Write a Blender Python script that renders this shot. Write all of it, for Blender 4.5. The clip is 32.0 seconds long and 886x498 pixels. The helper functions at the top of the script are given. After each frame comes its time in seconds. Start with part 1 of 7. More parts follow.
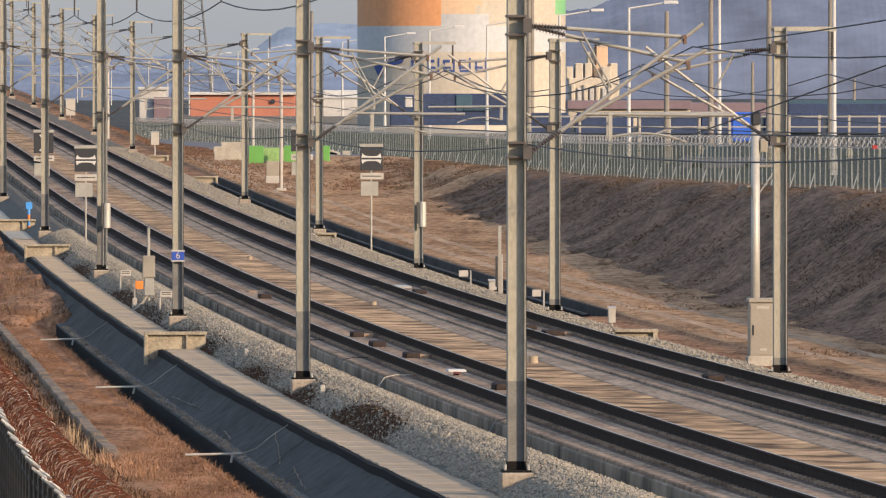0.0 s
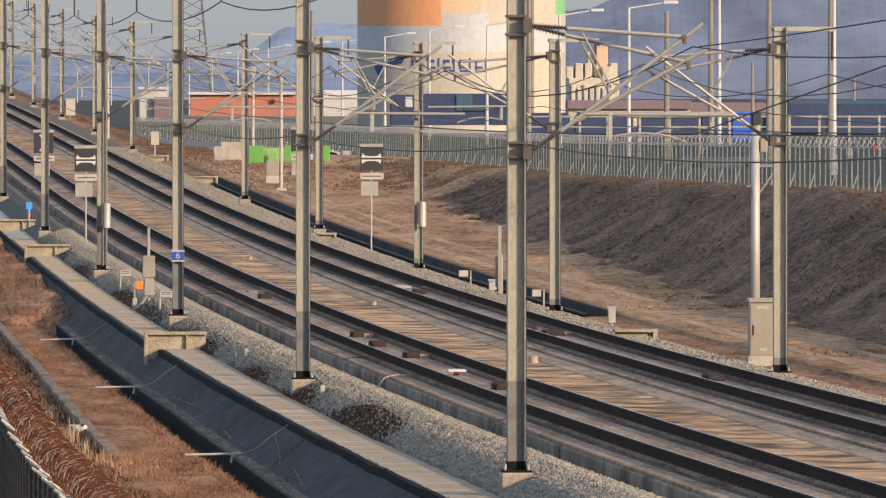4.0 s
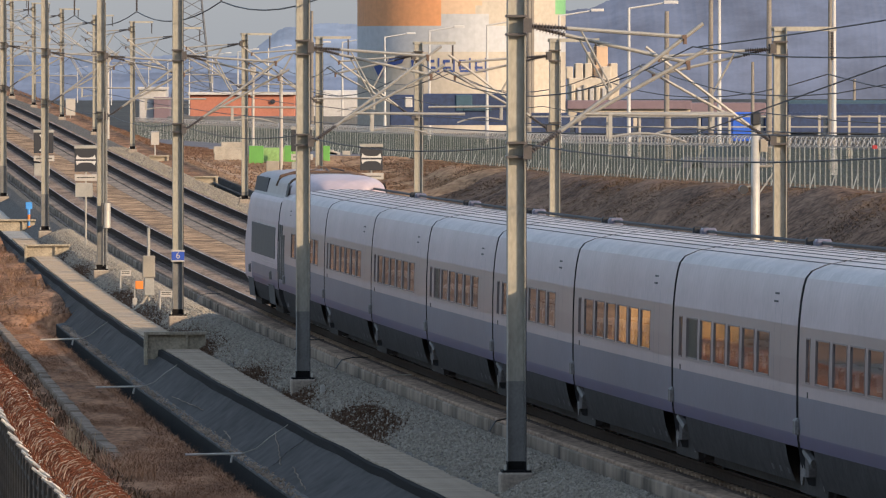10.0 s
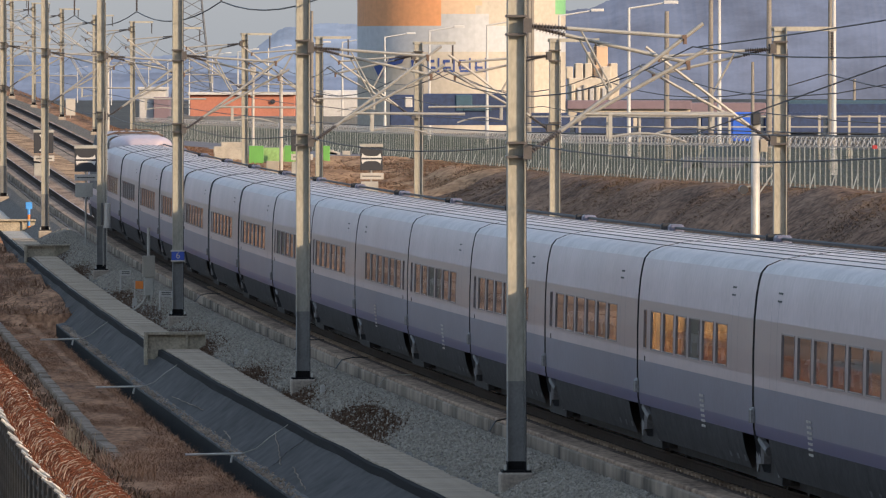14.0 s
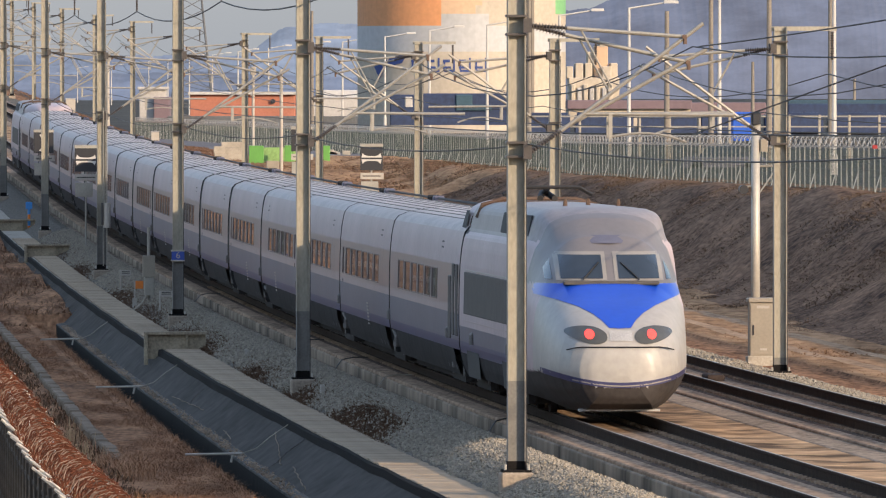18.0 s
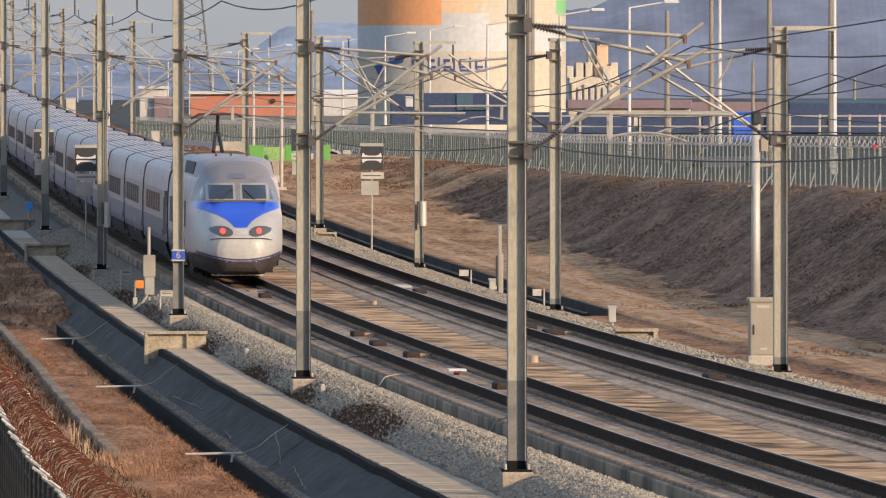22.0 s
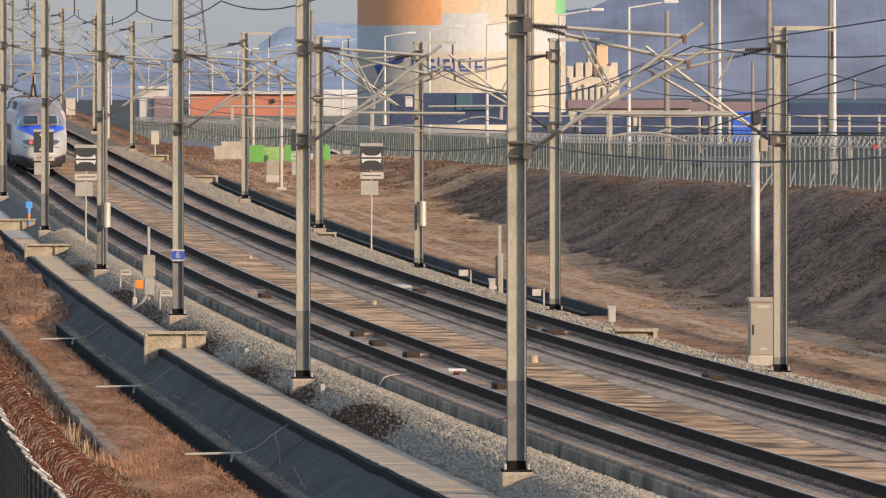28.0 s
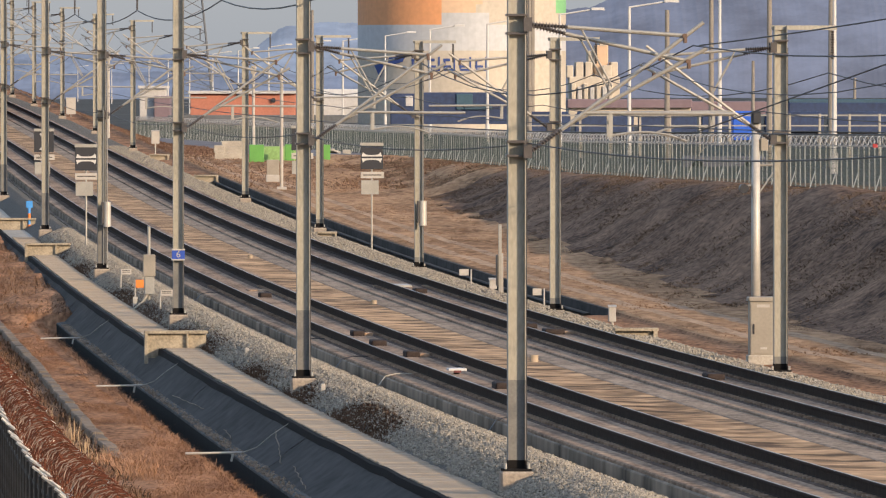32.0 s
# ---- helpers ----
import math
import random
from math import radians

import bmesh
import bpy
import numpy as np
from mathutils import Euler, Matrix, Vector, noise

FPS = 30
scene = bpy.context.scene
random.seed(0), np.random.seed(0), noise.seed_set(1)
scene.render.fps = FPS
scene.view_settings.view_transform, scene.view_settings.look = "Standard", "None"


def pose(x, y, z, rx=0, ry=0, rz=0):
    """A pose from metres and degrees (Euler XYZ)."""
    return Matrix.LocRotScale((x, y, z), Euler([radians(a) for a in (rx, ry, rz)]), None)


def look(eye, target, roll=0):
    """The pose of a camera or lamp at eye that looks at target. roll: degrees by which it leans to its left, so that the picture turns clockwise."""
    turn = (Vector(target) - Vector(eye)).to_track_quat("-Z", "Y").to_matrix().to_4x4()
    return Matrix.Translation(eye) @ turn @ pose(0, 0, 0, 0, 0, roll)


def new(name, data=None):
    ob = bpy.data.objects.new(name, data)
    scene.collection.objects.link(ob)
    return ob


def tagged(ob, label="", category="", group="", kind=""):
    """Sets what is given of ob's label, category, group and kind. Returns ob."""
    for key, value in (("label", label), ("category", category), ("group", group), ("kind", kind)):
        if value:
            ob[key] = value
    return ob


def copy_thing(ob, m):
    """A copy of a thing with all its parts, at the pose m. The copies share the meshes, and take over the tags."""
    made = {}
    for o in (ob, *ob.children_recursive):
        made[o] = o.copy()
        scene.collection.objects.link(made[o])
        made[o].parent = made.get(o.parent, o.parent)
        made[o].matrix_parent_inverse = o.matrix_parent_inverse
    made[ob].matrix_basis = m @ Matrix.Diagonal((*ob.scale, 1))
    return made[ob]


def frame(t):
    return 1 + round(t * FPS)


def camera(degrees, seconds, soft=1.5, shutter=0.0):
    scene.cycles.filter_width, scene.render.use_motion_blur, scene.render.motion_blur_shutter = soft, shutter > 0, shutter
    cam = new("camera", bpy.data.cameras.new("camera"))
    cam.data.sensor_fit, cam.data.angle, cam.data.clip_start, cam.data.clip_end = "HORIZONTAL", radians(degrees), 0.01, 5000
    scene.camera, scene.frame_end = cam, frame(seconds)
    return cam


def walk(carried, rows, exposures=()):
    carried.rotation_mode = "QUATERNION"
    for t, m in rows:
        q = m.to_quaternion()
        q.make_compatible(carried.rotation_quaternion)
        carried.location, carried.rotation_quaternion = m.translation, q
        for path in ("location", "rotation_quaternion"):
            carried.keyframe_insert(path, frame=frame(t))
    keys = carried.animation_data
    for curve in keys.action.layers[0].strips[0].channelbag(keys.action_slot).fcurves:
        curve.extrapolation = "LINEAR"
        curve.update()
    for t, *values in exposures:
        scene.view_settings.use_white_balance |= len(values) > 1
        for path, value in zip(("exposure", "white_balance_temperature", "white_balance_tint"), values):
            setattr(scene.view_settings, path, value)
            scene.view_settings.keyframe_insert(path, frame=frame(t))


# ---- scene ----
cam = camera(4.556, 32.0, soft=1.2)
EYE = (0.0, 0.0, 5.744)
TILT = 89.154
walk(cam, [(0, pose(*EYE, TILT, 0, 0)), (17, pose(*EYE, TILT, 0, 0)), (20, pose(*EYE, TILT - 0.003, 0, 0.002)),
           (30.5, pose(*EYE, TILT - 0.003, 0, 0.0)), (32, pose(*EYE, TILT - 0.006, 0, 0.002))],
     exposures=[(t, v, 6500, 10) for t, v in ((0, 0.5), (5, 0.47), (8, 0.44), (10, 0.45), (12.5, 0.53), (14, 0.53), (18, 0.54), (22, 0.51), (32, 0.5))])

# ---- light: a low winter sun from behind the camera and to its right ----
SUN_EL, SUN_AZ = 16.0, 44.0          # degrees; azimuth from straight behind the camera towards +x
sun_way = Vector((math.sin(radians(SUN_AZ)) * math.cos(radians(SUN_EL)), -math.cos(radians(SUN_AZ)) * math.cos(radians(SUN_EL)), math.sin(radians(SUN_EL))))
sun = new("sun", bpy.data.lights.new("sun", "SUN"))
sun.data.energy, sun.data.angle, sun.data.color = 3.65, radians(0.6), (1.0, 0.755, 0.515)
sun.matrix_world = look(sun_way * 50, (0, 0, 0))
world = bpy.data.worlds.new("sky")
scene.world = world
world.use_nodes = True
wn = world.node_tree
for n in list(wn.nodes):
    wn.nodes.remove(n)
sky = wn.nodes.new("ShaderNodeTexSky")
sky.sky_type, sky.sun_disc = "NISHITA", False
sky.sun_elevation, sky.sun_rotation = radians(SUN_EL), radians(180 - SUN_AZ)
sky.air_density, sky.dust_density, sky.ozone_density = 1.0, 1.0, 1.5
wbg = wn.nodes.new("ShaderNodeBackground")
wout = wn.nodes.new("ShaderNodeOutputWorld")
tcw = wn.nodes.new("ShaderNodeTexCoord")
sxyz = wn.nodes.new("ShaderNodeSeparateXYZ")
wn.links.new(tcw.outputs["Generated"], sxyz.inputs[0])
hz = wn.nodes.new("ShaderNodeMapRange")
hz.inputs["From Min"].default_value, hz.inputs["From Max"].default_value = 0.42, 0.0
hz.inputs["To Min"].default_value, hz.inputs["To Max"].default_value = 0.4, 0.85
wn.links.new(sxyz.outputs["Z"], hz.inputs[0])
mixw = wn.nodes.new("ShaderNodeMixRGB")
mixw.inputs[2].default_value = (1.26, 1.38, 1.68, 1)      # winter haze all round the horizon
wn.links.new(hz.outputs[0], mixw.inputs[0])
wn.links.new(sky.outputs[0], mixw.inputs[1])
wn.links.new(mixw.outputs[0], wbg.inputs[0])
dim = wn.nodes.new("ShaderNodeMapRange")               # the haze is duller low down
dim.inputs["From Min"].default_value, dim.inputs["From Max"].default_value = 0.0, 0.16
dim.inputs["To Min"].default_value, dim.inputs["To Max"].default_value = 0.185, 0.285
wn.links.new(sxyz.outputs["Z"], dim.inputs[0])
wn.links.new(dim.outputs[0], wbg.inputs["Strength"])
wn.links.new(wbg.outputs[0], wout.inputs[0])


# ---- materials ----
def mat(name, base, rough=0.7, metal=0.0, var=0.25, scale=3.0, fine=40.0, bump=0.2, tint=None, spec=0.5, stretch=None, island=0.0, dist=0.02, coords="Object"):
    """A procedural surface: large blotches and fine grain in the colour, grain in the relief."""
    m = bpy.data.materials.new(name)
    m.use_nodes = True
    nt = m.node_tree
    b = nt.nodes["Principled BSDF"]
    b.inputs["Roughness"].default_value, b.inputs["Metallic"].default_value = rough, metal
    b.inputs["Specular IOR Level"].default_value = min(spec, 0.06) if rough >= 0.8 else spec
    tc = nt.nodes.new("ShaderNodeTexCoord")
    src = tc.outputs[coords]
    if stretch:
        mp = nt.nodes.new("ShaderNodeMapping")
        mp.inputs["Scale"].default_value = stretch
        nt.links.new(src, mp.inputs[0])
        src = mp.outputs[0]
    big = nt.nodes.new("ShaderNodeTexNoise")
    big.inputs["Scale"].default_value, big.inputs["Detail"].default_value = scale, 4
    small = nt.nodes.new("ShaderNodeTexNoise")
    small.inputs["Scale"].default_value, small.inputs["Detail"].default_value = fine, 3
    nt.links.new(src, big.inputs["Vector"])
    nt.links.new(src, small.inputs["Vector"])
    add = nt.nodes.new("ShaderNodeMath")
    add.operation = "ADD"
    nt.links.new(big.outputs["Fac"], add.inputs[0])
    nt.links.new(small.outputs["Fac"], add.inputs[1])
    last = add.outputs[0]
    if island:
        geo = nt.nodes.new("ShaderNodeNewGeometry")
        inf = nt.nodes.new("ShaderNodeObjectInfo")
        a2 = nt.nodes.new("ShaderNodeMath")
        a2.operation = "ADD"
        nt.links.new(geo.outputs["Random Per Island"], a2.inputs[0])
        nt.links.new(inf.outputs["Random"], a2.inputs[1])
        a3 = nt.nodes.new("ShaderNodeMath")
        a3.operation, a3.inputs[1].default_value = "MULTIPLY", island
        nt.links.new(a2.outputs[0], a3.inputs[0])
        a4 = nt.nodes.new("ShaderNodeMath")
        a4.operation = "ADD"
        nt.links.new(last, a4.inputs[0])
        nt.links.new(a3.outputs[0], a4.inputs[1])
        last = a4.outputs[0]
    ramp = nt.nodes.new("ShaderNodeValToRGB")
    lo = [c * (1 - var) for c in base]
    hi = [min(1.0, c * (1 + var)) for c in (tint or base)]
    mr = nt.nodes.new("ShaderNodeMapRange")
    mr.inputs["From Min"].default_value, mr.inputs["From Max"].default_value = 0.7, 1.3 + 2 * island
    nt.links.new(last, mr.inputs[0])
    ramp.color_ramp.elements[0].color, ramp.color_ramp.elements[1].color = (*lo, 1), (*hi, 1)
    nt.links.new(mr.outputs[0], ramp.inputs[0])
    nt.links.new(ramp.outputs[0], b.inputs["Base Color"])
    if bump:
        bp = nt.nodes.new("ShaderNodeBump")
        bp.inputs["Strength"].default_value, bp.inputs["Distance"].default_value = bump, dist
        nt.links.new(small.outputs["Fac"], bp.inputs["Height"])
        nt.links.new(bp.outputs[0], b.inputs["Normal"])
    return m


def glow(name, col, strength):
    m = bpy.data.materials.new(name)
    m.use_nodes = True
    b = m.node_tree.nodes["Principled BSDF"]
    b.inputs["Base Color"].default_value = (*col, 1)
    b.inputs["Emission Color"].default_value = (*col, 1)
    b.inputs["Emission Strength"].default_value = strength
    return m


M_earth = mat("dry_grass_earth", (0.17, 0.075, 0.038), 0.95, var=0.55, scale=0.9, fine=7, bump=0.6, tint=(0.3, 0.16, 0.085), dist=0.05, stretch=(1, 0.22, 1))
M_verge = mat("verge_soil", (0.25, 0.13, 0.062), 0.95, var=0.35, scale=0.5, fine=4, bump=0.5, tint=(0.38, 0.225, 0.12), stretch=(0.8, 0.14, 1), dist=0.05)
M_track = mat("dirt_track", (0.34, 0.22, 0.135), 0.95, var=0.3, scale=0.6, fine=5, bump=0.3, tint=(0.4, 0.265, 0.165), stretch=(1, 0.16, 1))
M_bank = mat("bank_dead_grass", (0.085, 0.047, 0.032), 0.95, var=0.55, scale=0.45, fine=5, bump=0.8, tint=(0.2, 0.122, 0.077), dist=0.08, stretch=(0.9, 0.3, 1.0))
M_field = mat("distant_field", (0.07, 0.07, 0.065), 0.95, var=0.3, scale=0.02, fine=0.4, bump=0)
# distance haze over the far yard is put into this grey
M_hazeyard = mat("hazy_grey_yard", (0.19, 0.18, 0.18), 0.95, var=0.25, scale=0.2, fine=2, bump=0.1)
M_ballast = mat("ballast_bed", (0.15, 0.135, 0.115), 0.9, var=0.5, scale=8, fine=22, bump=1.0, dist=0.06)
M_stone = mat("ballast_stone", (0.265, 0.235, 0.19), 0.85, var=0.75, scale=10, fine=40, bump=0.3, island=0.6)
M_slab = mat("track_concrete", (0.2, 0.13, 0.088), 0.85, var=0.35, scale=0.8, fine=9, bump=0.2, tint=(0.33, 0.23, 0.155), stretch=(1, 0.2, 1))
M_mid = mat("between_tracks_concrete", (0.27, 0.16, 0.088), 0.9, var=0.45, scale=1.0, fine=3.0, bump=0.05, tint=(0.46, 0.295, 0.165), stretch=(0.55, 0.3, 1))
M_conc = mat("pale_concrete", (0.36, 0.325, 0.27), 0.85, var=0.25, scale=2, fine=25, bump=0.2)
M_concw = mat("stained_concrete", (0.22, 0.172, 0.128), 0.85, var=0.7, scale=0.7, fine=1.6, bump=0.15, stretch=(0.6, 0.55, 0.4))
M_grit = mat("gritty_grey_concrete", (0.27, 0.205, 0.15), 0.9, var=0.5, scale=1.2, fine=8, bump=0.2, stretch=(1, 0.25, 1))
M_headw = mat("weathered_headwall", (0.3, 0.255, 0.19), 0.85, var=0.35, scale=2, fine=16, bump=0.15)
M_foot = mat("weathered_footing", (0.3, 0.25, 0.2), 0.85, var=0.3, scale=2.5, fine=20, bump=0.2)
M_lid = mat("trough_lid_concrete", (0.35, 0.275, 0.195), 0.85, var=0.4, scale=1.5, fine=10, bump=0.2, island=0.4)
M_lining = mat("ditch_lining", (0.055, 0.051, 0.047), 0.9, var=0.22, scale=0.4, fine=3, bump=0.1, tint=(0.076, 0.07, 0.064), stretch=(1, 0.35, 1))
# the shade deep in the channel is put into this near-black colour
M_void = mat("shaded_channel_concrete", (0.02, 0.019, 0.018), 0.85, var=0.3, scale=1.5, fine=10, bump=0.2)
M_ledge = mat("ditch_silt", (0.1, 0.095, 0.088), 0.9, var=0.5, scale=2, fine=10, bump=0.4, stretch=(1, 0.4, 1))
M_rail = mat("rail_steel", (0.042, 0.029, 0.022), 0.95, metal=0.0, var=0.3, scale=4, fine=30, bump=0.1)
# rusty brown, kept dark so that it deepens each rail's cast shadow
M_railshade = mat("rail_shade_rusty_concrete", (0.06, 0.042, 0.032), 0.9, var=0.4, scale=1.2, fine=9, bump=0.15, tint=(0.11, 0.075, 0.055), stretch=(1, 0.25, 1))
M_head = mat("rail_head_polished", (0.36, 0.33, 0.3), 0.42, metal=0.9, var=0.1, scale=3, fine=20, bump=0.02)
M_mast = mat("galvanised_steel", (0.31, 0.29, 0.24), 0.6, metal=0.25, var=0.2, scale=0.9, fine=18, bump=0.05, stretch=(1, 1, 0.35))
M_mastlow = mat("painted_mast_foot", (0.16, 0.155, 0.145), 0.6, metal=0.2, var=0.2, scale=3, fine=20, bump=0.08)
M_tube = mat("cantilever_aluminium", (0.33, 0.31, 0.27), 0.5, metal=0.4, var=0.12, scale=3, fine=20, bump=0.05)
M_ins = mat("brown_insulator", (0.07, 0.06, 0.055), 0.4, var=0.2, scale=5, fine=30, bump=0)
M_black = mat("bitumen", (0.015, 0.014, 0.014), 0.9, var=0.2, scale=6, fine=30, bump=0.05)
M_wire = mat("oxidised_copper_wire", (0.035, 0.033, 0.035), 0.6, metal=0.3, var=0.2, scale=2, fine=10, bump=0)
M_white = mat("white_paint", (0.38, 0.345, 0.3), 0.55, var=0.12, scale=3, fine=20, bump=0.03)
M_lampw = mat("white_lamp_paint", (0.5, 0.48, 0.45), 0.5, var=0.08, scale=1, fine=10, bump=0)
M_fence = mat("green_grey_fence_paint", (0.03, 0.048, 0.047), 0.6, metal=0.0, var=0.15, scale=2, fine=14, bump=0.05, spec=0.2)
M_pale = mat("dull_fence_steel", (0.1, 0.082, 0.066), 0.8, var=0.4, scale=0.8, fine=5, bump=0.05)
M_rod = mat("pale_wire_holder", (0.62, 0.55, 0.45), 0.5, metal=0.1, var=0.15, scale=3, fine=14, bump=0)
M_coil = mat("galvanised_wire", (0.42, 0.4, 0.36), 0.5, metal=0.5, var=0.2, scale=5, fine=20, bump=0)
M_rust = mat("rusty_wire", (0.15, 0.055, 0.032), 0.8, metal=0.1, var=0.5, scale=1.2, fine=12, bump=0)
M_oldwire = mat("dull_old_wire", (0.2, 0.14, 0.105), 0.8, var=0.6, scale=1.5, fine=12, bump=0)
M_cab = mat("cabinet_paint", (0.27, 0.235, 0.185), 0.55, var=0.1, scale=2, fine=18, bump=0.04)
M_steel = mat("bright_steel_pole", (0.43, 0.4, 0.35), 0.5, metal=0.25, var=0.1, scale=3, fine=16, bump=0.03)
M_blue = mat("blue_plate", (0.02, 0.06, 0.32), 0.4, var=0.08, scale=3, fine=20, bump=0)
M_signk = mat("sign_black", (0.02, 0.02, 0.024), 0.5, var=0.1, scale=3, fine=20, bump=0)
M_orange = mat("orange_paint", (0.7, 0.2, 0.03), 0.5, var=0.1, scale=3, fine=20, bump=0)
M_ltblue = mat("light_blue_paint", (0.05, 0.25, 0.6), 0.5, var=0.1, scale=3, fine=20, bump=0)
M_green = mat("green_container_paint", (0.11, 0.3, 0.06), 0.5, var=0.12, scale=2, fine=14, bump=0.05)
M_red = mat("red_plastic", (0.32, 0.03, 0.03), 0.6, var=0.2, scale=3, fine=20, bump=0)
M_dry = mat("dry_grass_blades", (0.19, 0.088, 0.048), 0.9, var=0.45, scale=0.9, fine=5, bump=0, island=0.35, tint=(0.35, 0.2, 0.12), stretch=(1, 0.22, 1))
M_drydark = mat("withered_weeds", (0.085, 0.05, 0.034), 0.9, var=0.35, scale=1, fine=8, bump=0, island=0.3, tint=(0.13, 0.08, 0.05))
M_bankg = mat("dead_bank_grass", (0.13, 0.079, 0.052), 0.95, var=0.3, scale=0.5, fine=6, bump=0, island=0.25, tint=(0.2, 0.138, 0.092))
M_mirrorreed = mat("mirrored_golden_reeds", (0.55, 0.34, 0.16), 0.85, var=0.25, scale=1, fine=12, bump=0, island=0.35, tint=(0.7, 0.46, 0.24))
M_reed = mat("dry_reeds", (0.4, 0.28, 0.17), 0.85, var=0.25, scale=3, fine=20, bump=0, island=0.4)
# the train
M_silver = mat("train_silver_paint", (0.45, 0.365, 0.375), 0.46, var=0.12, scale=0.4, fine=5, bump=0.01, spec=0.32)
M_band = mat("train_window_band", (0.3, 0.235, 0.225), 0.3, var=0.06, scale=0.5, fine=6, bump=0.01, spec=0.3)
M_stripe = mat("train_pale_stripe", (0.4, 0.315, 0.305), 0.42, var=0.08, scale=0.5, fine=6, bump=0.01, spec=0.3)
M_lower = mat("train_blue_grey", (0.12, 0.12, 0.16), 0.42, var=0.12, scale=0.5, fine=6, bump=0.01, spec=0.3)
M_navy = mat("train_navy_line", (0.045, 0.048, 0.12), 0.42, var=0.1, scale=0.5, fine=6, bump=0.01, spec=0.3)
M_valance = mat("sooty_valance", (0.04, 0.034, 0.032), 0.7, var=0.3, scale=1.5, fine=10, bump=0.03, spec=0.25)
M_skirt = mat("train_skirt_grey", (0.045, 0.042, 0.042), 0.8, var=0.4, scale=1.5, fine=10, bump=0.03)
M_casing = mat("roof_casing_grey", (0.27, 0.245, 0.25), 0.45, var=0.15, scale=0.8, fine=8, bump=0.02, spec=0.3)
M_roof = mat("train_roof_grey", (0.5, 0.44, 0.41), 0.6, metal=0.0, var=0.2, scale=0.8, fine=12, bump=0.05)
M_gap = mat("gangway_rubber", (0.018, 0.018, 0.02), 0.7, var=0.2, scale=5, fine=30, bump=0.1)
M_bogie = mat("bogie_dark", (0.04, 0.036, 0.034), 0.8, var=0.3, scale=4, fine=24, bump=0.15)
M_bogieg = mat("dusty_bogie_grey", (0.12, 0.11, 0.105), 0.7, var=0.4, scale=4, fine=24, bump=0.1)
M_tglass = mat("tinted_window", (0.03, 0.042, 0.06), 0.06, metal=0.0, var=0.1, scale=0.6, fine=4, bump=0, spec=0.5)
M_louvre = mat("grey_louvre", (0.078, 0.072, 0.068), 0.6, var=0.2, scale=2, fine=14, bump=0.05, spec=0.2)
M_nose = mat("nose_white_paint", (0.36, 0.34, 0.315), 0.4, var=0.1, scale=0.8, fine=8, bump=0.01)
M_nblue = mat("nose_blue_paint", (0.012, 0.07, 0.5), 0.3, var=0.06, scale=0.8, fine=8, bump=0.01)
M_ngrey = mat("nose_grey_paint", (0.17, 0.155, 0.155), 0.4, var=0.08, scale=0.8, fine=8, bump=0.01)
M_ngrey2 = mat("pale_frame_paint", (0.27, 0.25, 0.225), 0.4, var=0.06, scale=0.8, fine=8, bump=0)
M_cover_dark = mat("smoked_lamp_cover", (0.075, 0.075, 0.07), 0.15, var=0.1, scale=2, fine=8, bump=0)
M_louvre2 = mat("pale_grille", (0.4, 0.39, 0.38), 0.5, var=0.2, scale=3, fine=40, bump=0.2)
M_lamp = glow("tail_light", (1.0, 0.05, 0.04), 1.4)


def cross_streaks(m, period, depth):
    """Dark streaks across a strip: some at even steps along y, some at random."""
    nt = m.node_tree
    N, L = nt.nodes.new, nt.links.new
    b = nt.nodes["Principled BSDF"]
    col = b.inputs["Base Color"].links[0].from_socket
    tc = N("ShaderNodeTexCoord")

    def blot(sx, sy, sz, scale, lo, hi):
        mp, no, mr = N("ShaderNodeMapping"), N("ShaderNodeTexNoise"), N("ShaderNodeMapRange")
        mp.inputs["Scale"].default_value = (sx, sy, sz)
        no.inputs["Scale"].default_value, no.inputs["Detail"].default_value = scale, 2
        mr.inputs["From Min"].default_value, mr.inputs["From Max"].default_value = lo, hi
        L(tc.outputs["Object"], mp.inputs[0])
        L(mp.outputs[0], no.inputs["Vector"])
        L(no.outputs["Fac"], mr.inputs[0])
        return mr.outputs[0]

    def calc(op, a, c):
        n = N("ShaderNodeMath")
        n.operation = op
        n.use_clamp = op in ("MULTIPLY", "ADD") and c is not None and not isinstance(c, float)
        for i, v in enumerate((a, c)):
            if isinstance(v, float):
                n.inputs[i].default_value = v
            elif v is not None:
                L(v, n.inputs[i])
        return n.outputs[0]
    sp = N("ShaderNodeSeparateXYZ")
    L(tc.outputs["Object"], sp.inputs[0])
    fr = calc("FRACT", calc("DIVIDE", sp.outputs["Y"], period), None)
    pulse = N("ShaderNodeMapRange")
    pulse.inputs["From Min"].default_value, pulse.inputs["From Max"].default_value = 0.2, 0.1
    L(calc("ABSOLUTE", calc("SUBTRACT", fr, 0.5), None), pulse.inputs[0])
    even = calc("MULTIPLY", pulse.outputs[0], blot(0.9, 0.12, 1, 1.0, 0.42, 0.58))
    wild = blot(0.5, 0.55, 1, 1.0, 0.56, 0.68)
    both = calc("ADD", even, wild)
    mx = N("ShaderNodeMixRGB")
    mx.blend_type, mx.inputs[2].default_value = "MULTIPLY", (depth, depth * 1.02, depth * 1.08, 1)
    L(both, mx.inputs[0])
    L(col, mx.inputs[1])
    L(mx.outputs[0], b.inputs["Base Color"])


cross_streaks(M_mid, 3.4, 0.36)


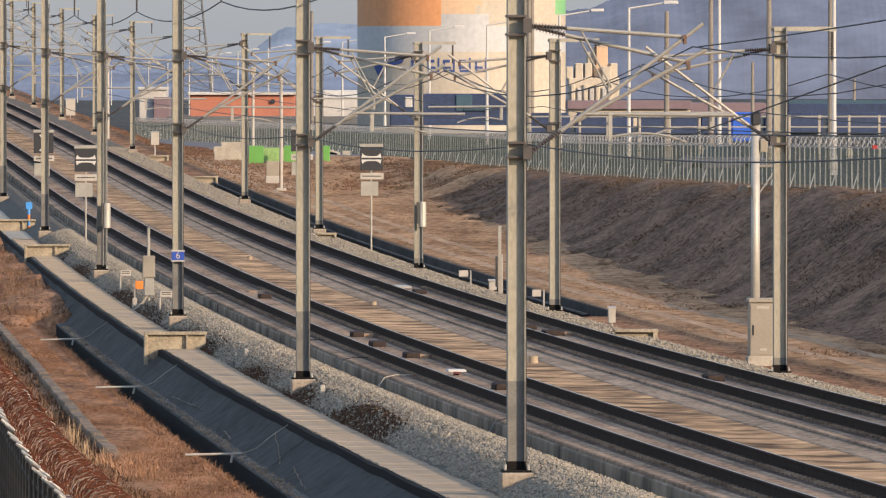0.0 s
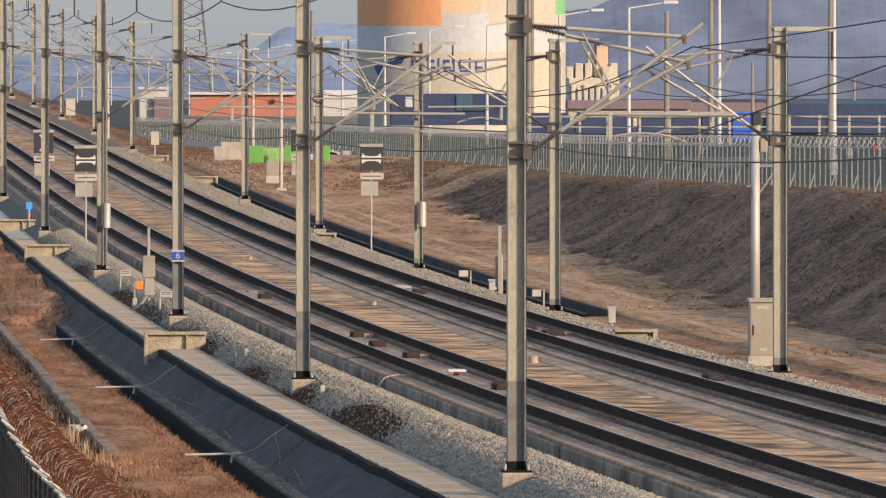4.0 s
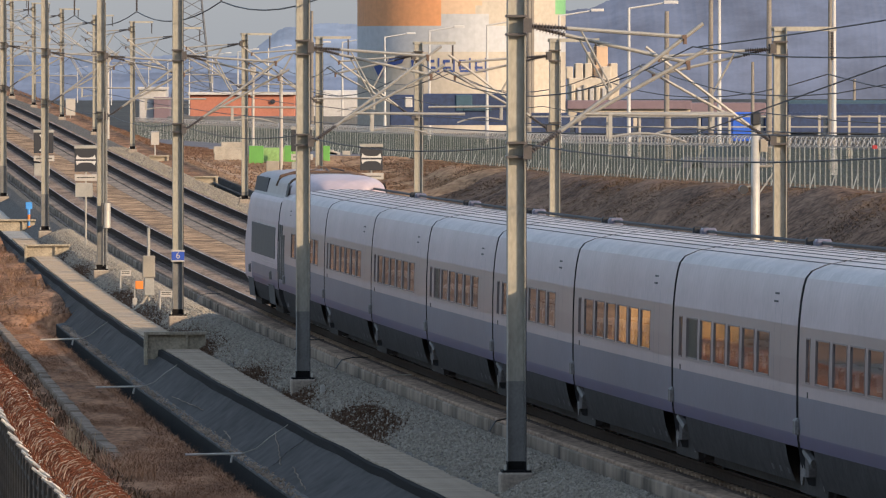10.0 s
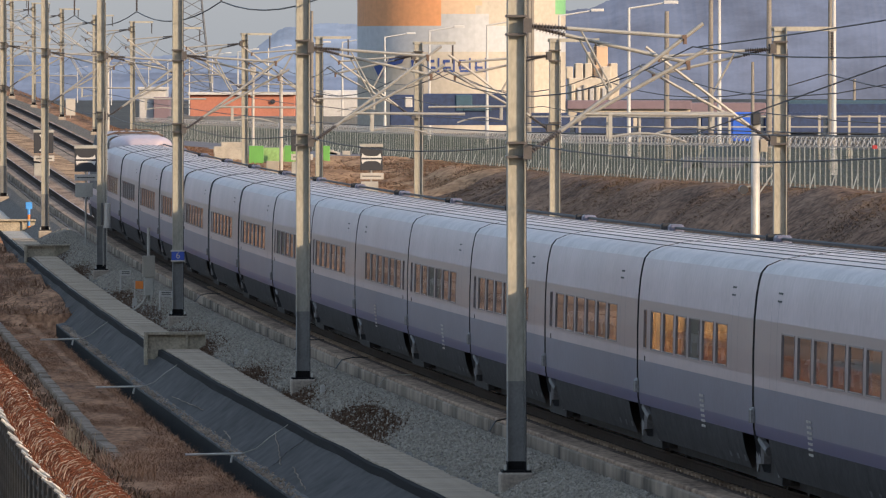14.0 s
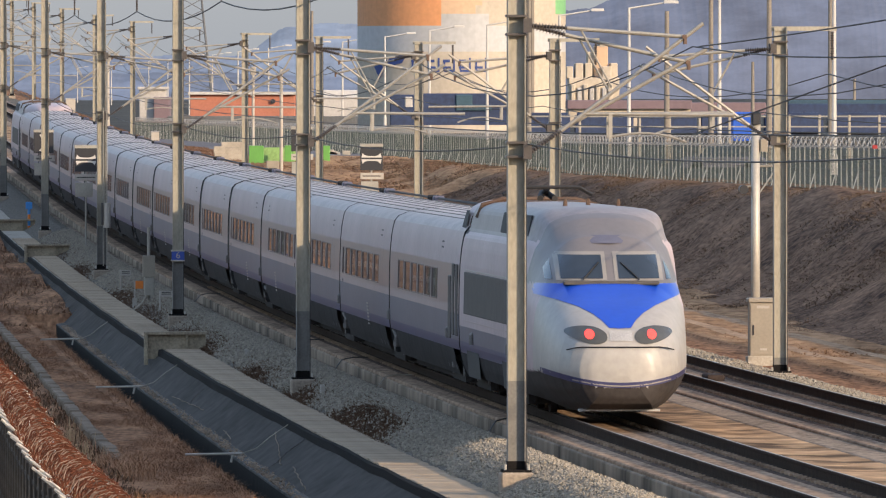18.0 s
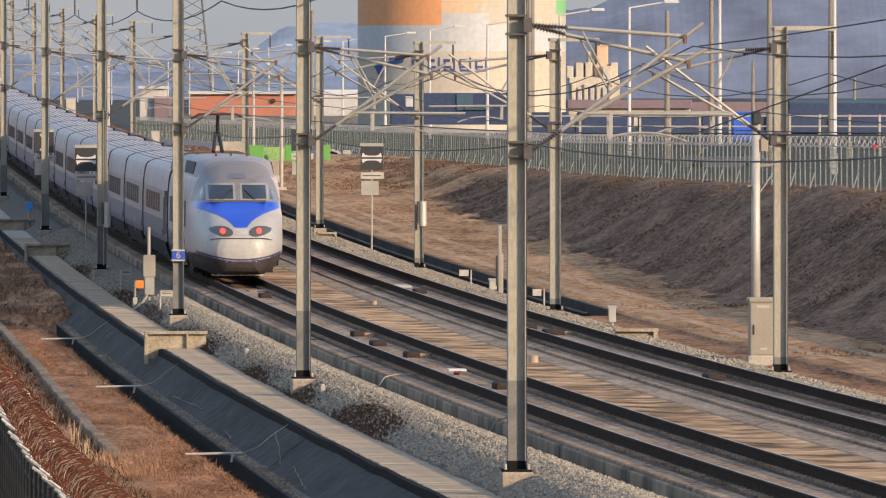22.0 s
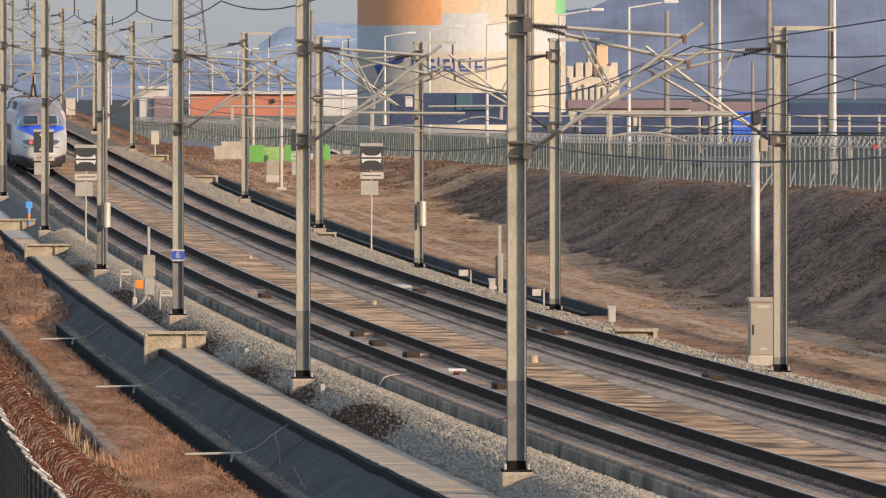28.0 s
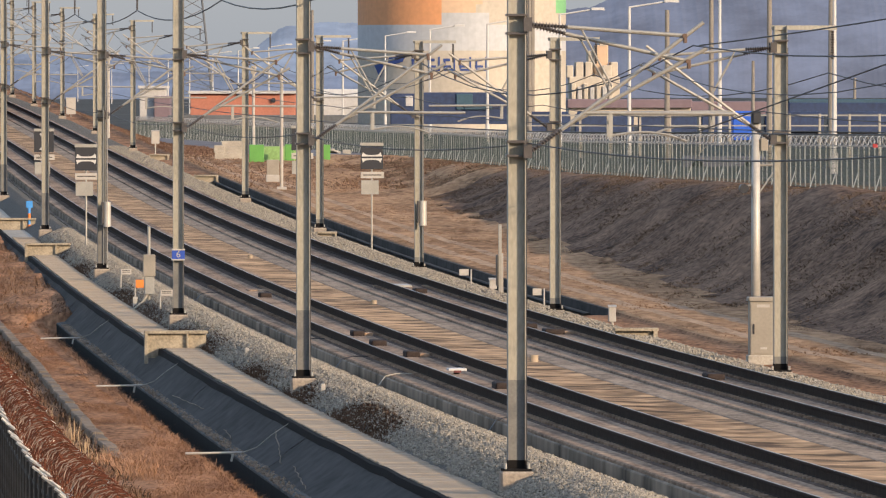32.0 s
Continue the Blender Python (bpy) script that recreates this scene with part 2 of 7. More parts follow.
# ---- the line of the railway: plan and level by distance north (y) of the camera ----
def plan(y):
    e = min(max(y, 90.0), 900.0)
    d = e - 150.0
    x = 6.35487 - 0.071126 * d + 2.88688e-5 * d * d - 1.769e-8 * d ** 3 - 2.0e-11 * d ** 4
    g = -0.071126 + 5.77376e-5 * d - 5.307e-8 * d * d - 8.0e-11 * d ** 3
    z = -0.0048742 * d + 2.032337e-5 * d * d - 6.81e-9 * d ** 3
    gz = -0.0048742 + 4.064674e-5 * d - 2.043e-8 * d * d
    u, w = max(0.0, e - 480.0), max(0.0, e - 660.0)
    x += 0.0012 * u + 2.7e-6 * u * u
    g += (0.0012 if u > 0 else 0.0) + 5.4e-6 * u
    z += 8.0e-6 * w * w
    gz += 1.6e-5 * w
    return x + g * (y - e), g, z + gz * (y - e) * (0.0 if y < e else 1.0)


def at(y, o, dz=0.0):
    """The point beside the line: o metres right of the near track's middle, dz above its rails."""
    x, g, z = plan(y)
    n = math.sqrt(1 + g * g)
    return Vector((x + o / n, y - o * g / n, z + dz))


def heading(y):
    """The turn (radians, about z) that carries +y onto the line's direction."""
    return math.atan2(-plan(y)[1], 1.0)


def stand(y, o, dz=0.0, turn=0.0):
    p = at(y, o, dz)
    return Matrix.Translation(p) @ Matrix.Rotation(heading(y) + radians(turn), 4, "Z")


D2 = 5.044                                   # from track to track
_ys = np.arange(-460.0, 1500.0, 2.0)
_xz = [plan(y) for y in _ys]
_seg = [math.hypot(_xz[i + 1][0] - _xz[i][0], 2.0) for i in range(len(_ys) - 1)]
_arc = np.concatenate([[0.0], np.cumsum(_seg)])
ARC0 = float(np.interp(60.0, _ys, _arc))     # arc length at y = 60, the zero of the train's distances


def y_at(s):
    return float(np.interp(s + 0.05 * max(0.0, s - 240.0) + ARC0, _arc, _ys))


# ---- mesh helpers ----
def mesh(name, verts, faces, material=None, smooth=False):
    me = bpy.data.meshes.new(name)
    me.from_pydata([tuple(v) for v in verts], [], [tuple(f) for f in faces])
    me.update()
    if material:
        me.materials.append(material)
    if smooth:
        me.polygons.foreach_set("use_smooth", [True] * len(me.polygons))
    return me


class Geo:
    """A growing list of vertices and faces."""

    def __init__(self):
        self.v, self.f = [], []

    def add(self, verts, faces):
        k = len(self.v)
        self.v += [tuple(p) for p in verts]
        self.f += [tuple(i + k for i in f) for f in faces]
        return self

    def box(self, x0, x1, y0, y1, z0, z1, m=None):
        vs = [Vector(p) for p in ((x0, y0, z0), (x1, y0, z0), (x1, y1, z0), (x0, y1, z0), (x0, y0, z1), (x1, y0, z1), (x1, y1, z1), (x0, y1, z1))]
        if m:
            vs = [m @ p for p in vs]
        return self.add(vs, ((3, 2, 1, 0), (4, 5, 6, 7), (0, 1, 5, 4), (1, 2, 6, 5), (2, 3, 7, 6), (3, 0, 4, 7)))

    def bevel_box(self, x0, x1, y0, y1, z0, z1, b):
        """A box with its upright and top edges taken off."""
        def ring(i, z):
            return [(x0 + b, y0 + i, z), (x1 - b, y0 + i, z), (x1 - i, y0 + b, z), (x1 - i, y1 - b, z), (x1 - b, y1 - i, z), (x0 + b, y1 - i, z), (x0 + i, y1 - b, z), (x0 + i, y0 + b, z)]
        vs = ring(0, z0) + ring(0, z1 - b) + ring(b * 0.8, z1)
        fs = [(a + i, a + (i + 1) % 8, a + 8 + (i + 1) % 8, a + 8 + i) for a in (0, 8) for i in range(8)]
        return self.add(vs, fs + [tuple(range(16, 24)), tuple(reversed(range(8)))])

    def tube(self, p, q, r, n=6, r2=None):
        p, q = Vector(p), Vector(q)
        w = (q - p).normalized()
        a = w.orthogonal().normalized()
        b = w.cross(a)
        vs = []
        for c, rr in ((p, r), (q, r if r2 is None else r2)):
            for i in range(n):
                t = 2 * math.pi * i / n
                vs.append(c + (a * math.cos(t) + b * math.sin(t)) * rr)
        fs = [(i, (i + 1) % n, n + (i + 1) % n, n + i) for i in range(n)]
        return self.add(vs, fs + [tuple(reversed(range(n))), tuple(range(n, 2 * n))])

    def path(self, pts, r, n=5):
        pts = [Vector(p) for p in pts]
        vs, fs = [], []
        for k, c in enumerate(pts):
            w = (pts[min(k + 1, len(pts) - 1)] - pts[max(k - 1, 0)]).normalized()
            up = Vector((0, 0, 1)) if abs(w.z) < 0.95 else Vector((0, 1, 0))
            a = w.cross(up).normalized()
            b = a.cross(w)
            for i in range(n):
                t = 2 * math.pi * i / n
                vs.append(c + (a * math.cos(t) + b * math.sin(t)) * r)
        for k in range(len(pts) - 1):
            for i in range(n):
                fs.append((k * n + i, k * n + (i + 1) % n, (k + 1) * n + (i + 1) % n, (k + 1) * n + i))
        return self.add(vs, fs + [tuple(range(n)), tuple(reversed(range((len(pts) - 1) * n, len(pts) * n)))])

    def data(self, name, material=None, smooth=False):
        return mesh(name, self.v, self.f, material, smooth)


def thing(name, m, label, category, group=""):
    e = new(name)
    e.empty_display_size = 0.2
    e.matrix_world = m
    return tagged(e, label, category, group)


def part(name, g, material, parent, label="", m=None, smooth=False):
    """Links a Geo, or a mesh already made, as one mesh object under a thing or a part."""
    ob = new(name, g.data(name, material, smooth) if isinstance(g, Geo) else g)
    ob.parent = parent
    if m is not None:
        ob.matrix_basis = m
    return tagged(ob, label)


def solo(name, g, material, m, label, category, group="", kind="", smooth=False):
    """A thing of one mesh."""
    ob = new(name, g.data(name, material, smooth) if isinstance(g, Geo) else g)
    ob.matrix_world = m
    return tagged(ob, label, category, group, kind)


def sweep(name, material, rows, ys, label="", kind="structure", category="", smooth=False, wobble=0.0):
    """A strip along the line. rows: functions of y, each giving (o, dz), or (o, None, z) with a level of its own."""
    vs, fs = [], []
    n = len(rows)
    for y in ys:
        for r in rows:
            q = r(y) if callable(r) else r
            p = at(y, q[0], q[1] or 0.0)
            if len(q) > 2:
                p.z = q[2]
            if wobble:
                p.z += wobble * noise.noise(p * 0.8)
            vs.append(p)
    for i in range(len(ys) - 1):
        for j in range(n - 1):
            a = i * n + j
            fs.append((a, a + 1, a + n + 1, a + n))
    ob = new(name, mesh(name, vs, fs, material, smooth))
    return tagged(ob, label, category, "", kind)


# ---- ground ----
def crest(y):
    """Level of the bank's top and of the land beyond the fence."""
    return float(np.interp(y, [-400, 100, 350, 505, 640, 760, 1000, 1600], [3.2, 3.0, 2.3, 1.65, 1.45, 1.2, 1.0, 0.5]))


def smooth(t):
    t = min(1.0, max(0.0, t))
    return t * t * (3 - 2 * t)


def fence_o(y):
    return float(np.interp(y, [100, 350, 505, 640, 760, 1000], [20.5, 21.3, 22.5, 23.5, 24.0, 24.5]))


def bank_foot(y):
    return float(np.interp(y, [250, 300, 370, 512, 640, 665, 715], [13.2, 13.4, 14.9, 17.0, 18.5, 17.0, 10.1]))


def left_kerb(y):
    return float(np.interp(y, [150, 223, 300, 400], [-8.0, -7.8, -7.25, -7.1]))


def ground_z(y, o):
    r = plan(y)[2]
    if o < -14:
        base = r - 1.6
        far = smooth((-o - 30) / 200)
        return base * (1 - far) + (-1.0) * far
    if y > 352 and o < -4.55:
        k = smooth((y - 352) / 40)
        return r - 1.62 + (0.3 + 0.25 * k) * smooth((o + 12) / 5)
    if o < -6.155:
        return r - 1.62
    if o < -4.2:
        return r - 2.7
    if o < 9.1:
        return r - 1.3
    if o < 9.95:
        return r - (1.2 if 318 < y < 598 else 0.6)
    foot, top = bank_foot(y), float(np.interp(y, [640, 715], [fence_o(y) - 0.8, 14.6]))
    if o <= foot:
        return r - 0.55
    return (r - 0.55) * (1 - smooth((o - foot) / (top - foot))) + crest(y) * smooth((o - foot) / (top - foot))


def build_ground():
    os_ = [-2600, -1200, -600, -300, -150, -80, -50, -35, -25, -18, -14] + [-14 + 0.5 * i for i in range(1, 16)] + [-6.16, -6.15, -5.8, -5.4, -5.0, -4.75, -4.6, -4.5, -4.21, -4.19, 9.1, 9.12, 9.9, 9.95]
    os_ += [9.95 + 0.45 * i for i in range(1, 33)] + [25, 27, 30, 34, 40, 60, 100, 200, 400, 800, 1500, 2600]
    os_ = sorted(set(round(o, 3) for o in os_))
    ys = [-500, -300, -150, -50, 0, 50] + list(np.arange(90, 520, 2.5)) + list(np.arange(520, 800, 6)) + list(np.arange(800, 1200, 20)) + list(np.arange(1200, 2000, 100)) + [2400, 3000, 4000, 4900]
    vs, fs, mi = [], [], []
    n = len(os_)
    for y in ys:
        for o in os_:
            p = at(y, o)
            p.z = ground_z(y, o)
            if y > 1500:
                p.z = min(p.z, 1.0)
            w = 0.05 if -14 < o < -6.2 else (0.3 if y > 356 and -14 < o < -4.55 else 0.0)
            if o > 10.5:
                w = 0.05 + 0.22 * smooth((o - 14) / 3) * (1 - smooth((o - 20) / 2))
            if w:
                p.z += w * (noise.noise(Vector((p.x * 0.35, p.y * 0.12, 1.7))) + 0.6 * noise.noise(Vector((p.x * 1.1, p.y * 0.4, 4.2))))
            vs.append(p)
    for i in range(len(ys) - 1):
        for j in range(n - 1):
            a = i * n + j
            fs.append((a, a + 1, a + n + 1, a + n))
            o, y = (os_[j] + os_[j + 1]) / 2, (ys[i] + ys[i + 1]) / 2
            k = 0
            # unseen ground left of o = -14 is toned for what the windows mirror
            if o > 24.5 or o < -40 or y > 1000 or (o < -14 and y < 342):
                k = 4
            elif o < -14:
                k = 3
            elif y > 668 and o > 9.9:
                k = 5 if o > 14.2 + 0.6 * noise.noise(Vector((y * 0.05, 3.0, 0))) else 0
            elif o > 10:
                k = 1
                if 10.85 < o < 11.3 or 12.2 < o < 12.65:
                    k = 2
                if o > bank_foot(y) + 0.3 + 0.7 * noise.noise(Vector((o * 0.4, y * 0.05, 0))) and y < 540:
                    k = 3
            mi.append(k)
    me = mesh("ground", vs, fs, None, True)
    for m in (M_earth, M_verge, M_track, M_bank, M_field, M_hazeyard):
        me.materials.append(m)
    me.polygons.foreach_set("material_index", mi)
    return tagged(new("ground", me), "dry winter grass, bare soil and a grassy bank", "ground", "", "structure")


build_ground()
YS_NEAR = list(np.arange(-440, 60, 20.0)) + list(np.arange(60, 620, 4.0)) + list(np.arange(620, 1300, 10.0))

# track beds
for o, nm in ((0.0, "near"), (D2, "far")):
    sweep("track_slab", M_slab, [(o - 1.47, -0.62), (o - 1.45, -0.24), (o - 1.43, -0.22), (o + 1.43, -0.22), (o + 1.45, -0.24), (o + 1.47, -0.62)], YS_NEAR, "long brown-grey concrete track slab under the rails")
sweep("centre_strip", M_mid, [(1.46, -0.27), (2.5, -0.3), (2.96, -0.285)], YS_NEAR, "dark-streaked concrete strip between the two tracks")
sweep("centre_gutter", M_grit, [(2.96, -0.29), (3.0, -0.275), (D2 - 1.46, -0.265)], YS_NEAR, "grey gritty concrete gutter beside the far track")
sweep("ballast_shoulder", M_ballast, [(-3.3, -0.9), (-3.1, -0.78), (-2.6, -0.52), (-2.2, -0.38), (-1.9, -0.4), (-1.74, -0.5), (-1.44, -0.62)], YS_NEAR, "grey crushed stone shoulder of the railway", wobble=0.03)
sweep("ballast_shoulder", M_ballast, [(D2 + 1.44, -0.5), (D2 + 1.8, -0.42), (D2 + 3.2, -0.5), (D2 + 4.1, -0.8)], YS_NEAR, "grey crushed stone shoulder of the railway", wobble=0.03)
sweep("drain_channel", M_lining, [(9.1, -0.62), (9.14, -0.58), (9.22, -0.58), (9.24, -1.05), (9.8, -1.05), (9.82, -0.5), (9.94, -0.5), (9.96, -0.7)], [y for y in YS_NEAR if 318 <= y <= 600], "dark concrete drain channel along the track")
YS_DITCH = [y for y in YS_NEAR if y <= 354]


def walk_out(y):
    return float(np.interp(y, [180, 230, 300, 440], [-4.08, -4.12, -4.22, -4.25]))


def edge_in(y):
    """The channel's wall on the track side."""
    return float(np.interp(y, [200, 231, 260, 340], [-5.42, -5.27, -5.18, -5.22]))


def edge_out(y):
    """The channel's wall on the grass side."""
    return float(np.interp(y, [200, 230, 270, 340], [-6.08, -6.0, -5.86, -5.78]))


sweep("walkway_bed", M_conc, [lambda y: (walk_out(y) + 0.0, -1.0), lambda y: (walk_out(y) + 0.02, -0.885), (-3.2, -0.885), (-3.18, -0.98)], YS_NEAR, "pale concrete cable trough walkway")
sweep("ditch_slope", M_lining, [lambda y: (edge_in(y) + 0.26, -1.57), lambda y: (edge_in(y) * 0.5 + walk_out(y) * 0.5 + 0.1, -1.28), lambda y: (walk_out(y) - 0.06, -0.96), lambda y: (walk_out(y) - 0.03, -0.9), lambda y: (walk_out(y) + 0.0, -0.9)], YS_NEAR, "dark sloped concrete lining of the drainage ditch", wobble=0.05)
sweep("ditch_ledge", M_ledge, [lambda y: (edge_in(y), -1.66), lambda y: (edge_in(y) + 0.01, -1.6), lambda y: (edge_in(y) + 0.3, -1.56)], YS_DITCH, "pale silted ledge along the drainage channel", wobble=0.03)
sweep("ditch_channel", M_void, [lambda y: (edge_out(y) + 0.0, -1.66), lambda y: (edge_out(y) + 0.02, -2.5), lambda y: (edge_in(y) - 0.02, -2.5), lambda y: (edge_in(y) + 0.0, -1.64)], YS_DITCH, "deep concrete drainage channel, its shade put into the dark colour")
sweep("walkway_rim", M_black, [lambda y: (walk_out(y) - 0.13, -1.03), lambda y: (walk_out(y) - 0.11 + 0.02 * math.sin(y * 0.9), -0.86), lambda y: (walk_out(y) - 0.02, -0.85), lambda y: (walk_out(y) + 0.01, -0.9)], YS_NEAR, "black bitumen rim along the walkway edge", wobble=0.04)
sweep("ditch_lip", M_earth, [lambda y: (-6.5, -1.66), lambda y: (-6.2, -1.615), lambda y: (edge_out(y) - 0.1, -1.6), lambda y: (edge_out(y) - 0.01, -1.6), lambda y: (edge_out(y), -1.68)], YS_DITCH, "dry grassy lip along the channel")


sweep("slab_edge", M_concw, [(-1.52, -0.66), (-1.515, -0.3), (-1.5, -0.28), (-1.475, -0.275)], YS_NEAR, "stained concrete edge of the track slab")
sweep("slab_gutter", M_concw, [(-1.76, -0.54), (-1.74, -0.455), (-1.66, -0.46), (-1.52, -0.5)], YS_NEAR, "narrow concrete gutter beside the slab")


def build_joints():
    """Raised seams across the ditch lining."""
    slope = [o for o in scene.objects if o.name == "ditch_slope"][0]
    y = 176.0
    while y < 420:
        g = Geo()
        a, b = at(y, walk_out(y) - 0.05, -0.93), at(y - 1.2, edge_in(y) + 0.28, -1.55)
        g.path([a.lerp(b, t) + Vector((0.03 * math.sin(9 * t), 0.2 * math.sin(7 * t), 0.0)) for t in (0, 0.2, 0.4, 0.6, 0.8, 1.0)], 0.011, 4)
        part("lining_seam", g, M_ledge, slope, "thin uneven seam in the lining")
        y += random.uniform(22, 48)


def build_cracks():
    """Pale jagged cracks and lime streaks in the lining."""
    slope = [o for o in scene.objects if o.name == "ditch_slope"][0]
    for y0, y1, k0, k1 in ((268.7, 254.0, 0.12, 0.28), (228.5, 217.0, 0.75, 0.2), (214.0, 205.0, 0.3, 0.05), (241.0, 236.0, 0.15, 0.05)):
        pts = []
        for i in range(15):
            t = i / 14
            y = y0 + (y1 - y0) * t
            k = k0 + (k1 - k0) * t + random.uniform(-0.022, 0.022)
            a, b = at(y, edge_in(y) + 0.28, -1.55), at(y, walk_out(y) - 0.08, -0.98)
            pts.append(a.lerp(b, k) + Vector((0, 0, 0.012)))
        part("lining_crack", Geo().path(pts, 0.01, 4), M_concw, slope, "pale jagged crack in the lining")


build_joints()
build_cracks()


# ---- rails ----
def build_rail(o):
    prof = [(-0.075, -0.21), (-0.075, -0.185), (-0.012, -0.165), (-0.012, -0.05), (-0.036, -0.035), (-0.036, -0.006), (-0.03, 0.0), (0.03, 0.0), (0.036, -0.006), (0.036, -0.035), (0.012, -0.05), (0.012, -0.165), (0.075, -0.185), (0.075, -0.21)]
    body = sweep("rail", M_rail, [(o + a, b) for a, b in prof], YS_NEAR, "dark rust-brown steel rail with a polished head", "structure")
    top = Geo()
    vs, fs = [], []
    for y in YS_NEAR:
        vs += [at(y, o - 0.002, 0.003), at(y, o + 0.03, 0.003)]
    for i in range(len(YS_NEAR) - 1):
        fs.append((2 * i, 2 * i + 1, 2 * i + 3, 2 * i + 2))
    top.add(vs, fs)
    part("running_surface", top, M_head, body, "polished bright running surface")
    # painted strip that thickens the rail's shadow on the slab
    vs, fs = [], []
    for y in YS_NEAR:
        vs += [at(y, o - 0.31, -0.222), at(y, o - 0.29, -0.208), at(y, o + 0.29, -0.208), at(y, o + 0.31, -0.222)]
    for i in range(len(YS_NEAR) - 1):
        fs += [(4 * i + k, 4 * i + k + 1, 4 * i + k + 5, 4 * i + k + 4) for k in range(3)]
    part("rail_seat", Geo().add(vs, fs), M_railshade, body, "rusty concrete strip darkened to deepen the shadow beside the rail")
    fast = Geo()
    y = 150.0
    while y < 340:
        m = stand(y, o, -0.22)
        for sg in (-1, 1):
            fast.box(min(sg * 0.06, sg * 0.2), max(sg * 0.06, sg * 0.2), -0.1, 0.1, 0.0, 0.05, m)
        y += 0.65
    tagged(part("rail_fastening", fast, M_slab, body, "small clips and pads along the rail"), kind="stuff")
    return body


for o in (-0.7535, 0.7535, D2 - 0.7535, D2 + 0.7535):
    build_rail(o)


# ---- masts with their cantilevers ----
M_brownm = mat("bronze_clamp", (0.12, 0.075, 0.055), 0.7, var=0.2, scale=5, fine=30, bump=0)
MAST_H = 9.6


def h_section(z0, z1, w=0.145, d=0.15, t=0.016, k=0.006):
    ring = [(-w, -d), (-w + t, -d), (-w + t, -k), (w - t, -k), (w - t, -d), (w, -d), (w, d), (w - t, d), (w - t, k), (-w + t, k), (-w + t, d), (-w, d)]
    n = len(ring)
    vs = [(x, y, z) for z in (z0, z1) for x, y in ring]
    fs = [(i, (i + 1) % n, n + (i + 1) % n, n + i) for i in range(n)]
    caps = [(n + 0, n + 1, n + 10, n + 11), (n + 2, n + 3, n + 8, n + 9), (n + 4, n + 5, n + 6, n + 7), (n + 1, n + 2, n + 9, n + 10), (n + 3, n + 4, n + 7, n + 8)]
    return Geo().add(vs, fs + caps)


def mast_parts(e, h, low):
    part("foot", h_section(0.0, 0.14, 0.15, 0.155), M_black, e, "black bitumen coated foot")
    part("lower_section", h_section(0.14, low), M_mastlow, e, "darker painted lower length")
    part("upper_section", h_section(low, h), M_mast, e)
    part("base_plate", Geo().bevel_box(-0.24, 0.24, -0.24, 0.24, -0.04, 0.0, 0.01), M_black, e)
    for sx in (-1, 1):
        part("anchor_bolt", Geo().tube((sx * 0.19, -0.19, 0.0), (sx * 0.19, -0.19, 0.09), 0.022, 6), M_steel, e)
    part("footing", Geo().bevel_box(-0.27, 0.27, -0.3, 0.3, -0.85, -0.04, 0.03), M_foot, e, "weathered concrete footing block")
    part("earth_cable", Geo().tube((0.155, -0.12, -0.02), (0.155, -0.12, h - 0.5), 0.012, 4), M_wire, e, "thin earthing cable")


def insulator(p, q, r=0.06):
    g = Geo()
    p, q = Vector(p), Vector(q)
    n = 11
    g.tube(p, q, 0.026, 6)
    for i in range(n):
        c = p.lerp(q, (i + 0.5) / n)
        w = (q - p).normalized() * 0.011
        g.tube(c - w, c + w, r, 8, r * 0.5)
    return g


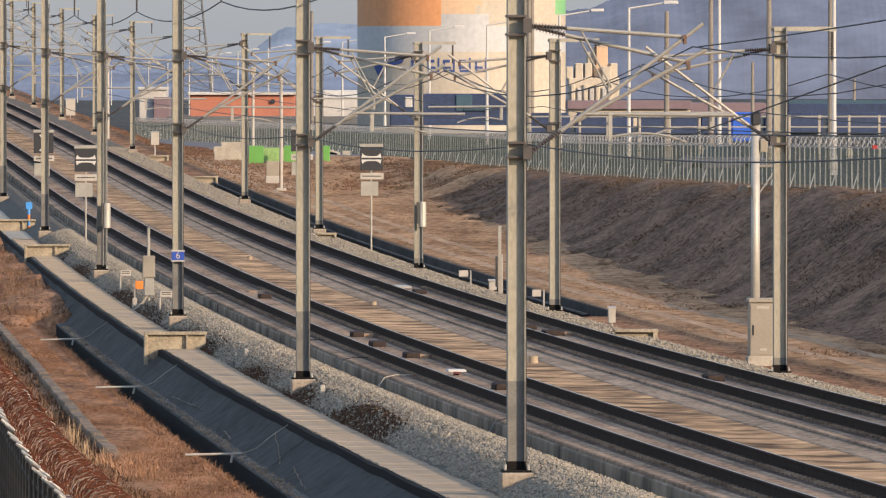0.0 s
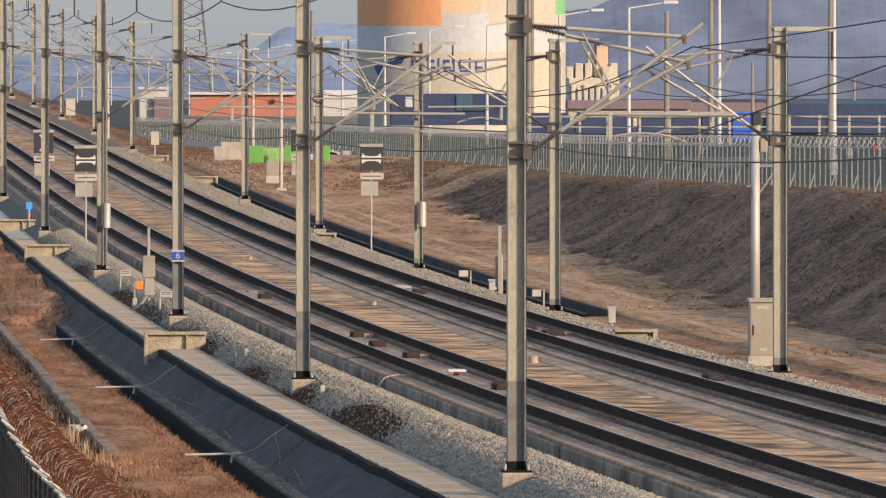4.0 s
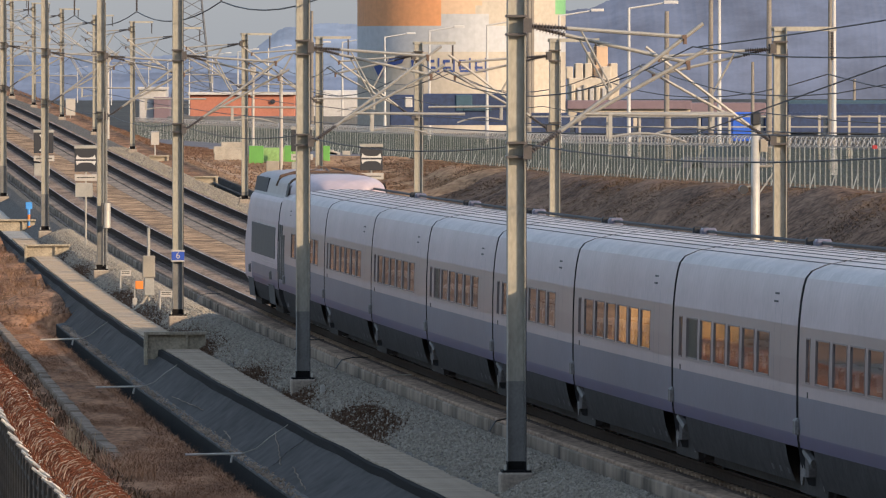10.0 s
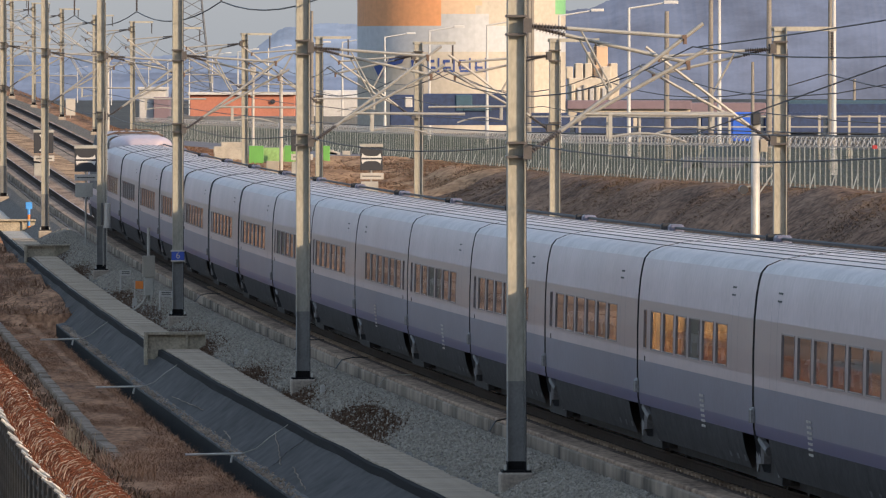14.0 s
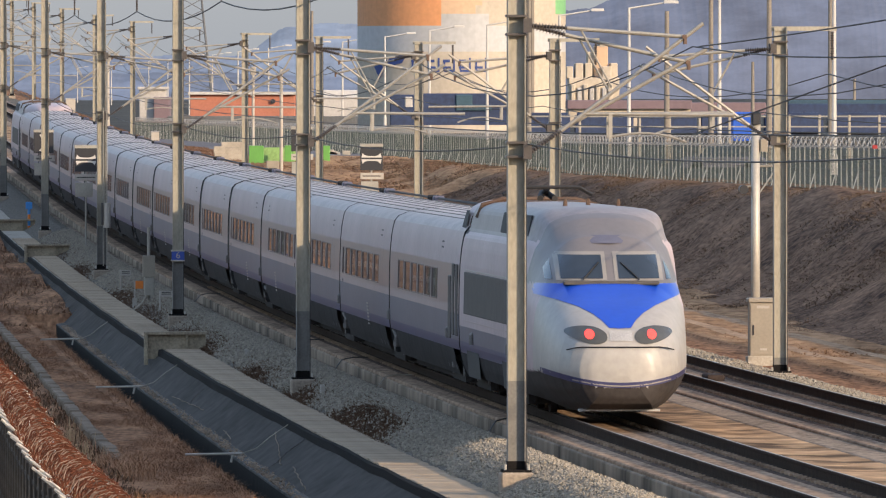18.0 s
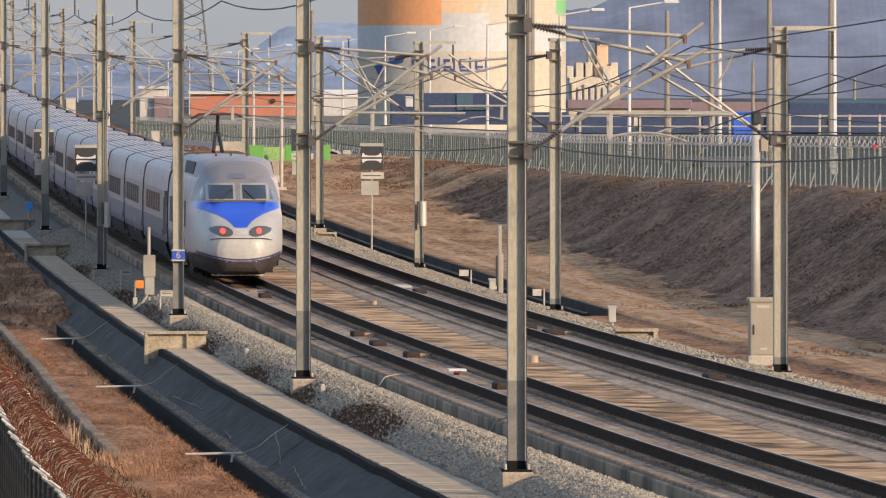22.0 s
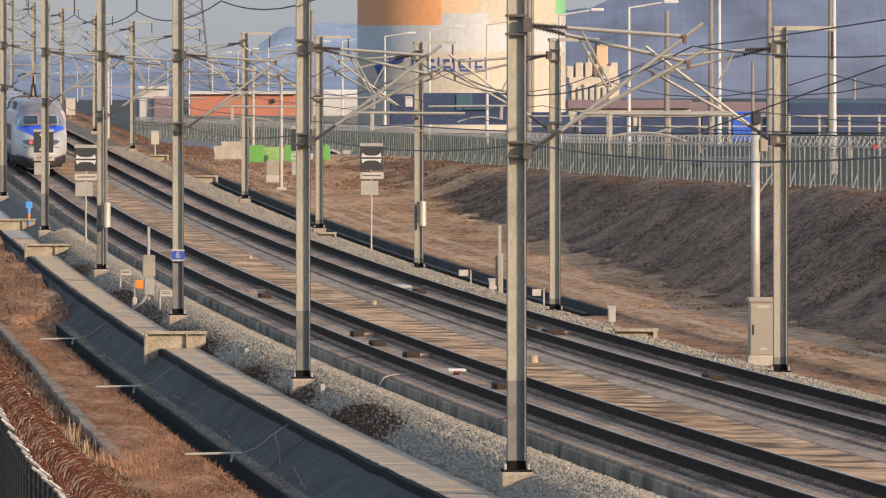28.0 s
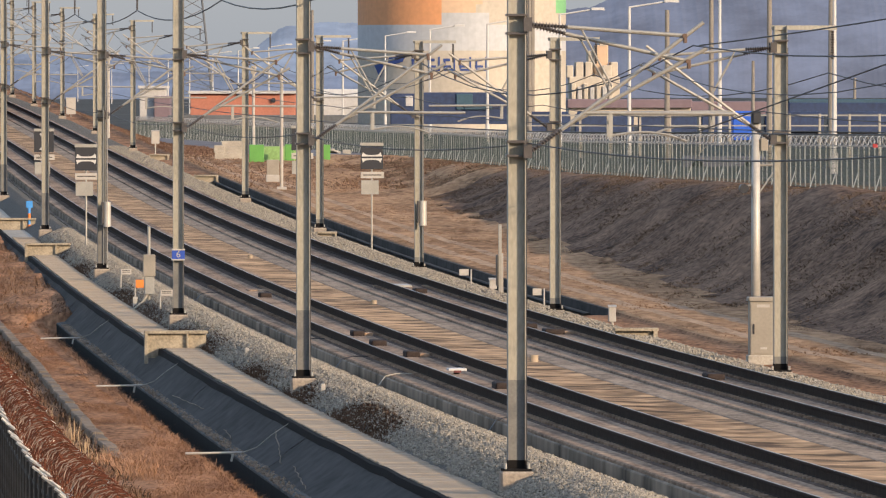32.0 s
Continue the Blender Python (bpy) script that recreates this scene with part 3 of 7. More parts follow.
def cantilever_parts(e, sg, dy=0.0, drop=0.0, reach=2.75):
    """Bracket tubes reaching from the mast over the track; sg: +1 towards +x."""
    def V(a, z):
        return (sg * a, dy, z)
    hi, lo = 7.28, 5.2
    c = Geo().box(min(sg * 0.1, sg * 0.24), max(sg * 0.1, sg * 0.24), dy - 0.05, dy + 0.05, hi - 0.13, hi + 0.1)
    part("top_fitting", c, M_ins, e)
    c = Geo().box(min(sg * 0.1, sg * 0.24), max(sg * 0.1, sg * 0.24), dy - 0.05, dy + 0.05, lo - 0.12, lo + 0.12)
    part("lower_fitting", c, M_ins, e)
    part("insulator", insulator(V(0.24, hi - 0.02), V(0.82, hi - 0.06 - drop * 0.25)), M_ins, e, "dark ribbed insulator")
    part("insulator", insulator(V(0.24, lo), V(0.72, lo + 0.34), 0.05), M_ins, e, "dark ribbed insulator")
    end = hi - 0.2 - drop
    part("top_tube", Geo().tube(V(0.82, hi - 0.06 - drop * 0.25), V(reach, end), 0.034, 8), M_tube, e)
    part("bracket_tube", Geo().tube(V(0.72, lo + 0.34), V(reach + 0.3, end + 0.22), 0.034, 8), M_tube, e)
    part("brace_tube", Geo().tube(V(1.05, hi - 0.1 - drop * 0.3), V(1.55, lo + 1.05 - drop * 0.2), 0.018, 6), M_tube, e)
    part("registration_tube", Geo().tube(V(1.12, lo + 0.62), V(reach + 0.75, lo + 0.6), 0.03, 8), M_tube, e)
    part("drop_bracket", Geo().box(min(sg * 1.5, sg * 1.56), max(sg * 1.5, sg * 1.56), dy - 0.03, dy + 0.03, lo + 0.22, lo + 0.62), M_tube, e)
    g = Geo().path([V(1.53 + 0.125 * i, lo + 0.24 + 0.16 * math.sin(i / 10 * math.pi * 0.8) - 0.018 * i) for i in range(11)], 0.02, 6)
    part("steady_arm", g, M_tube, e, "curved pale steady arm")
    part("messenger_clamp", Geo().bevel_box(sg * reach - 0.03, sg * reach + 0.03, dy - 0.05, dy + 0.05, end - 0.12, end + 0.03, 0.01), M_brownm, e)
    part("hinge", Geo().tube((sg * (reach - 0.02), dy - 0.07, end), (sg * (reach - 0.02), dy + 0.06, end), 0.036, 8), M_brownm, e)


def clamp_bands(e, sg):
    for z in (5.12, 5.35, 7.12, 7.42):
        part("clamp_band", Geo().bevel_box(-0.17, 0.17, -0.175, 0.175, z - 0.02, z + 0.02, 0.006), M_ins, e, "dark steel clamp band")


LEFT_YS = [182.3, 245.6, 312.9, 380.6, 456.7, 539.8, 610.0, 688.0]
RIGHT_YS = [250.4, 318.1, 382.6, 450.9, 522.4, 607.6, 678.3, 742.3, 800.0, 849.2, 886.7, 950.0, 1010.0]
MAST_YS = [182.3] + RIGHT_YS
GROUP_L, GROUP_R = "overhead line masts beside the near track", "overhead line masts beside the far track"
first_l = thing("overhead_line_mast", stand(LEFT_YS[0], -2.9, -0.42), "galvanised steel H-section mast with bracket tubes over the track", "mast", GROUP_L)
mast_parts(first_l, MAST_H, 1.45)
clamp_bands(first_l, 1)
cantilever_parts(first_l, +1, -0.22)
cantilever_parts(first_l, +1, 0.22, 0.42, 2.85)
part("head_arm", Geo().box(-0.16, 1.3, -0.05, 0.05, 9.44, 9.54), M_mast, first_l, "short arm at the mast head")
part("arm_insulator", insulator((1.22, 0, 9.44), (1.22, 0, 8.8), 0.05), M_ins, first_l)
LEFT = [first_l]
for y in LEFT_YS[1:] + [118.0, 60.0, 0.0, -60.0]:
    LEFT.append(copy_thing(first_l, stand(y, -2.9, -0.42)))
def right_foot(y):
    return stand(y, D2 + float(np.interp(y, [250, 320, 400], [3.08, 3.05, 3.03])), float(np.interp(y, [382, 440], [-0.42, -0.25])))


first_r = thing("overhead_line_mast", right_foot(RIGHT_YS[0]), "galvanised steel H-section mast with a short head arm", "mast", GROUP_R)
mast_parts(first_r, 7.75, 0.3)
clamp_bands(first_r, -1)
cantilever_parts(first_r, -1, -0.22)
cantilever_parts(first_r, -1, 0.22, 0.42, 2.85)
part("head_arm", Geo().box(-0.2, 1.28, -0.05, 0.05, 7.66, 7.76), M_mast, first_r, "short arm at the mast head")
part("arm_insulator", insulator((1.18, 0, 7.64), (1.18, 0, 7.0), 0.05), M_ins, first_r)
for y in RIGHT_YS[1:]:
    copy_thing(first_r, right_foot(y))


# ---- wires ----
def wire(name, o, zs, sag, r, label, ys=MAST_YS, rise=0.0):
    """A wire from mast to mast; rise lifts its near end above the even height."""
    g = Geo()
    pts = []
    for a, b in zip(ys[:-1], ys[1:]):
        for i in range(8):
            t = i / 8
            p = at(a + (b - a) * t, o, zs)
            p.z += rise * (ys[-1] - a - (b - a) * t) / (ys[-1] - ys[0]) - sag * 4 * t * (1 - t)
            pts.append(p)
    pts.append(at(ys[-1], o, zs))
    g.path(pts, r, 5)
    return solo(name, g, M_wire, Matrix(), label, "overhead wire", "overhead wires")


ALL_YS = [-60.0, 0.0, 60.0, 118.0] + MAST_YS
for o in (0.0, D2):
    wire("messenger_wire", o, 6.5, 0.75, 0.012, "dark messenger wire of the overhead line", ALL_YS if o else MAST_YS)
    wire("contact_wire", o, 5.08, 0.03, 0.012, "dark contact wire over the track", ALL_YS)
NEAR_YS = [-60.0, 0.0, 60.0, 118.0, 182.3]
wire("messenger_wire", 0.0, 6.5, 0.36, 0.012, "taut dark messenger wire of the overhead line", NEAR_YS)
wire("messenger_wire", 0.1, 6.5, 0.06, 0.012, "dark messenger wire rising to its anchor", NEAR_YS[3:], 0.5)
wire("contact_wire", 0.1, 5.1, 0.0, 0.012, "dark contact wire rising to its anchor", NEAR_YS[3:], 2.15)
wire("feeder_wire", D2 + 4.16, 6.27, 0.55, 0.014, "dark feeder wire along the masts", ALL_YS)
wire("feeder_wire", -1.68, 8.36, 0.42, 0.02, "dark feeder wire hung from the mast heads", [-60.0, 0.0, 60.0, 118.0] + LEFT_YS)
wire("earth_wire", D2 + 2.7, 5.4, 0.2, 0.012, "dark earth wire along the masts", ALL_YS)
wire("earth_wire", -2.7, 4.9, 0.2, 0.012, "dark earth wire along the masts", ALL_YS)

# ---- palisade fence on the bank ----
def fence_pose(y):
    p = at(y, fence_o(y))
    p.z = crest(y) - 0.05
    return Matrix.Translation(p) @ Matrix.Rotation(heading(y), 4, "Z")


def build_fence():
    e = thing("mesh_fence", Matrix(), "long grey-green steel mesh fence topped with coiled wire", "fence")
    post_me = Geo().bevel_box(-0.021, 0.021, -0.021, 0.021, -0.3, 1.5, 0.006).data("post", M_fpost)
    stay_me = Geo().tube((0, 0.05, 0.62), (-0.3, -0.3, -0.2), 0.02, 5).data("stay", M_fpost)
    wires = Geo()
    for j in range(12):
        x = 0.1 + j * 0.16
        wires.box(-0.003, 0.003, x - 0.003, x + 0.003, 0.06, 1.42)
    for z in (0.08, 0.3, 0.52, 0.74, 0.96, 1.18, 1.4):
        wires.box(-0.005, 0.005, 0.04, 1.96, z - 0.005, z + 0.005)
    panel_me = wires.data("mesh_panel", M_fence)
    sill_me = Geo().bevel_box(-0.08, 0.08, 0.0, 1.99, -0.3, 0.06, 0.02).data("sill", M_lining)
    rest, rest_posts, coil = Geo(), Geo(), Geo()
    y, k = 236.0, 0
    while y < 1000:
        m = fence_pose(y) @ Matrix.Rotation(random.uniform(-0.012, 0.012), 4, "Y")
        if k < 290:
            part("post", post_me, None, e, "", m)
            part("mesh_panel", panel_me, None, e, "", m)
            part("sill", sill_me, None, e, "", m)
        else:
            rest_posts.box(-0.021, 0.021, -0.021, 0.021, -0.3, 1.5, m)
            rest.add([m @ Vector(v) for v in wires.v], wires.f)
        if k % 4 == 0:
            part("stay", stay_me, None, e, "", m)
        if k % 1 == 0:
            for sg, ph in ((1, 0.0), (-1, 1.0)):
                pts = [m @ Vector((0.2 * math.cos(sg * a + ph), a / (2 * math.pi) * 2.0, 1.66 + 0.19 * math.sin(sg * a + ph))) for a in [i * math.pi / 4 for i in range(9)]]
                coil.path(pts, 0.017, 3)
        y += 2.0
        k += 1
    tagged(part("mesh_panel", rest, M_fence, e), kind="stuff")
    tagged(part("post", rest_posts, M_fpost, e), kind="stuff")
    part("coiled_wire", coil, M_coil, e, "bright coiled barbed wire")


M_fpost = mat("galvanised_post", (0.31, 0.32, 0.3), 0.5, metal=0.3, var=0.15, scale=2, fine=14, bump=0)
build_fence()


# ---- near fence with rusty coiled wire, beside the camera's bank ----
def near_fence_pose(y):
    o = float(np.interp(y, [90, 165, 196, 260], [-11.9, -11.4, -10.95, -10.5]))
    p = at(y, o, -1.55)
    return Matrix.Translation(p) @ Matrix.Rotation(heading(y) - 0.012, 4, "Z")


def build_near_fence():
    e = thing("wire_topped_fence", Matrix(), "grey steel fence topped with a rusty coil of barbed wire", "fence")
    pale_me = Geo().box(-0.016, 0.016, -0.085, 0.085, 0.05, 1.75).data("pale", M_pale)
    arm_me = Geo().tube((-0.12, 0, 1.9), (0.09, -0.1, 1.75), 0.024, 6).data("wire_arm", M_rod)
    post_me = Geo().bevel_box(-0.05, 0.05, -0.05, 0.05, -0.2, 1.75, 0.01).data("post", M_pale)
    coil, dull, barbs, rails = Geo(), Geo(), Geo(), Geo()
    y = 128.0
    while y < 262:
        m = near_fence_pose(y)
        for j in range(10):
            if y < 200:
                part("pale", pale_me, None, e, "", m @ Matrix.Translation((0, 0.1 + j * 0.24, 0)))
        part("post", post_me, None, e, "", m)
        for q in range(1):
            part("wire_arm", arm_me, None, e, "pale wire holder", m @ Matrix.Translation((random.uniform(-0.02, 0.02), q * 0.6, random.uniform(-0.04, 0.04))))
        for z in (0.4, 1.5):
            rails.box(-0.03, -0.018, 0, 2.4, z, z + 0.06, m)
        for ph, sgn, wires in ((0, 1, coil), (2.2, 1, coil), (1.3, -1, dull)):
            pts = []
            for i in range(37):
                a = i * math.pi / 6
                r = 0.29 + 0.03 * math.sin(i * 1.7 + ph + y)
                pts.append(m @ Vector((0.34 + r * math.cos(sgn * a + ph), a / (2 * math.pi) * 0.8, 1.86 + r * math.sin(sgn * a + ph))))
            wires.path(pts, 0.009, 3)
            for q in pts[::3]:
                d = Vector((random.uniform(-1, 1), random.uniform(-1, 1), random.uniform(-1, 1))).normalized() * 0.05
                (barbs if random.random() < 0.09 else coil).tube(q - d, q + d, 0.007, 3)
        y += 2.4
    part("coiled_wire", coil, M_rust, e, "rusty coil of barbed wire")
    part("coiled_wire", dull, M_oldwire, e, "dull grey coil of barbed wire")
    tagged(part("barb", barbs, M_coil, e, "bright barbs"), kind="stuff")
    tagged(part("rail", rails, M_pale, e), kind="stuff")


build_near_fence()


# ---- kerb on the grass strip ----
def build_kerb():
    y = 222.0
    e = thing("stone_kerb", Matrix(), "weathered grey concrete kerb on the grass strip", "kerb")
    i = 0
    while y < 420:
        L = 1.96
        m = stand(y, left_kerb(y) + random.uniform(-0.01, 0.01), -1.64 + random.uniform(-0.03, 0.02), random.uniform(-0.7, 0.7))
        if i < 1:
            build_kerb.me = Geo().bevel_box(-0.13, 0.13, 0.0, L, -0.55, 0.2, 0.03).data("kerb_stone", M_kerb)
        part("kerb_stone", build_kerb.me, None, e, "", m)
        y += 2.0
        i += 1


M_kerb = mat("weathered_kerb", (0.2, 0.155, 0.115), 0.9, var=0.65, scale=2.2, fine=16, bump=0.3, island=0.4)
build_kerb()


# ---- lids of the cable trough ----
def build_lids():
    bed = [o for o in scene.objects if o.name == "walkway_bed"][0]
    me = Geo().bevel_box(-0.45, 0.45, 0.0, 0.49, 0.0, 0.035, 0.008).data("trough_lid", M_lid)
    rest = Geo()
    y, n = 170.0, 0
    while y < 460:
        m = stand(y, (walk_out(y) - 3.2) / 2 + random.uniform(-0.025, 0.025), -0.88 + random.uniform(0, 0.012), random.uniform(-0.8, 0.8))
        if n < 300:
            part("trough_lid", me, None, bed, "", m)
        else:
            rest.box(-0.45, 0.45, 0.0, 0.485, 0.0, 0.035, m)
        n += 1
        y += 0.5
    tagged(part("trough_lid", rest, M_lid, bed), kind="stuff")


build_lids()


# ---- stones and grass ----
def stones(name, area, count, size, material, label):
    """Loose crushed stone scattered over a strip: area gives (y, o, dz) from three random numbers."""
    vs, fs = [], []
    octa = [(1, 0, 0), (-1, 0, 0), (0, 1, 0), (0, -1, 0), (0, 0, 1), (0, 0, -1)]
    tri = [(0, 2, 4), (2, 1, 4), (1, 3, 4), (3, 0, 4), (2, 0, 5), (1, 2, 5), (3, 1, 5), (0, 3, 5)]
    for _ in range(count):
        y, o, dz = area()
        p = at(y, o, dz)
        s = size * random.uniform(0.55, 1.3)
        r = Euler((random.uniform(0, 6), random.uniform(0, 6), random.uniform(0, 6))).to_matrix()
        k = len(vs)
        for a in octa:
            q = r @ Vector((a[0] * random.uniform(0.7, 1.35), a[1] * random.uniform(0.5, 1.0), a[2] * random.uniform(0.35, 0.8)))
            vs.append((p.x + q.x * s, p.y + q.y * s, p.z + q.z * s * 0.8))
        fs += [(a + k, b + k, c + k) for a, b, c in tri]
    ob = new(name, mesh(name, vs, fs, material))
    return tagged(ob, label, "stones", "", "stuff")


def left_shoulder(o):
    return float(np.interp(o, [-3.3, -3.1, -2.6, -2.2, -1.9, -1.74, -1.44], [-0.9, -0.78, -0.52, -0.38, -0.4, -0.5, -0.62]))


# along the line, length, width of the patches of weeds and soil beside the trough
WEED_PATCHES = ((222.0, 10.0, 0.6), (217.0, 6.0, 0.55), (226.0, 5.0, 0.5), (243.0, 7.0, 0.32), (262.0, 8.0, 0.25), (300.0, 14.0, 0.3), (330.0, 14.0, 0.35), (352.0, 12.0, 0.35), (430.0, 18.0, 0.35), (395.0, 10.0, 0.25), (290.0, 8.0, 0.3))


def area_left():
    y = 165 + 290 * random.random() ** 1.7
    o = random.uniform(-3.34, -1.74)
    if o < -3.2 + 0.2 * noise.noise(Vector((y * 0.35, 3.1, 0))):
        o = random.uniform(-3.05, -1.74)
    if random.random() < 0.8 and any(((y - c) / (0.8 * r)) ** 2 + ((o + 3.25) / (1.25 * w)) ** 2 < 1 for c, r, w in WEED_PATCHES):
        o = random.uniform(-2.5, -1.74)
    return y, o, left_shoulder(o) + random.uniform(-0.01, 0.03)


def area_right():
    y = 225 + 470 * random.random() ** 1.4
    o = random.uniform(D2 + 1.5, D2 + 3.7)
    return y, o, float(np.interp(o - D2, [1.44, 1.8, 3.2, 4.1], [-0.5, -0.42, -0.5, -0.8])) + random.uniform(-0.01, 0.04)


stones("crushed_stone", area_left, 84000, 0.04, M_stone, "loose grey crushed stone on the near shoulder")
stones("crushed_stone", area_right, 40000, 0.046, M_stone, "loose grey crushed stone on the far shoulder")


def area_ledge():
    y = 178 + 170 * random.random()
    return y, edge_in(y) + random.uniform(0.02, 0.42) * random.random() ** 0.5, -1.575 + random.uniform(0, 0.015)


stones("rubble", area_ledge, 2600, 0.035, M_grit, "small grey rubble lying on the ditch ledge")


def tufts(name, place, count, height, material, label, lean=0.8, width=0.014, blades=3):
    """Dry grass in small tufts; place gives (point, scale) or None."""
    vs, fs = [], []
    for _ in range(count):
        q = place()
        if q is None:
            continue
        p, sc = q
        for b in range(blades):
            a = random.uniform(0, 2 * math.pi)
            h = height * sc * random.uniform(0.5, 1.25)
            w = width * random.uniform(0.7, 1.5)
            ln = lean * random.uniform(0.3, 1.2) * h
            d = Vector((math.cos(a), math.sin(a), 0))
            n = Vector((-d.y, d.x, 0)) * w
            r = Vector((random.uniform(-0.08, 0.08), random.uniform(-0.08, 0.08), -0.02))
            k = len(vs)
            base = p + r
            mid = base + d * ln * 0.4 + Vector((0, 0, h * 0.65))
            top = base + d * ln + Vector((0, 0, h * random.uniform(0.6, 1.0)))
            vs += [base - n, base + n, mid + n * 0.7, mid - n * 0.7, top]
            fs += [(k, k + 1, k + 2, k + 3), (k + 3, k + 2, k + 4)]
    ob = new(name, mesh(name, vs, fs, material))
    return tagged(ob, label, "grass", "", "stuff")


def on_ground(y, o):
    p = at(y, o)
    p.z = ground_z(y, o)
    return p


def g_strip():
    y = 175 + 185 * random.random() ** 1.3
    o = random.uniform(-8.6, edge_out(y) - 0.08)
    c = noise.noise(Vector((o * 0.9, y * 0.15, 2.0)))
    return on_ground(y, o), 0.5 + 0.9 * max(0, c + 0.3)


def g_outer():
    y = 140 + 260 * random.random() ** 1.4
    o = random.uniform(-13.5, left_kerb(y) - 0.15)
    return on_ground(y, o), random.uniform(0.6, 1.5)


def g_bank():
    y = 215 + 420 * random.random() ** 1.2
    o = random.uniform(bank_foot(y) - 0.2, fence_o(y) + 0.6)
    c = noise.noise(Vector((o * 0.5 + y * 0.1, y * 0.12, 9.0)))
    if c < -0.2 and random.random() < 0.6:
        return None
    return on_ground(y, o), 0.6 + max(0, c) * 1.6


def g_verge():
    y = 230 + 480 * random.random() ** 1.2
    o = random.uniform(10.0, bank_foot(y) + 1.0)
    if (10.85 < o < 11.3 or 12.2 < o < 12.65) and random.random() < 0.85:
        return None
    return on_ground(y, o), random.uniform(0.4, 1.0)


def g_embank():
    y = 560 + 420 * random.random()
    o = random.uniform(10.2, 22 if y < 660 else 13.4)
    return on_ground(y, o), random.uniform(0.5, 1.2)


def g_weeds():
    """Patches of weeds where the stone meets the trough."""
    c, r, w = random.choice(WEED_PATCHES)
    y = random.gauss(c, r * 0.5)
    o = -3.22 + abs(random.gauss(0, w * 1.25))
    return at(y, o, left_shoulder(o) - 0.02), random.uniform(0.5, 1.1)


def g_reeds():
    y = random.gauss(233, 7)
    return at(y, -8.3 + random.gauss(0, 0.12), -1.65), random.uniform(0.4, 1.1)


# reeds added out of view, only to be mirrored in the train's windows
def g_mirrored_reeds():
    y = random.uniform(343, 373)
    return on_ground(y, random.uniform(-20.3, -16.3) - 0.1 * (y - 343)), random.uniform(0.6, 1.1)


def g_kerbend():
    y = random.gauss(221.5, 2.6)
    return at(y, -7.75 + random.gauss(0, 0.22), -1.64), random.uniform(0.5, 1.3)


def g_fringe():
    y = 180 + 170 * random.random()
    return at(y, edge_out(y) - 0.06 + random.gauss(0, 0.05), -1.63), random.uniform(0.4, 1.2)


def g_mound():
    y = 348 + 110 * random.random()
    o = random.uniform(-13, -4.7)
    return on_ground(y, o), random.uniform(0.4, 1.2)


M_vergeg = mat("verge_grass", (0.24, 0.125, 0.065), 0.95, var=0.3, scale=0.5, fine=6, bump=0, island=0.2, tint=(0.3, 0.17, 0.095))
M_bankr = mat("brown_mound_grass", (0.19, 0.105, 0.072), 0.95, var=0.22, scale=0.4, fine=6, bump=0, island=0.25, tint=(0.22, 0.14, 0.09))
tufts("dry_grass", g_strip, 60000, 0.085, M_dry, "matted orange-brown dry grass on the ditch bank", 2.6, 0.0045)
tufts("dry_grass", g_fringe, 5200, 0.14, M_dry, "orange-brown grass hanging over the channel edge", 1.8, 0.006)
tufts("dry_grass", g_outer, 12000, 0.16, M_drydark, "tangled brown dry grass below the fence", 1.2)
tufts("dry_grass", g_bank, 60000, 0.065, M_bankg, "dead grey-brown grass on the bank", 3.0, 0.012)
tufts("weeds", g_weeds, 30000, 0.08, M_drydark, "dark withered weeds at the edge of the stones", 1.6, 0.009)
tufts("dry_reeds", g_reeds, 45, 0.7, M_reed, "tall pale dry reeds beside the kerb", 0.35, 0.007)
tufts("dry_reeds", g_mirrored_reeds, 2600, 1.9, M_mirrorreed, "unseen golden reeds added for the reflections in the train windows", 0.25, 0.03, 4)
tufts("dry_grass", g_kerbend, 1500, 0.26, M_dry, "orange-brown grass growing over the kerb end", 1.1, 0.007)
tufts("dry_grass", g_verge, 16000, 0.05, M_vergeg, "short dry grass on the far verge", 3.0, 0.012)
tufts("dry_grass", g_embank, 12000, 0.14, M_bankr, "brown dry grass beyond the drain", 2.0, 0.02)
tufts("dry_grass", g_mound, 9000, 0.2, M_bankr, "brown dry grass on the mound over the drain", 2.2, 0.012)


# ---- trackside things ----
def headwall(y, o, w):
    e = thing("concrete_headwall", stand(y, o, -0.9), "pale concrete headwall bridging the walkway", "headwall", "headwalls along the walkway")
    part("beam", Geo().bevel_box(0.0, w, -0.12, 0.12, 0.44, 0.52, 0.015), M_headw, e)
    part("wall", Geo().box(0.1, w - 0.04, 0.02, 0.12, -0.2, 0.44), M_headw, e, "plain pale panel")
    part("post", Geo().bevel_box(0.0, 0.1, -0.12, 0.12, -0.35, 0.44, 0.015), M_headw, e)
    part("post", Geo().bevel_box(w * 0.66, w * 0.66 + 0.06, -0.1, 0.1, -0.2, 0.44, 0.01), M_headw, e)
    return e


headwall(290.0, -4.7, 1.65)
headwall(424.0, -4.5, 1.75)
headwall(478.0, -4.5, 1.75)


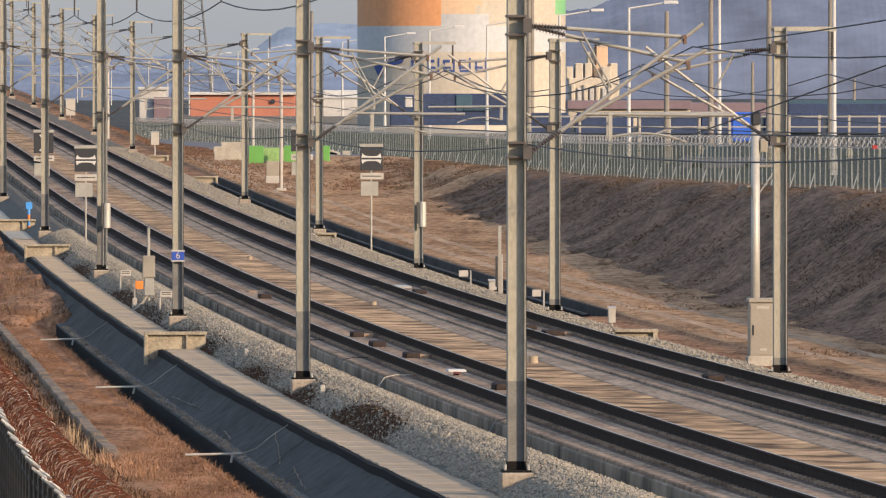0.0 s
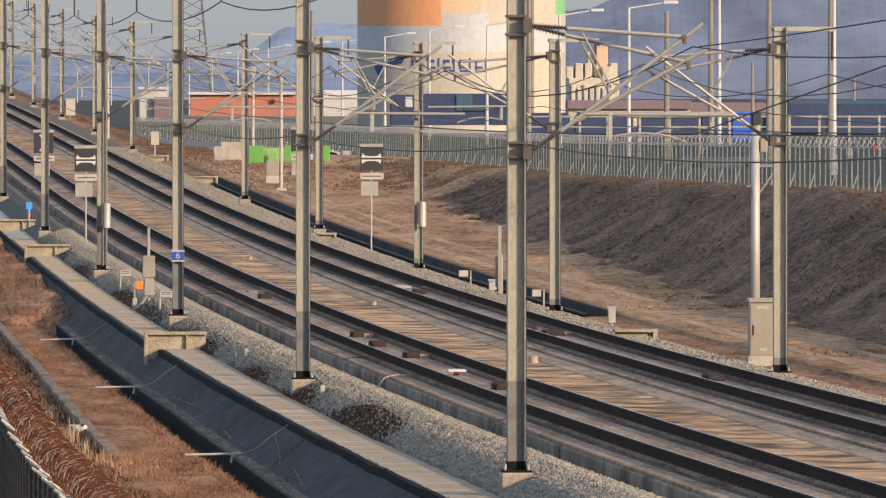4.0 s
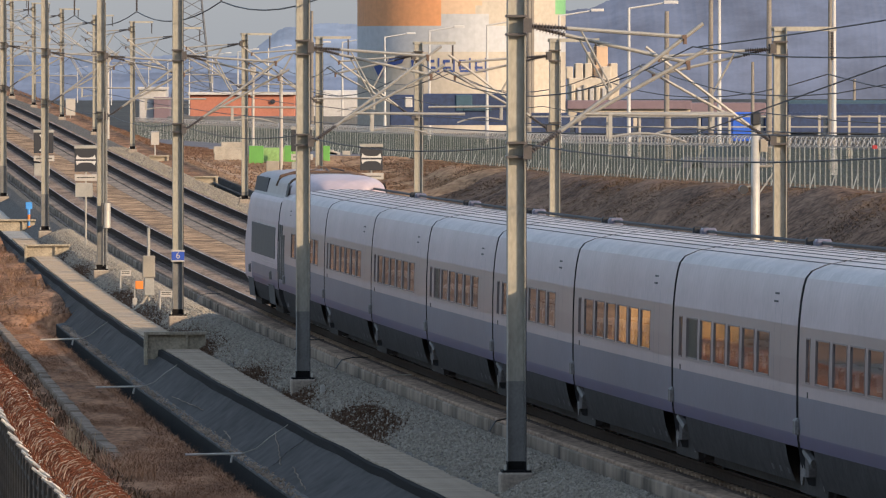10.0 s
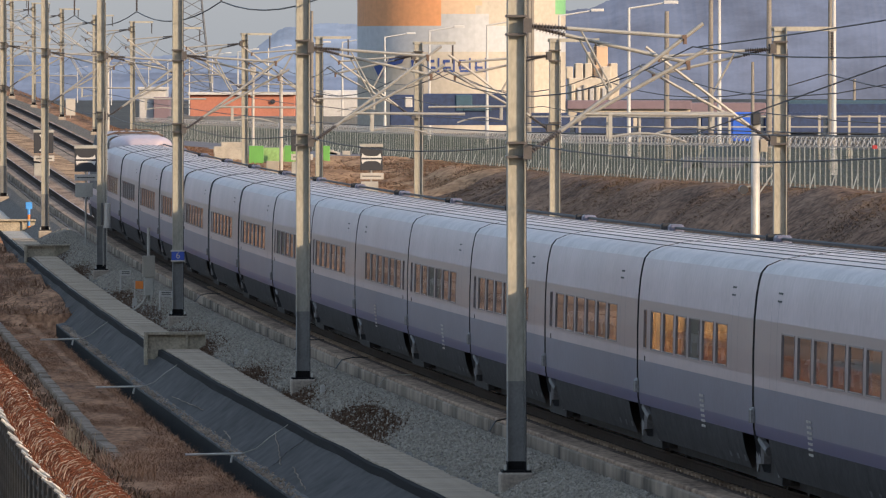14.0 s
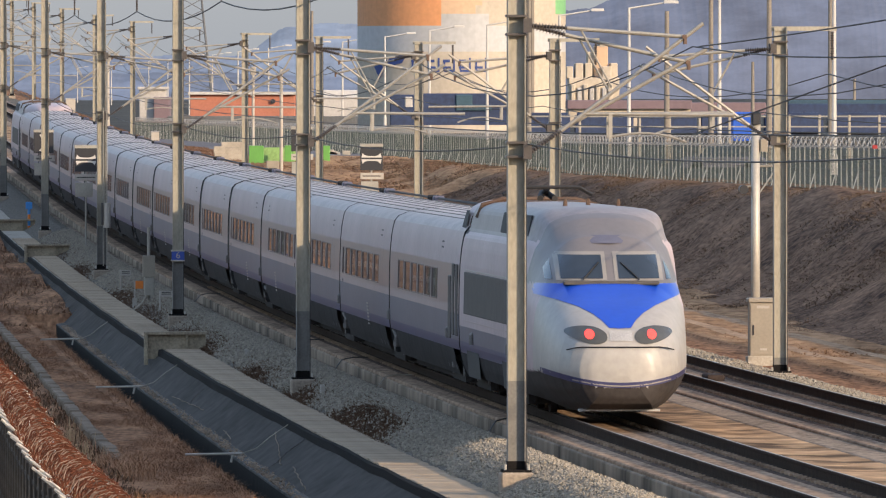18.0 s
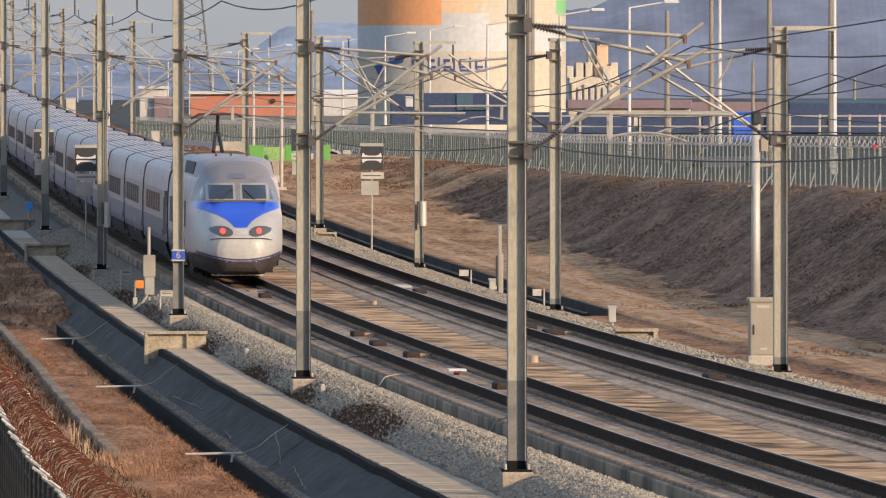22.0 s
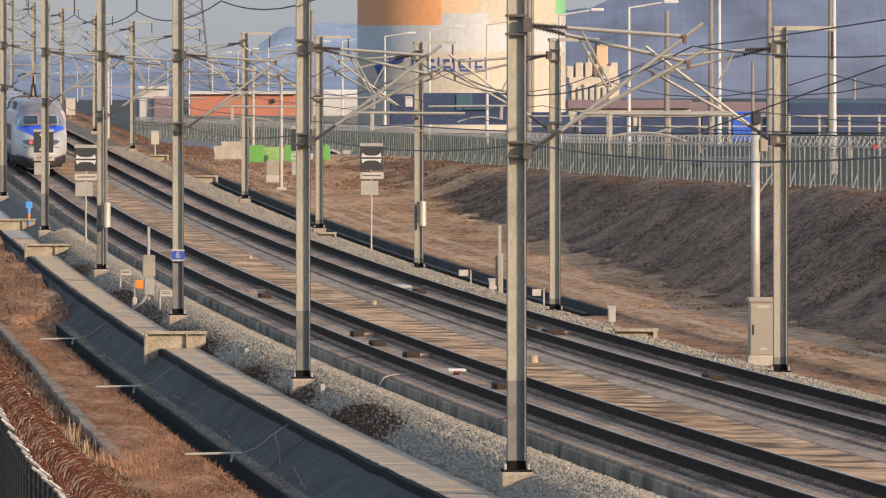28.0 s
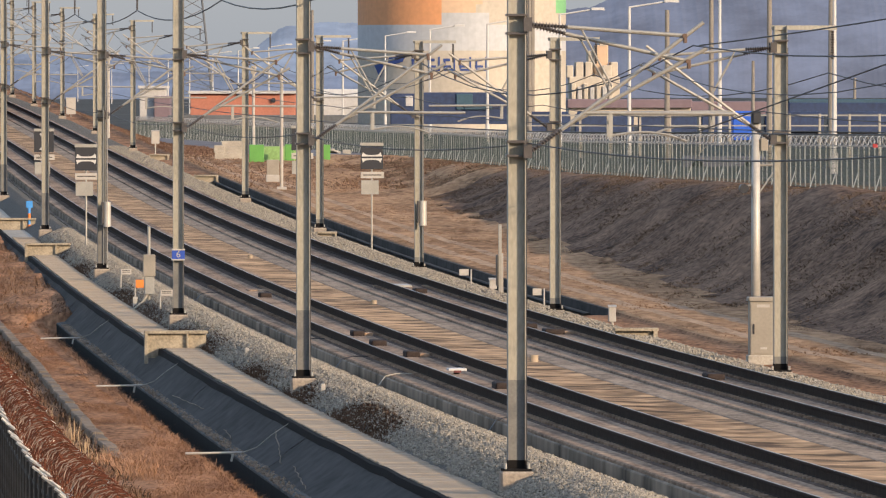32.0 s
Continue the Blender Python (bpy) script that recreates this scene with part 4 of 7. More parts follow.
def bar_sign(name, m, h, w, hh, label, post_mat=None, flag=0.0, bars=0):
    e = thing(name, m, label, "sign")
    part("post", Geo().tube((0, 0, -0.15), (0, 0, h), 0.025, 8), post_mat or M_white, e)
    part("plate", Geo().bevel_box(flag, flag + w, -0.05, -0.03, h - hh, h, 0.006), M_white, e)
    for i in range(bars):
        part("marking", Geo().box(flag + w * 0.12, flag + w * 0.88, -0.054, -0.05, h - hh * (0.25 + 0.3 * i) - hh * 0.07, h - hh * (0.25 + 0.3 * i) + hh * 0.07), M_louvre, e, "unreadable line of text")
    return e


bar_sign("marker_sign", stand(359.0, -2.95, -0.8), 0.75, 0.34, 0.17, "small white marker plate on a white stake", None, 0.0, 2)
bar_sign("marker_sign", stand(327.4, -2.85, -0.78), 0.72, 0.36, 0.17, "small white marker plate on a white stake", None, 0.0, 2)
bar_sign("marker_sign", stand(324.4, 8.24, -0.55), 0.58, 0.26, 0.2, "small white marker plate on a white stake", None, -0.34)
bar_sign("marker_sign", stand(354.4, 8.06, -0.55), 0.58, 0.3, 0.2, "small white marker plate on a white stake", None, -0.38)


def warning_sign(m, h, label, upright=False, half=1.0):
    """A black square board with two white curved shapes, on a post with smaller plates below."""
    e = thing("line_sign", m, label, "sign", "black line signs")
    part("post", Geo().tube((0, 0, -0.2), (0, 0, h), 0.035, 8), M_tube, e)
    part("board", Geo().bevel_box(-0.42, 0.42, -0.06, -0.03, h - 1.0, h - 0.12, 0.01), M_signk, e, "black square board")
    part("cap", Geo().bevel_box(-0.44, 0.44, -0.08, -0.02, h - 0.12, h, 0.01), M_tube, e)
    for sg in (-1, 1):
        pts_o, pts_i = [], []
        for i in range(13):
            t = -1 + 2 * i / 12
            pts_i.append((0.385 * t, 0.035 * sg))
            pts_o.append((0.335 * t, sg * (0.09 + 0.11 * t ** 4)))
        g = Geo()
        vs = [(a, -0.066, b) for a, b in pts_i] + [(a, -0.066, b) for a, b in pts_o]
        if upright:
            vs = [(b, y, a) for a, y, b in vs]
        vs = [(a, y, b + h - 0.56) for a, y, b in vs]
        g.add(vs, [(i, i + 1, 13 + i + 1, 13 + i) if (sg < 0) != upright else (i + 1, i, 13 + i, 13 + i + 1) for i in range(12)])
        part("white_shape", g, M_lampw, e, "white curved shape")
    part("name_plate", Geo().bevel_box(-0.42, 0.46, -0.06, -0.035, h - 1.34, h - 1.1, 0.008), M_white, e, "pale plate")
    part("marking", Geo().box(-0.34, 0.36, -0.064, -0.06, h - 1.24, h - 1.2), M_louvre, e)
    part("lower_plate", Geo().bevel_box(-0.4, 0.26 * half, -0.06, -0.035, h - 1.95, h - 1.42, 0.008), M_tube, e, "grey plate")
    return e


warning_sign(stand(418.0, 8.4, -0.5), 4.0, "black board with two white curves on a grey post")
warning_sign(stand(420.5, -2.26, -0.8), 4.22, "black board with two white curves on a grey post by stones")
far_sign = warning_sign(stand(474.0, -2.52, -0.8), 4.3, "black board with upright white curves on a grey post", True)
words = bpy.data.curves.new("lettering", "FONT")
words.body, words.size, words.align_x, words.align_y, words.extrude = "\uace0\uc18d", 0.26, "CENTER", "CENTER", 0.002
words.materials.append(M_signk)
word_ob = new("lettering", words)
word_ob.parent = far_sign
word_ob.matrix_basis = pose(-0.1, -0.066, 4.3 - 1.22, 90, 0, 0)
warning_sign(stand(446.0, 7.12, -0.5), 4.4, "black board with upright white curves on a grey post", True)


def signal_post(m):
    e = thing("signal_box_post", m, "beige equipment box on a grey post beside the track", "equipment box")
    part("post", Geo().tube((0.0, 0, -0.2), (0.0, 0, 2.35), 0.05, 10), M_tube, e)
    part("box", Geo().bevel_box(-0.19, 0.19, -0.22, -0.04, 0.85, 1.5, 0.02), M_cab, e, "beige equipment box")
    part("lower_box", Geo().bevel_box(-0.14, 0.16, -0.2, -0.04, 0.3, 0.84, 0.02), M_tube, e)
    part("conduit", Geo().path([(-0.05, -0.1, 0.3), (-0.2, -0.1, 0.05), (-0.45, -0.12, -0.15), (-0.7, -0.15, -0.2)], 0.045, 6), M_conc, e)
    return e


signal_post(stand(338.0, -2.8, -0.7))
e = thing("orange_marker", stand(340.0, -3.15, -0.75), "orange plate on a short white stake", "marker")
part("stake", Geo().tube((0, 0, -0.1), (0, 0, 0.72), 0.02, 6), M_white, e)
part("plate", Geo().bevel_box(0.02, 0.26, -0.03, 0.0, 0.5, 0.74, 0.006), M_orange, e, "orange plate")
part("base", Geo().bevel_box(-0.07, 0.07, -0.07, 0.07, -0.15, 0.22, 0.01), M_white, e)
for y, o, h in ((274.6, -2.75, 0.27), (239.5, -2.8, 0.32), (586.0, 7.6, 0.3)):
    e = thing("boundary_stake", stand(y, o, -0.75), "short white concrete stake in the stones", "stake", "white stakes")
    part("shaft", Geo().bevel_box(-0.05, 0.05, -0.05, 0.05, -0.2, h, 0.012), M_white, e)
    part("band", Geo().box(-0.052, 0.052, -0.052, 0.052, h * 0.3, h * 0.42), M_louvre, e)
e = thing("striped_stake", stand(478.0, -3.05, -0.8), "light blue and orange banded stake", "stake", "white stakes")
for i in range(4):
    part("band", Geo().tube((0, 0, -0.1 + 0.24 * i), (0, 0, 0.14 + 0.24 * i), 0.06, 8), (M_orange, M_ltblue)[i % 2], e)
part("head", Geo().bevel_box(-0.14, 0.14, -0.06, 0.06, 0.86, 1.15, 0.02), M_ltblue, e)


def cabinet(m):
    e = thing("equipment_cabinet", m, "tall beige-grey steel equipment cabinet on a plinth", "cabinet")
    part("plinth", Geo().bevel_box(-0.36, 0.36, -0.26, 0.26, -0.3, 0.12, 0.02), M_conc, e)
    part("body", Geo().bevel_box(-0.31, 0.31, -0.22, 0.22, 0.12, 1.4, 0.012), M_cab, e)
    part("door", Geo().bevel_box(-0.285, 0.285, -0.236, -0.22, 0.16, 1.36, 0.006), M_cab, e)
    part("roof", Geo().bevel_box(-0.35, 0.35, -0.27, 0.27, 1.4, 1.5, 0.03), M_cab, e)
    part("handle", Geo().bevel_box(-0.24, -0.2, -0.26, -0.236, 0.62, 0.86, 0.006), M_signk, e, "black handle")
    part("notice", Geo().box(-0.14, 0.16, -0.24, -0.237, 1.25, 1.32), M_white, e, "white notice strip")
    part("notice", Geo().box(-0.06, 0.1, -0.24, -0.237, 0.26, 0.31), M_white, e)
    return e


cabinet(stand(262.8, 8.885, -0.5))
e = thing("camera_pole", stand(264.0, 8.85, -0.5), "bright steel pole with a dark camera behind the cabinet", "camera pole")
part("pole", Geo().tube((0, 0, 0), (0, 0, 5.6), 0.115, 16, 0.1), M_steel, e, "shiny steel pole", smooth=True)
part("top_camera", Geo().bevel_box(-0.11, 0.11, -0.2, 0.15, 5.6, 5.9, 0.04), M_signk, e, "black camera head")
part("side_camera", Geo().tube((-0.3, -0.25, 4.05), (-0.3, 0.12, 4.05), 0.11, 10), M_signk, e, "black round camera")
part("arm", Geo().tube((-0.3, 0, 4.1), (0.0, 0, 4.15), 0.025, 6), M_tube, e)
part("arm", Geo().tube((0.0, 0, 4.6), (0.75, 0, 4.62), 0.03, 6), M_tube, e)
part("brace", Geo().tube((0.08, 0, 3.95), (0.5, 0, 4.55), 0.02, 6), M_tube, e)
part("junction_box", Geo().bevel_box(0.1, 0.28, -0.12, 0.05, 4.95, 5.25, 0.02), M_cab, e)


def post_box(m, w, h0, h1, label):
    e = thing("junction_box", m, label, "junction box", "junction boxes")
    part("post", Geo().tube((0, 0, -0.2), (0, 0, h0), 0.04, 8), M_white, e)
    part("box", Geo().bevel_box(-w / 2, w / 2, -0.1, 0.1, h0, h1, 0.015), M_white, e)
    part("hood", Geo().add([(-w / 2 - 0.02, -0.13, h1), (w / 2 + 0.02, -0.13, h1), (w / 2 + 0.02, 0.12, h1 + 0.05), (-w / 2 - 0.02, 0.12, h1 + 0.05), (-w / 2 - 0.02, -0.13, h1 - 0.02), (w / 2 + 0.02, -0.13, h1 - 0.02)], [(0, 1, 2, 3), (4, 5, 1, 0)]), M_white, e)
    return e


post_box(stand(299.3, 8.25, -0.55), 0.2, 0.18, 0.58, "small white junction box on a post")
post_box(stand(352.0, 8.6, -0.55), 0.24, 0.0, 0.3, "small white junction box on the ground")
post_box(stand(655.0, 8.55, -0.5), 0.48, 0.85, 1.6, "white junction box on a post")
post_box(stand(812.0, 9.2, -0.5), 0.7, 0.1, 1.3, "white junction box on a post")
for y, o, w in ((287.0, 8.0, 1.15), (441.0, 7.95, 0.8), (587.0, 8.9, 1.3), (655.0, 8.9, 1.2)):
    e = thing("concrete_step", stand(y, o, -0.5), "pale concrete slab step beside the far track", "step", "concrete steps")
    part("slab", Geo().bevel_box(-w * 0.6, w * 0.4, -0.2, 0.2, 0.16, 0.24, 0.02), M_headw, e)
    part("wall", Geo().box(-w * 0.55, w * 0.36, -0.05, 0.15, -0.3, 0.16), M_headw, e)
    part("leg", Geo().bevel_box(w * 0.28, w * 0.38, -0.2, 0.2, -0.3, 0.16, 0.01), M_headw, e)
e = thing("rail_stand", stand(345.0, 8.35, -0.5), "two dark steel posts standing side by side", "post")
part("post", Geo().bevel_box(-0.05, 0.05, -0.05, 0.05, -0.2, 2.1, 0.01), M_tube, e)
part("board", Geo().bevel_box(-0.12, -0.055, -0.2, 0.2, 0.2, 1.15, 0.01), M_louvre, e)
part("short_post", Geo().bevel_box(0.05, 0.1, -0.05, 0.05, -0.2, 1.2, 0.01), M_white, e)
e = thing("pole_with_box", Matrix.Translation(on_ground(560.0, 11.5)), "white pole with a grey equipment box", "pole")
part("pole", Geo().tube((0, 0, -0.2), (0, 0, 6.1), 0.09, 10), M_white, e)
part("foot", Geo().bevel_box(-0.25, 0.25, -0.2, 0.2, -0.3, 0.15, 0.03), M_white, e)
part("box", Geo().bevel_box(-0.75, -0.12, -0.2, 0.1, 0.75, 1.5, 0.02), M_cab, e)
part("tray", Geo().bevel_box(-0.78, -0.1, -0.25, 0.12, 0.4, 0.75, 0.03), M_white, e)
for y, o in ((733.0, 8.6), (850.0, 9.2), (690.0, 16.0)):
    e = thing("signal_pole", stand(y, o, -0.4) if o < 10 else Matrix.Translation(on_ground(y, o)), "white pole with small fittings at its head", "pole", "white poles")
    part("pole", Geo().tube((0, 0, -0.2), (0, 0, 4.9), 0.09, 8), M_white, e)
    part("head", Geo().bevel_box(-0.18, 0.18, -0.1, 0.1, 4.9, 5.4, 0.04), M_conc, e)


# ---- small things on the track ----
def track_box(y, o, w=0.34, plate=True, label="brown equipment box fixed between the rails"):
    e = thing("track_equipment", stand(y, o, -0.22), label, "track equipment", "boxes between the rails")
    part("box", Geo().bevel_box(-w / 2, w / 2, -0.6, 0.6, 0.0, 0.13, 0.03), M_brown, e)
    if plate:
        part("plate", Geo().bevel_box(w / 2, w / 2 + 0.22, -0.5, 0.5, 0.0, 0.08, 0.01), M_slab, e)
    return e


M_darkred = mat("dark_red_paint", (0.12, 0.03, 0.028), 0.6, var=0.2, scale=3, fine=20, bump=0)
M_brown = mat("rusty_brown_paint", (0.046, 0.035, 0.031), 0.8, var=0.3, scale=4, fine=20, bump=0.1)
for y, o, w, pl in ((276.8, 0.1, 0.3, True), (266.5, 0.0, 0.36, False), (255.2, 0.1, 0.33, True), (227.2, 0.15, 0.3, False), (234.3, 5.15, 0.38, False), (330.9, 5.0, 0.38, False), (278.3, 5.1, 0.5, True), (324.7, 0.1, 0.35, False), (285.0, 5.0, 0.3, False)):
    track_box(y, o, w, pl)
e = thing("track_beacon", stand(239.1, 0.05, -0.22), "white and red beacon lying between the rails", "beacon")
part("body", Geo().bevel_box(-0.2, 0.2, -0.3, 0.3, 0.08, 0.13, 0.02), M_lampw, e)
part("stripe", Geo().box(-0.08, 0.08, -0.32, -0.301, 0.04, 0.085), M_darkred, e, "dark red stripe")
part("leg", Geo().box(-0.06, 0.06, -0.06, 0.06, 0.0, 0.08), M_brown, e)
e = thing("track_plate", stand(340.0, 4.9, -0.22), "pale metal plate between the rails", "plate")
part("sheet", Geo().bevel_box(-0.35, 0.35, -1.2, 1.2, 0.0, 0.06, 0.02), M_white, e)
e = thing("track_plate", stand(334.0, 0.35, -0.22), "pale metal plate between the rails", "plate")
part("sheet", Geo().bevel_box(-0.35, 0.35, -1.0, 1.0, 0.0, 0.04, 0.02), M_slab, e)
e = thing("drain_stub", stand(252.8, 2.74, -0.29), "pale round drain stub between the tracks", "drain")
part("stub", Geo().tube((0, 0, -0.05), (0, 0, 0.16), 0.1, 12), M_lid, e)
for y, o in ((390.0, 2.6), (318.0, 2.9), (345.0, 2.3)):
    e = thing("drain_stub", stand(y, o, -0.29), "pale round drain stub between the tracks", "drain")
    part("stub", Geo().tube((0, 0, -0.05), (0, 0, 0.12), 0.09, 12), M_lid, e)
for y in (238.0, 254.0, 272.0, 330.0, 205.0):
    e = thing("earthing_cable", stand(y, 0, 0), "thin dark cable crossing from the gutter to the slab", "cable", "earthing cables")
    part("cable", Geo().path([(-1.95, -2.2, -0.44), (-1.75, -1.0, -0.4), (-1.56, 0.0, -0.24), (-1.3, 0.3, -0.19), (-0.85, 0.4, -0.19)], 0.014, 5), M_wire if y != 238.0 else M_conc, e)

# ---- pipes over the ditch ----
for y in (226.0, 278.0, 328.0):
    e = thing("ditch_pipe", stand(y, -6.2, -1.5), "thin white pipe crossing the drainage channel", "pipe", "pipes over the ditch")
    part("pipe", Geo().tube((-0.15, 0, 0.0), (1.0, 0, 0.02), 0.025, 8), M_white, e)
    part("bracket", Geo().tube((0.82, 0, 0.02), (0.78, 0, -0.16), 0.025, 6), M_white, e)
    part("hose", Geo().path([(1.0, 0, 0.02), (1.3, 0.1, 0.12), (1.6, 0.25, 0.36), (2.0, 0.4, 0.62)], 0.01, 5), M_conc, e, "grey hose up the slope")
e = thing("drain_outlet", stand(222.0, -5.98, -1.75), "small pale outlet fitting in the channel wall", "outlet")
part("ring", Geo().tube((0, 0, 0), (0, -0.1, 0), 0.09, 12), M_conc, e)
part("bracket", Geo().box(-0.05, 0.05, -0.05, 0.05, -0.3, 0.0), M_conc, e)

# ---- mast fittings ----
e = thing("mast_number_plate", stand(312.9, -2.9, -0.42), "blue plate with a white number 6 on a mast", "number plate")
part("plate", Geo().bevel_box(-0.18, 0.18, -0.175, -0.16, 1.5, 1.78, 0.005), M_blue, e)
for z in (1.5, 1.78):
    part("strap", Geo().bevel_box(-0.19, 0.19, -0.185, 0.17, z - 0.02, z + 0.02, 0.005), M_white, e, "white strap")
txt = bpy.data.curves.new("number", "FONT")
txt.body, txt.size, txt.align_x, txt.align_y, txt.extrude = "6", 0.26, "CENTER", "CENTER", 0.002
txt.materials.append(M_white)
tob = new("number", txt)
tob.parent = e
tob.matrix_basis = pose(0.0, -0.179, 1.645, 90, 0, 0)


def tension_weight(m, n, label):
    e = thing("tension_weight", m, label, "tension weight", "tension weights")
    part("stack", Geo().tube((0, 0, 1.4), (0, 0, 2.25), 0.13, 14), M_steel, e)
    part("rod", Geo().tube((0, 0, 0.3), (0, 0, 6.9), 0.02, 6), M_tube, e)
    part("guide", Geo().tube((-0.12, 0, 0.1), (-0.12, 0, 5.5), 0.018, 6), M_tube, e)
    part("side_weight", Geo().bevel_box(-0.2, -0.12, -0.1, 0.1, 1.5, 2.25, 0.02), M_louvre, e)
    return e


tension_weight(stand(380.2, -2.72, -0.42), 8, "grey tension weight stack hanging beside a mast")
tension_weight(stand(382.2, D2 + 3.15, -0.42), 8, "bright tension weight stack hanging beside a mast")
# ---- beyond the fence ----
F = 19710.0


def far(px, py, y):
    """The point at distance y that lies on the line of sight of a bearing px and a height py (both as offsets seen from the eye)."""
    return Vector(((px - 784.0) / F * y, y, 5.744 - (py - 150.0) / F * y))


M_cream = mat("cream_render", (0.48, 0.42, 0.34), 0.8, var=0.12, scale=0.15, fine=2, bump=0)
M_silo_grey = mat("silo_blue_grey", (0.46, 0.46, 0.46), 0.7, var=0.1, scale=0.1, fine=2, bump=0)
M_silo_orange = mat("silo_orange", (0.66, 0.3, 0.13), 0.7, var=0.1, scale=0.15, fine=2, bump=0)
M_silo_sand = mat("silo_sand", (0.58, 0.4, 0.26), 0.7, var=0.1, scale=0.15, fine=2, bump=0)
M_silo_green = mat("silo_green", (0.2, 0.45, 0.2), 0.7, var=0.1, scale=0.15, fine=2, bump=0)
M_logo = mat("logo_blue", (0.04, 0.07, 0.22), 0.7, var=0.1, scale=0.2, fine=2, bump=0)
M_brick = mat("red_orange_wall", (0.4, 0.165, 0.115), 0.85, var=0.15, scale=0.3, fine=4, bump=0)
M_navyb = mat("navy_tarpaulin", (0.02, 0.036, 0.09), 0.6, var=0.35, scale=0.4, fine=3, bump=0.1)
M_bright = mat("bright_blue_sheet", (0.02, 0.1, 0.5), 0.5, var=0.15, scale=0.4, fine=3, bump=0)
M_purple = mat("mauve_roof", (0.17, 0.12, 0.135), 0.7, var=0.1, scale=0.3, fine=3, bump=0)
M_plaster = mat("grey_white_wall", (0.45, 0.43, 0.41), 0.8, var=0.12, scale=0.3, fine=3, bump=0)
M_pole = mat("brown_grey_pole", (0.23, 0.205, 0.175), 0.8, var=0.15, scale=1, fine=10, bump=0)
M_teal = mat("teal_truck", (0.035, 0.075, 0.105), 0.5, var=0.15, scale=0.6, fine=4, bump=0)


def silo():
    Y = 1100.0
    c = far(817, 200, Y)
    R = (1003 - 631) / 2 / F * Y
    e = thing("cement_silo", Matrix.Translation((c.x, c.y + R, 0)), "huge round silo painted cream, grey and orange", "silo")
    def zz(py):
        return 5.744 - (py - 150) / F * Y
    N = 96
    zs = [zz(v) for v in (320, 200, 92, 60, 46, 25, 10, -20, -90)]
    def look_of(ang, z):
        px = 817 + 186 * math.sin(ang)
        py = 150 - (z - 5.744) * F / Y
        if math.cos(ang) < -0.2:
            return "grey"
        if py > 92:
            return "cream"
        if px > 845 - 0.25 * (py - 20) and py < 92 and px > 870 - (46 - min(py, 46)) * 0.8:
            if px > 985 and py < 20:
                return "green"
            return "cream" if py < 46 else "grey"
        if py < 46 and px < 786:
            return "orange"
        if py < 25:
            return "sand"
        return "grey"
    mats = {"grey": ("grey_band", M_silo_grey), "cream": ("cream_band", M_cream), "orange": ("orange_panel", M_silo_orange), "sand": ("sand_panel", M_silo_sand), "green": ("green_panel", M_silo_green)}
    groups = {}
    for i in range(N):
        for j in range(len(zs) - 1):
            a0, a1 = 2 * math.pi * i / N, 2 * math.pi * (i + 1) / N
            k = look_of((a0 + a1) / 2, (zs[j] + zs[j + 1]) / 2)
            groups.setdefault(k, []).append((a0, a1, zs[j], zs[j + 1]))
    for k, cells in groups.items():
        g = Geo()
        for a0, a1, z0, z1 in cells:
            g.add([(R * math.sin(a0), -R * math.cos(a0), z0), (R * math.sin(a1), -R * math.cos(a1), z0), (R * math.sin(a1), -R * math.cos(a1), z1), (R * math.sin(a0), -R * math.cos(a0), z1)], [(0, 1, 2, 3)])
        part(mats[k][0], g, mats[k][1], e)
    part("cap", Geo().tube((0, 0, zs[-1]), (0, 0, zs[-1] + 0.6), R + 0.2, 48), M_silo_grey, e)
    def on_skin(px, py, out=0.06):
        a = math.asin(max(-1, min(1, (px - 817) / 186)))
        return ((R + out) * math.sin(a), -(R + out) * math.cos(a), zz(py))
    def patch(nm, quad, lb=""):
        g = Geo()
        n = 6
        (ax, ay), (bx, by), (cx, cy), (dx, dy) = quad
        vs = []
        for i in range(n + 1):
            t = i / n
            vs.append(on_skin(ax + (bx - ax) * t, ay + (by - ay) * t))
            vs.append(on_skin(dx + (cx - dx) * t, dy + (cy - dy) * t))
        g.add(vs, [(2 * i + 1, 2 * i + 3, 2 * i + 2, 2 * i) for i in range(n)])
        part(nm, g, M_logo, e, lb)
    patch("emblem", ((680, 107), (722, 94), (712, 112), (682, 120)), "blue emblem shape")
    patch("emblem", ((662, 118), (676, 114), (680, 125), (672, 140)), "blue emblem shape")
    for k, x in enumerate((728, 757, 784, 812, 840)):
        for q in ((x, 106, x + 12, 111), (x, 118, x + 14, 122), (x + 18, 103, x + 21, 128), (x + 2, 124, x + 18, 128), (x + 1, 108, x + 4, 124)):
            patch("painted_letter_bar", ((q[0], q[1]), (q[2], q[1]), (q[2], q[3]), (q[0], q[3])), "dark blue painted bar")
    # pipe up the side
    p, q = on_skin(938, 200, 0.3), on_skin(938, -80, 0.3)
    part("downpipe", Geo().tube(p, q, 0.25, 8), M_pole, e)


silo()


def building(name, boxes, y, depth, material, label, category="building"):
    """A far building from blocks: each (x0, x1, top, bottom, step back, material or None)."""
    x = sum((b[0] + b[1]) / 2 for b in boxes) / len(boxes)
    o = far(x, 200, y)
    e = thing(name, Matrix.Translation((o.x, y, 0)), label, category)
    for b in boxes:
        g = Geo()
        a, c = far(b[0], b[3], y), far(b[1], b[2], y)
        g.bevel_box(a.x - o.x, c.x - o.x, b[4], b[4] + depth, a.z, c.z, 0.08)
        part(b[6] if len(b) > 6 else "block", g, b[5] or material, e)
    return e, o


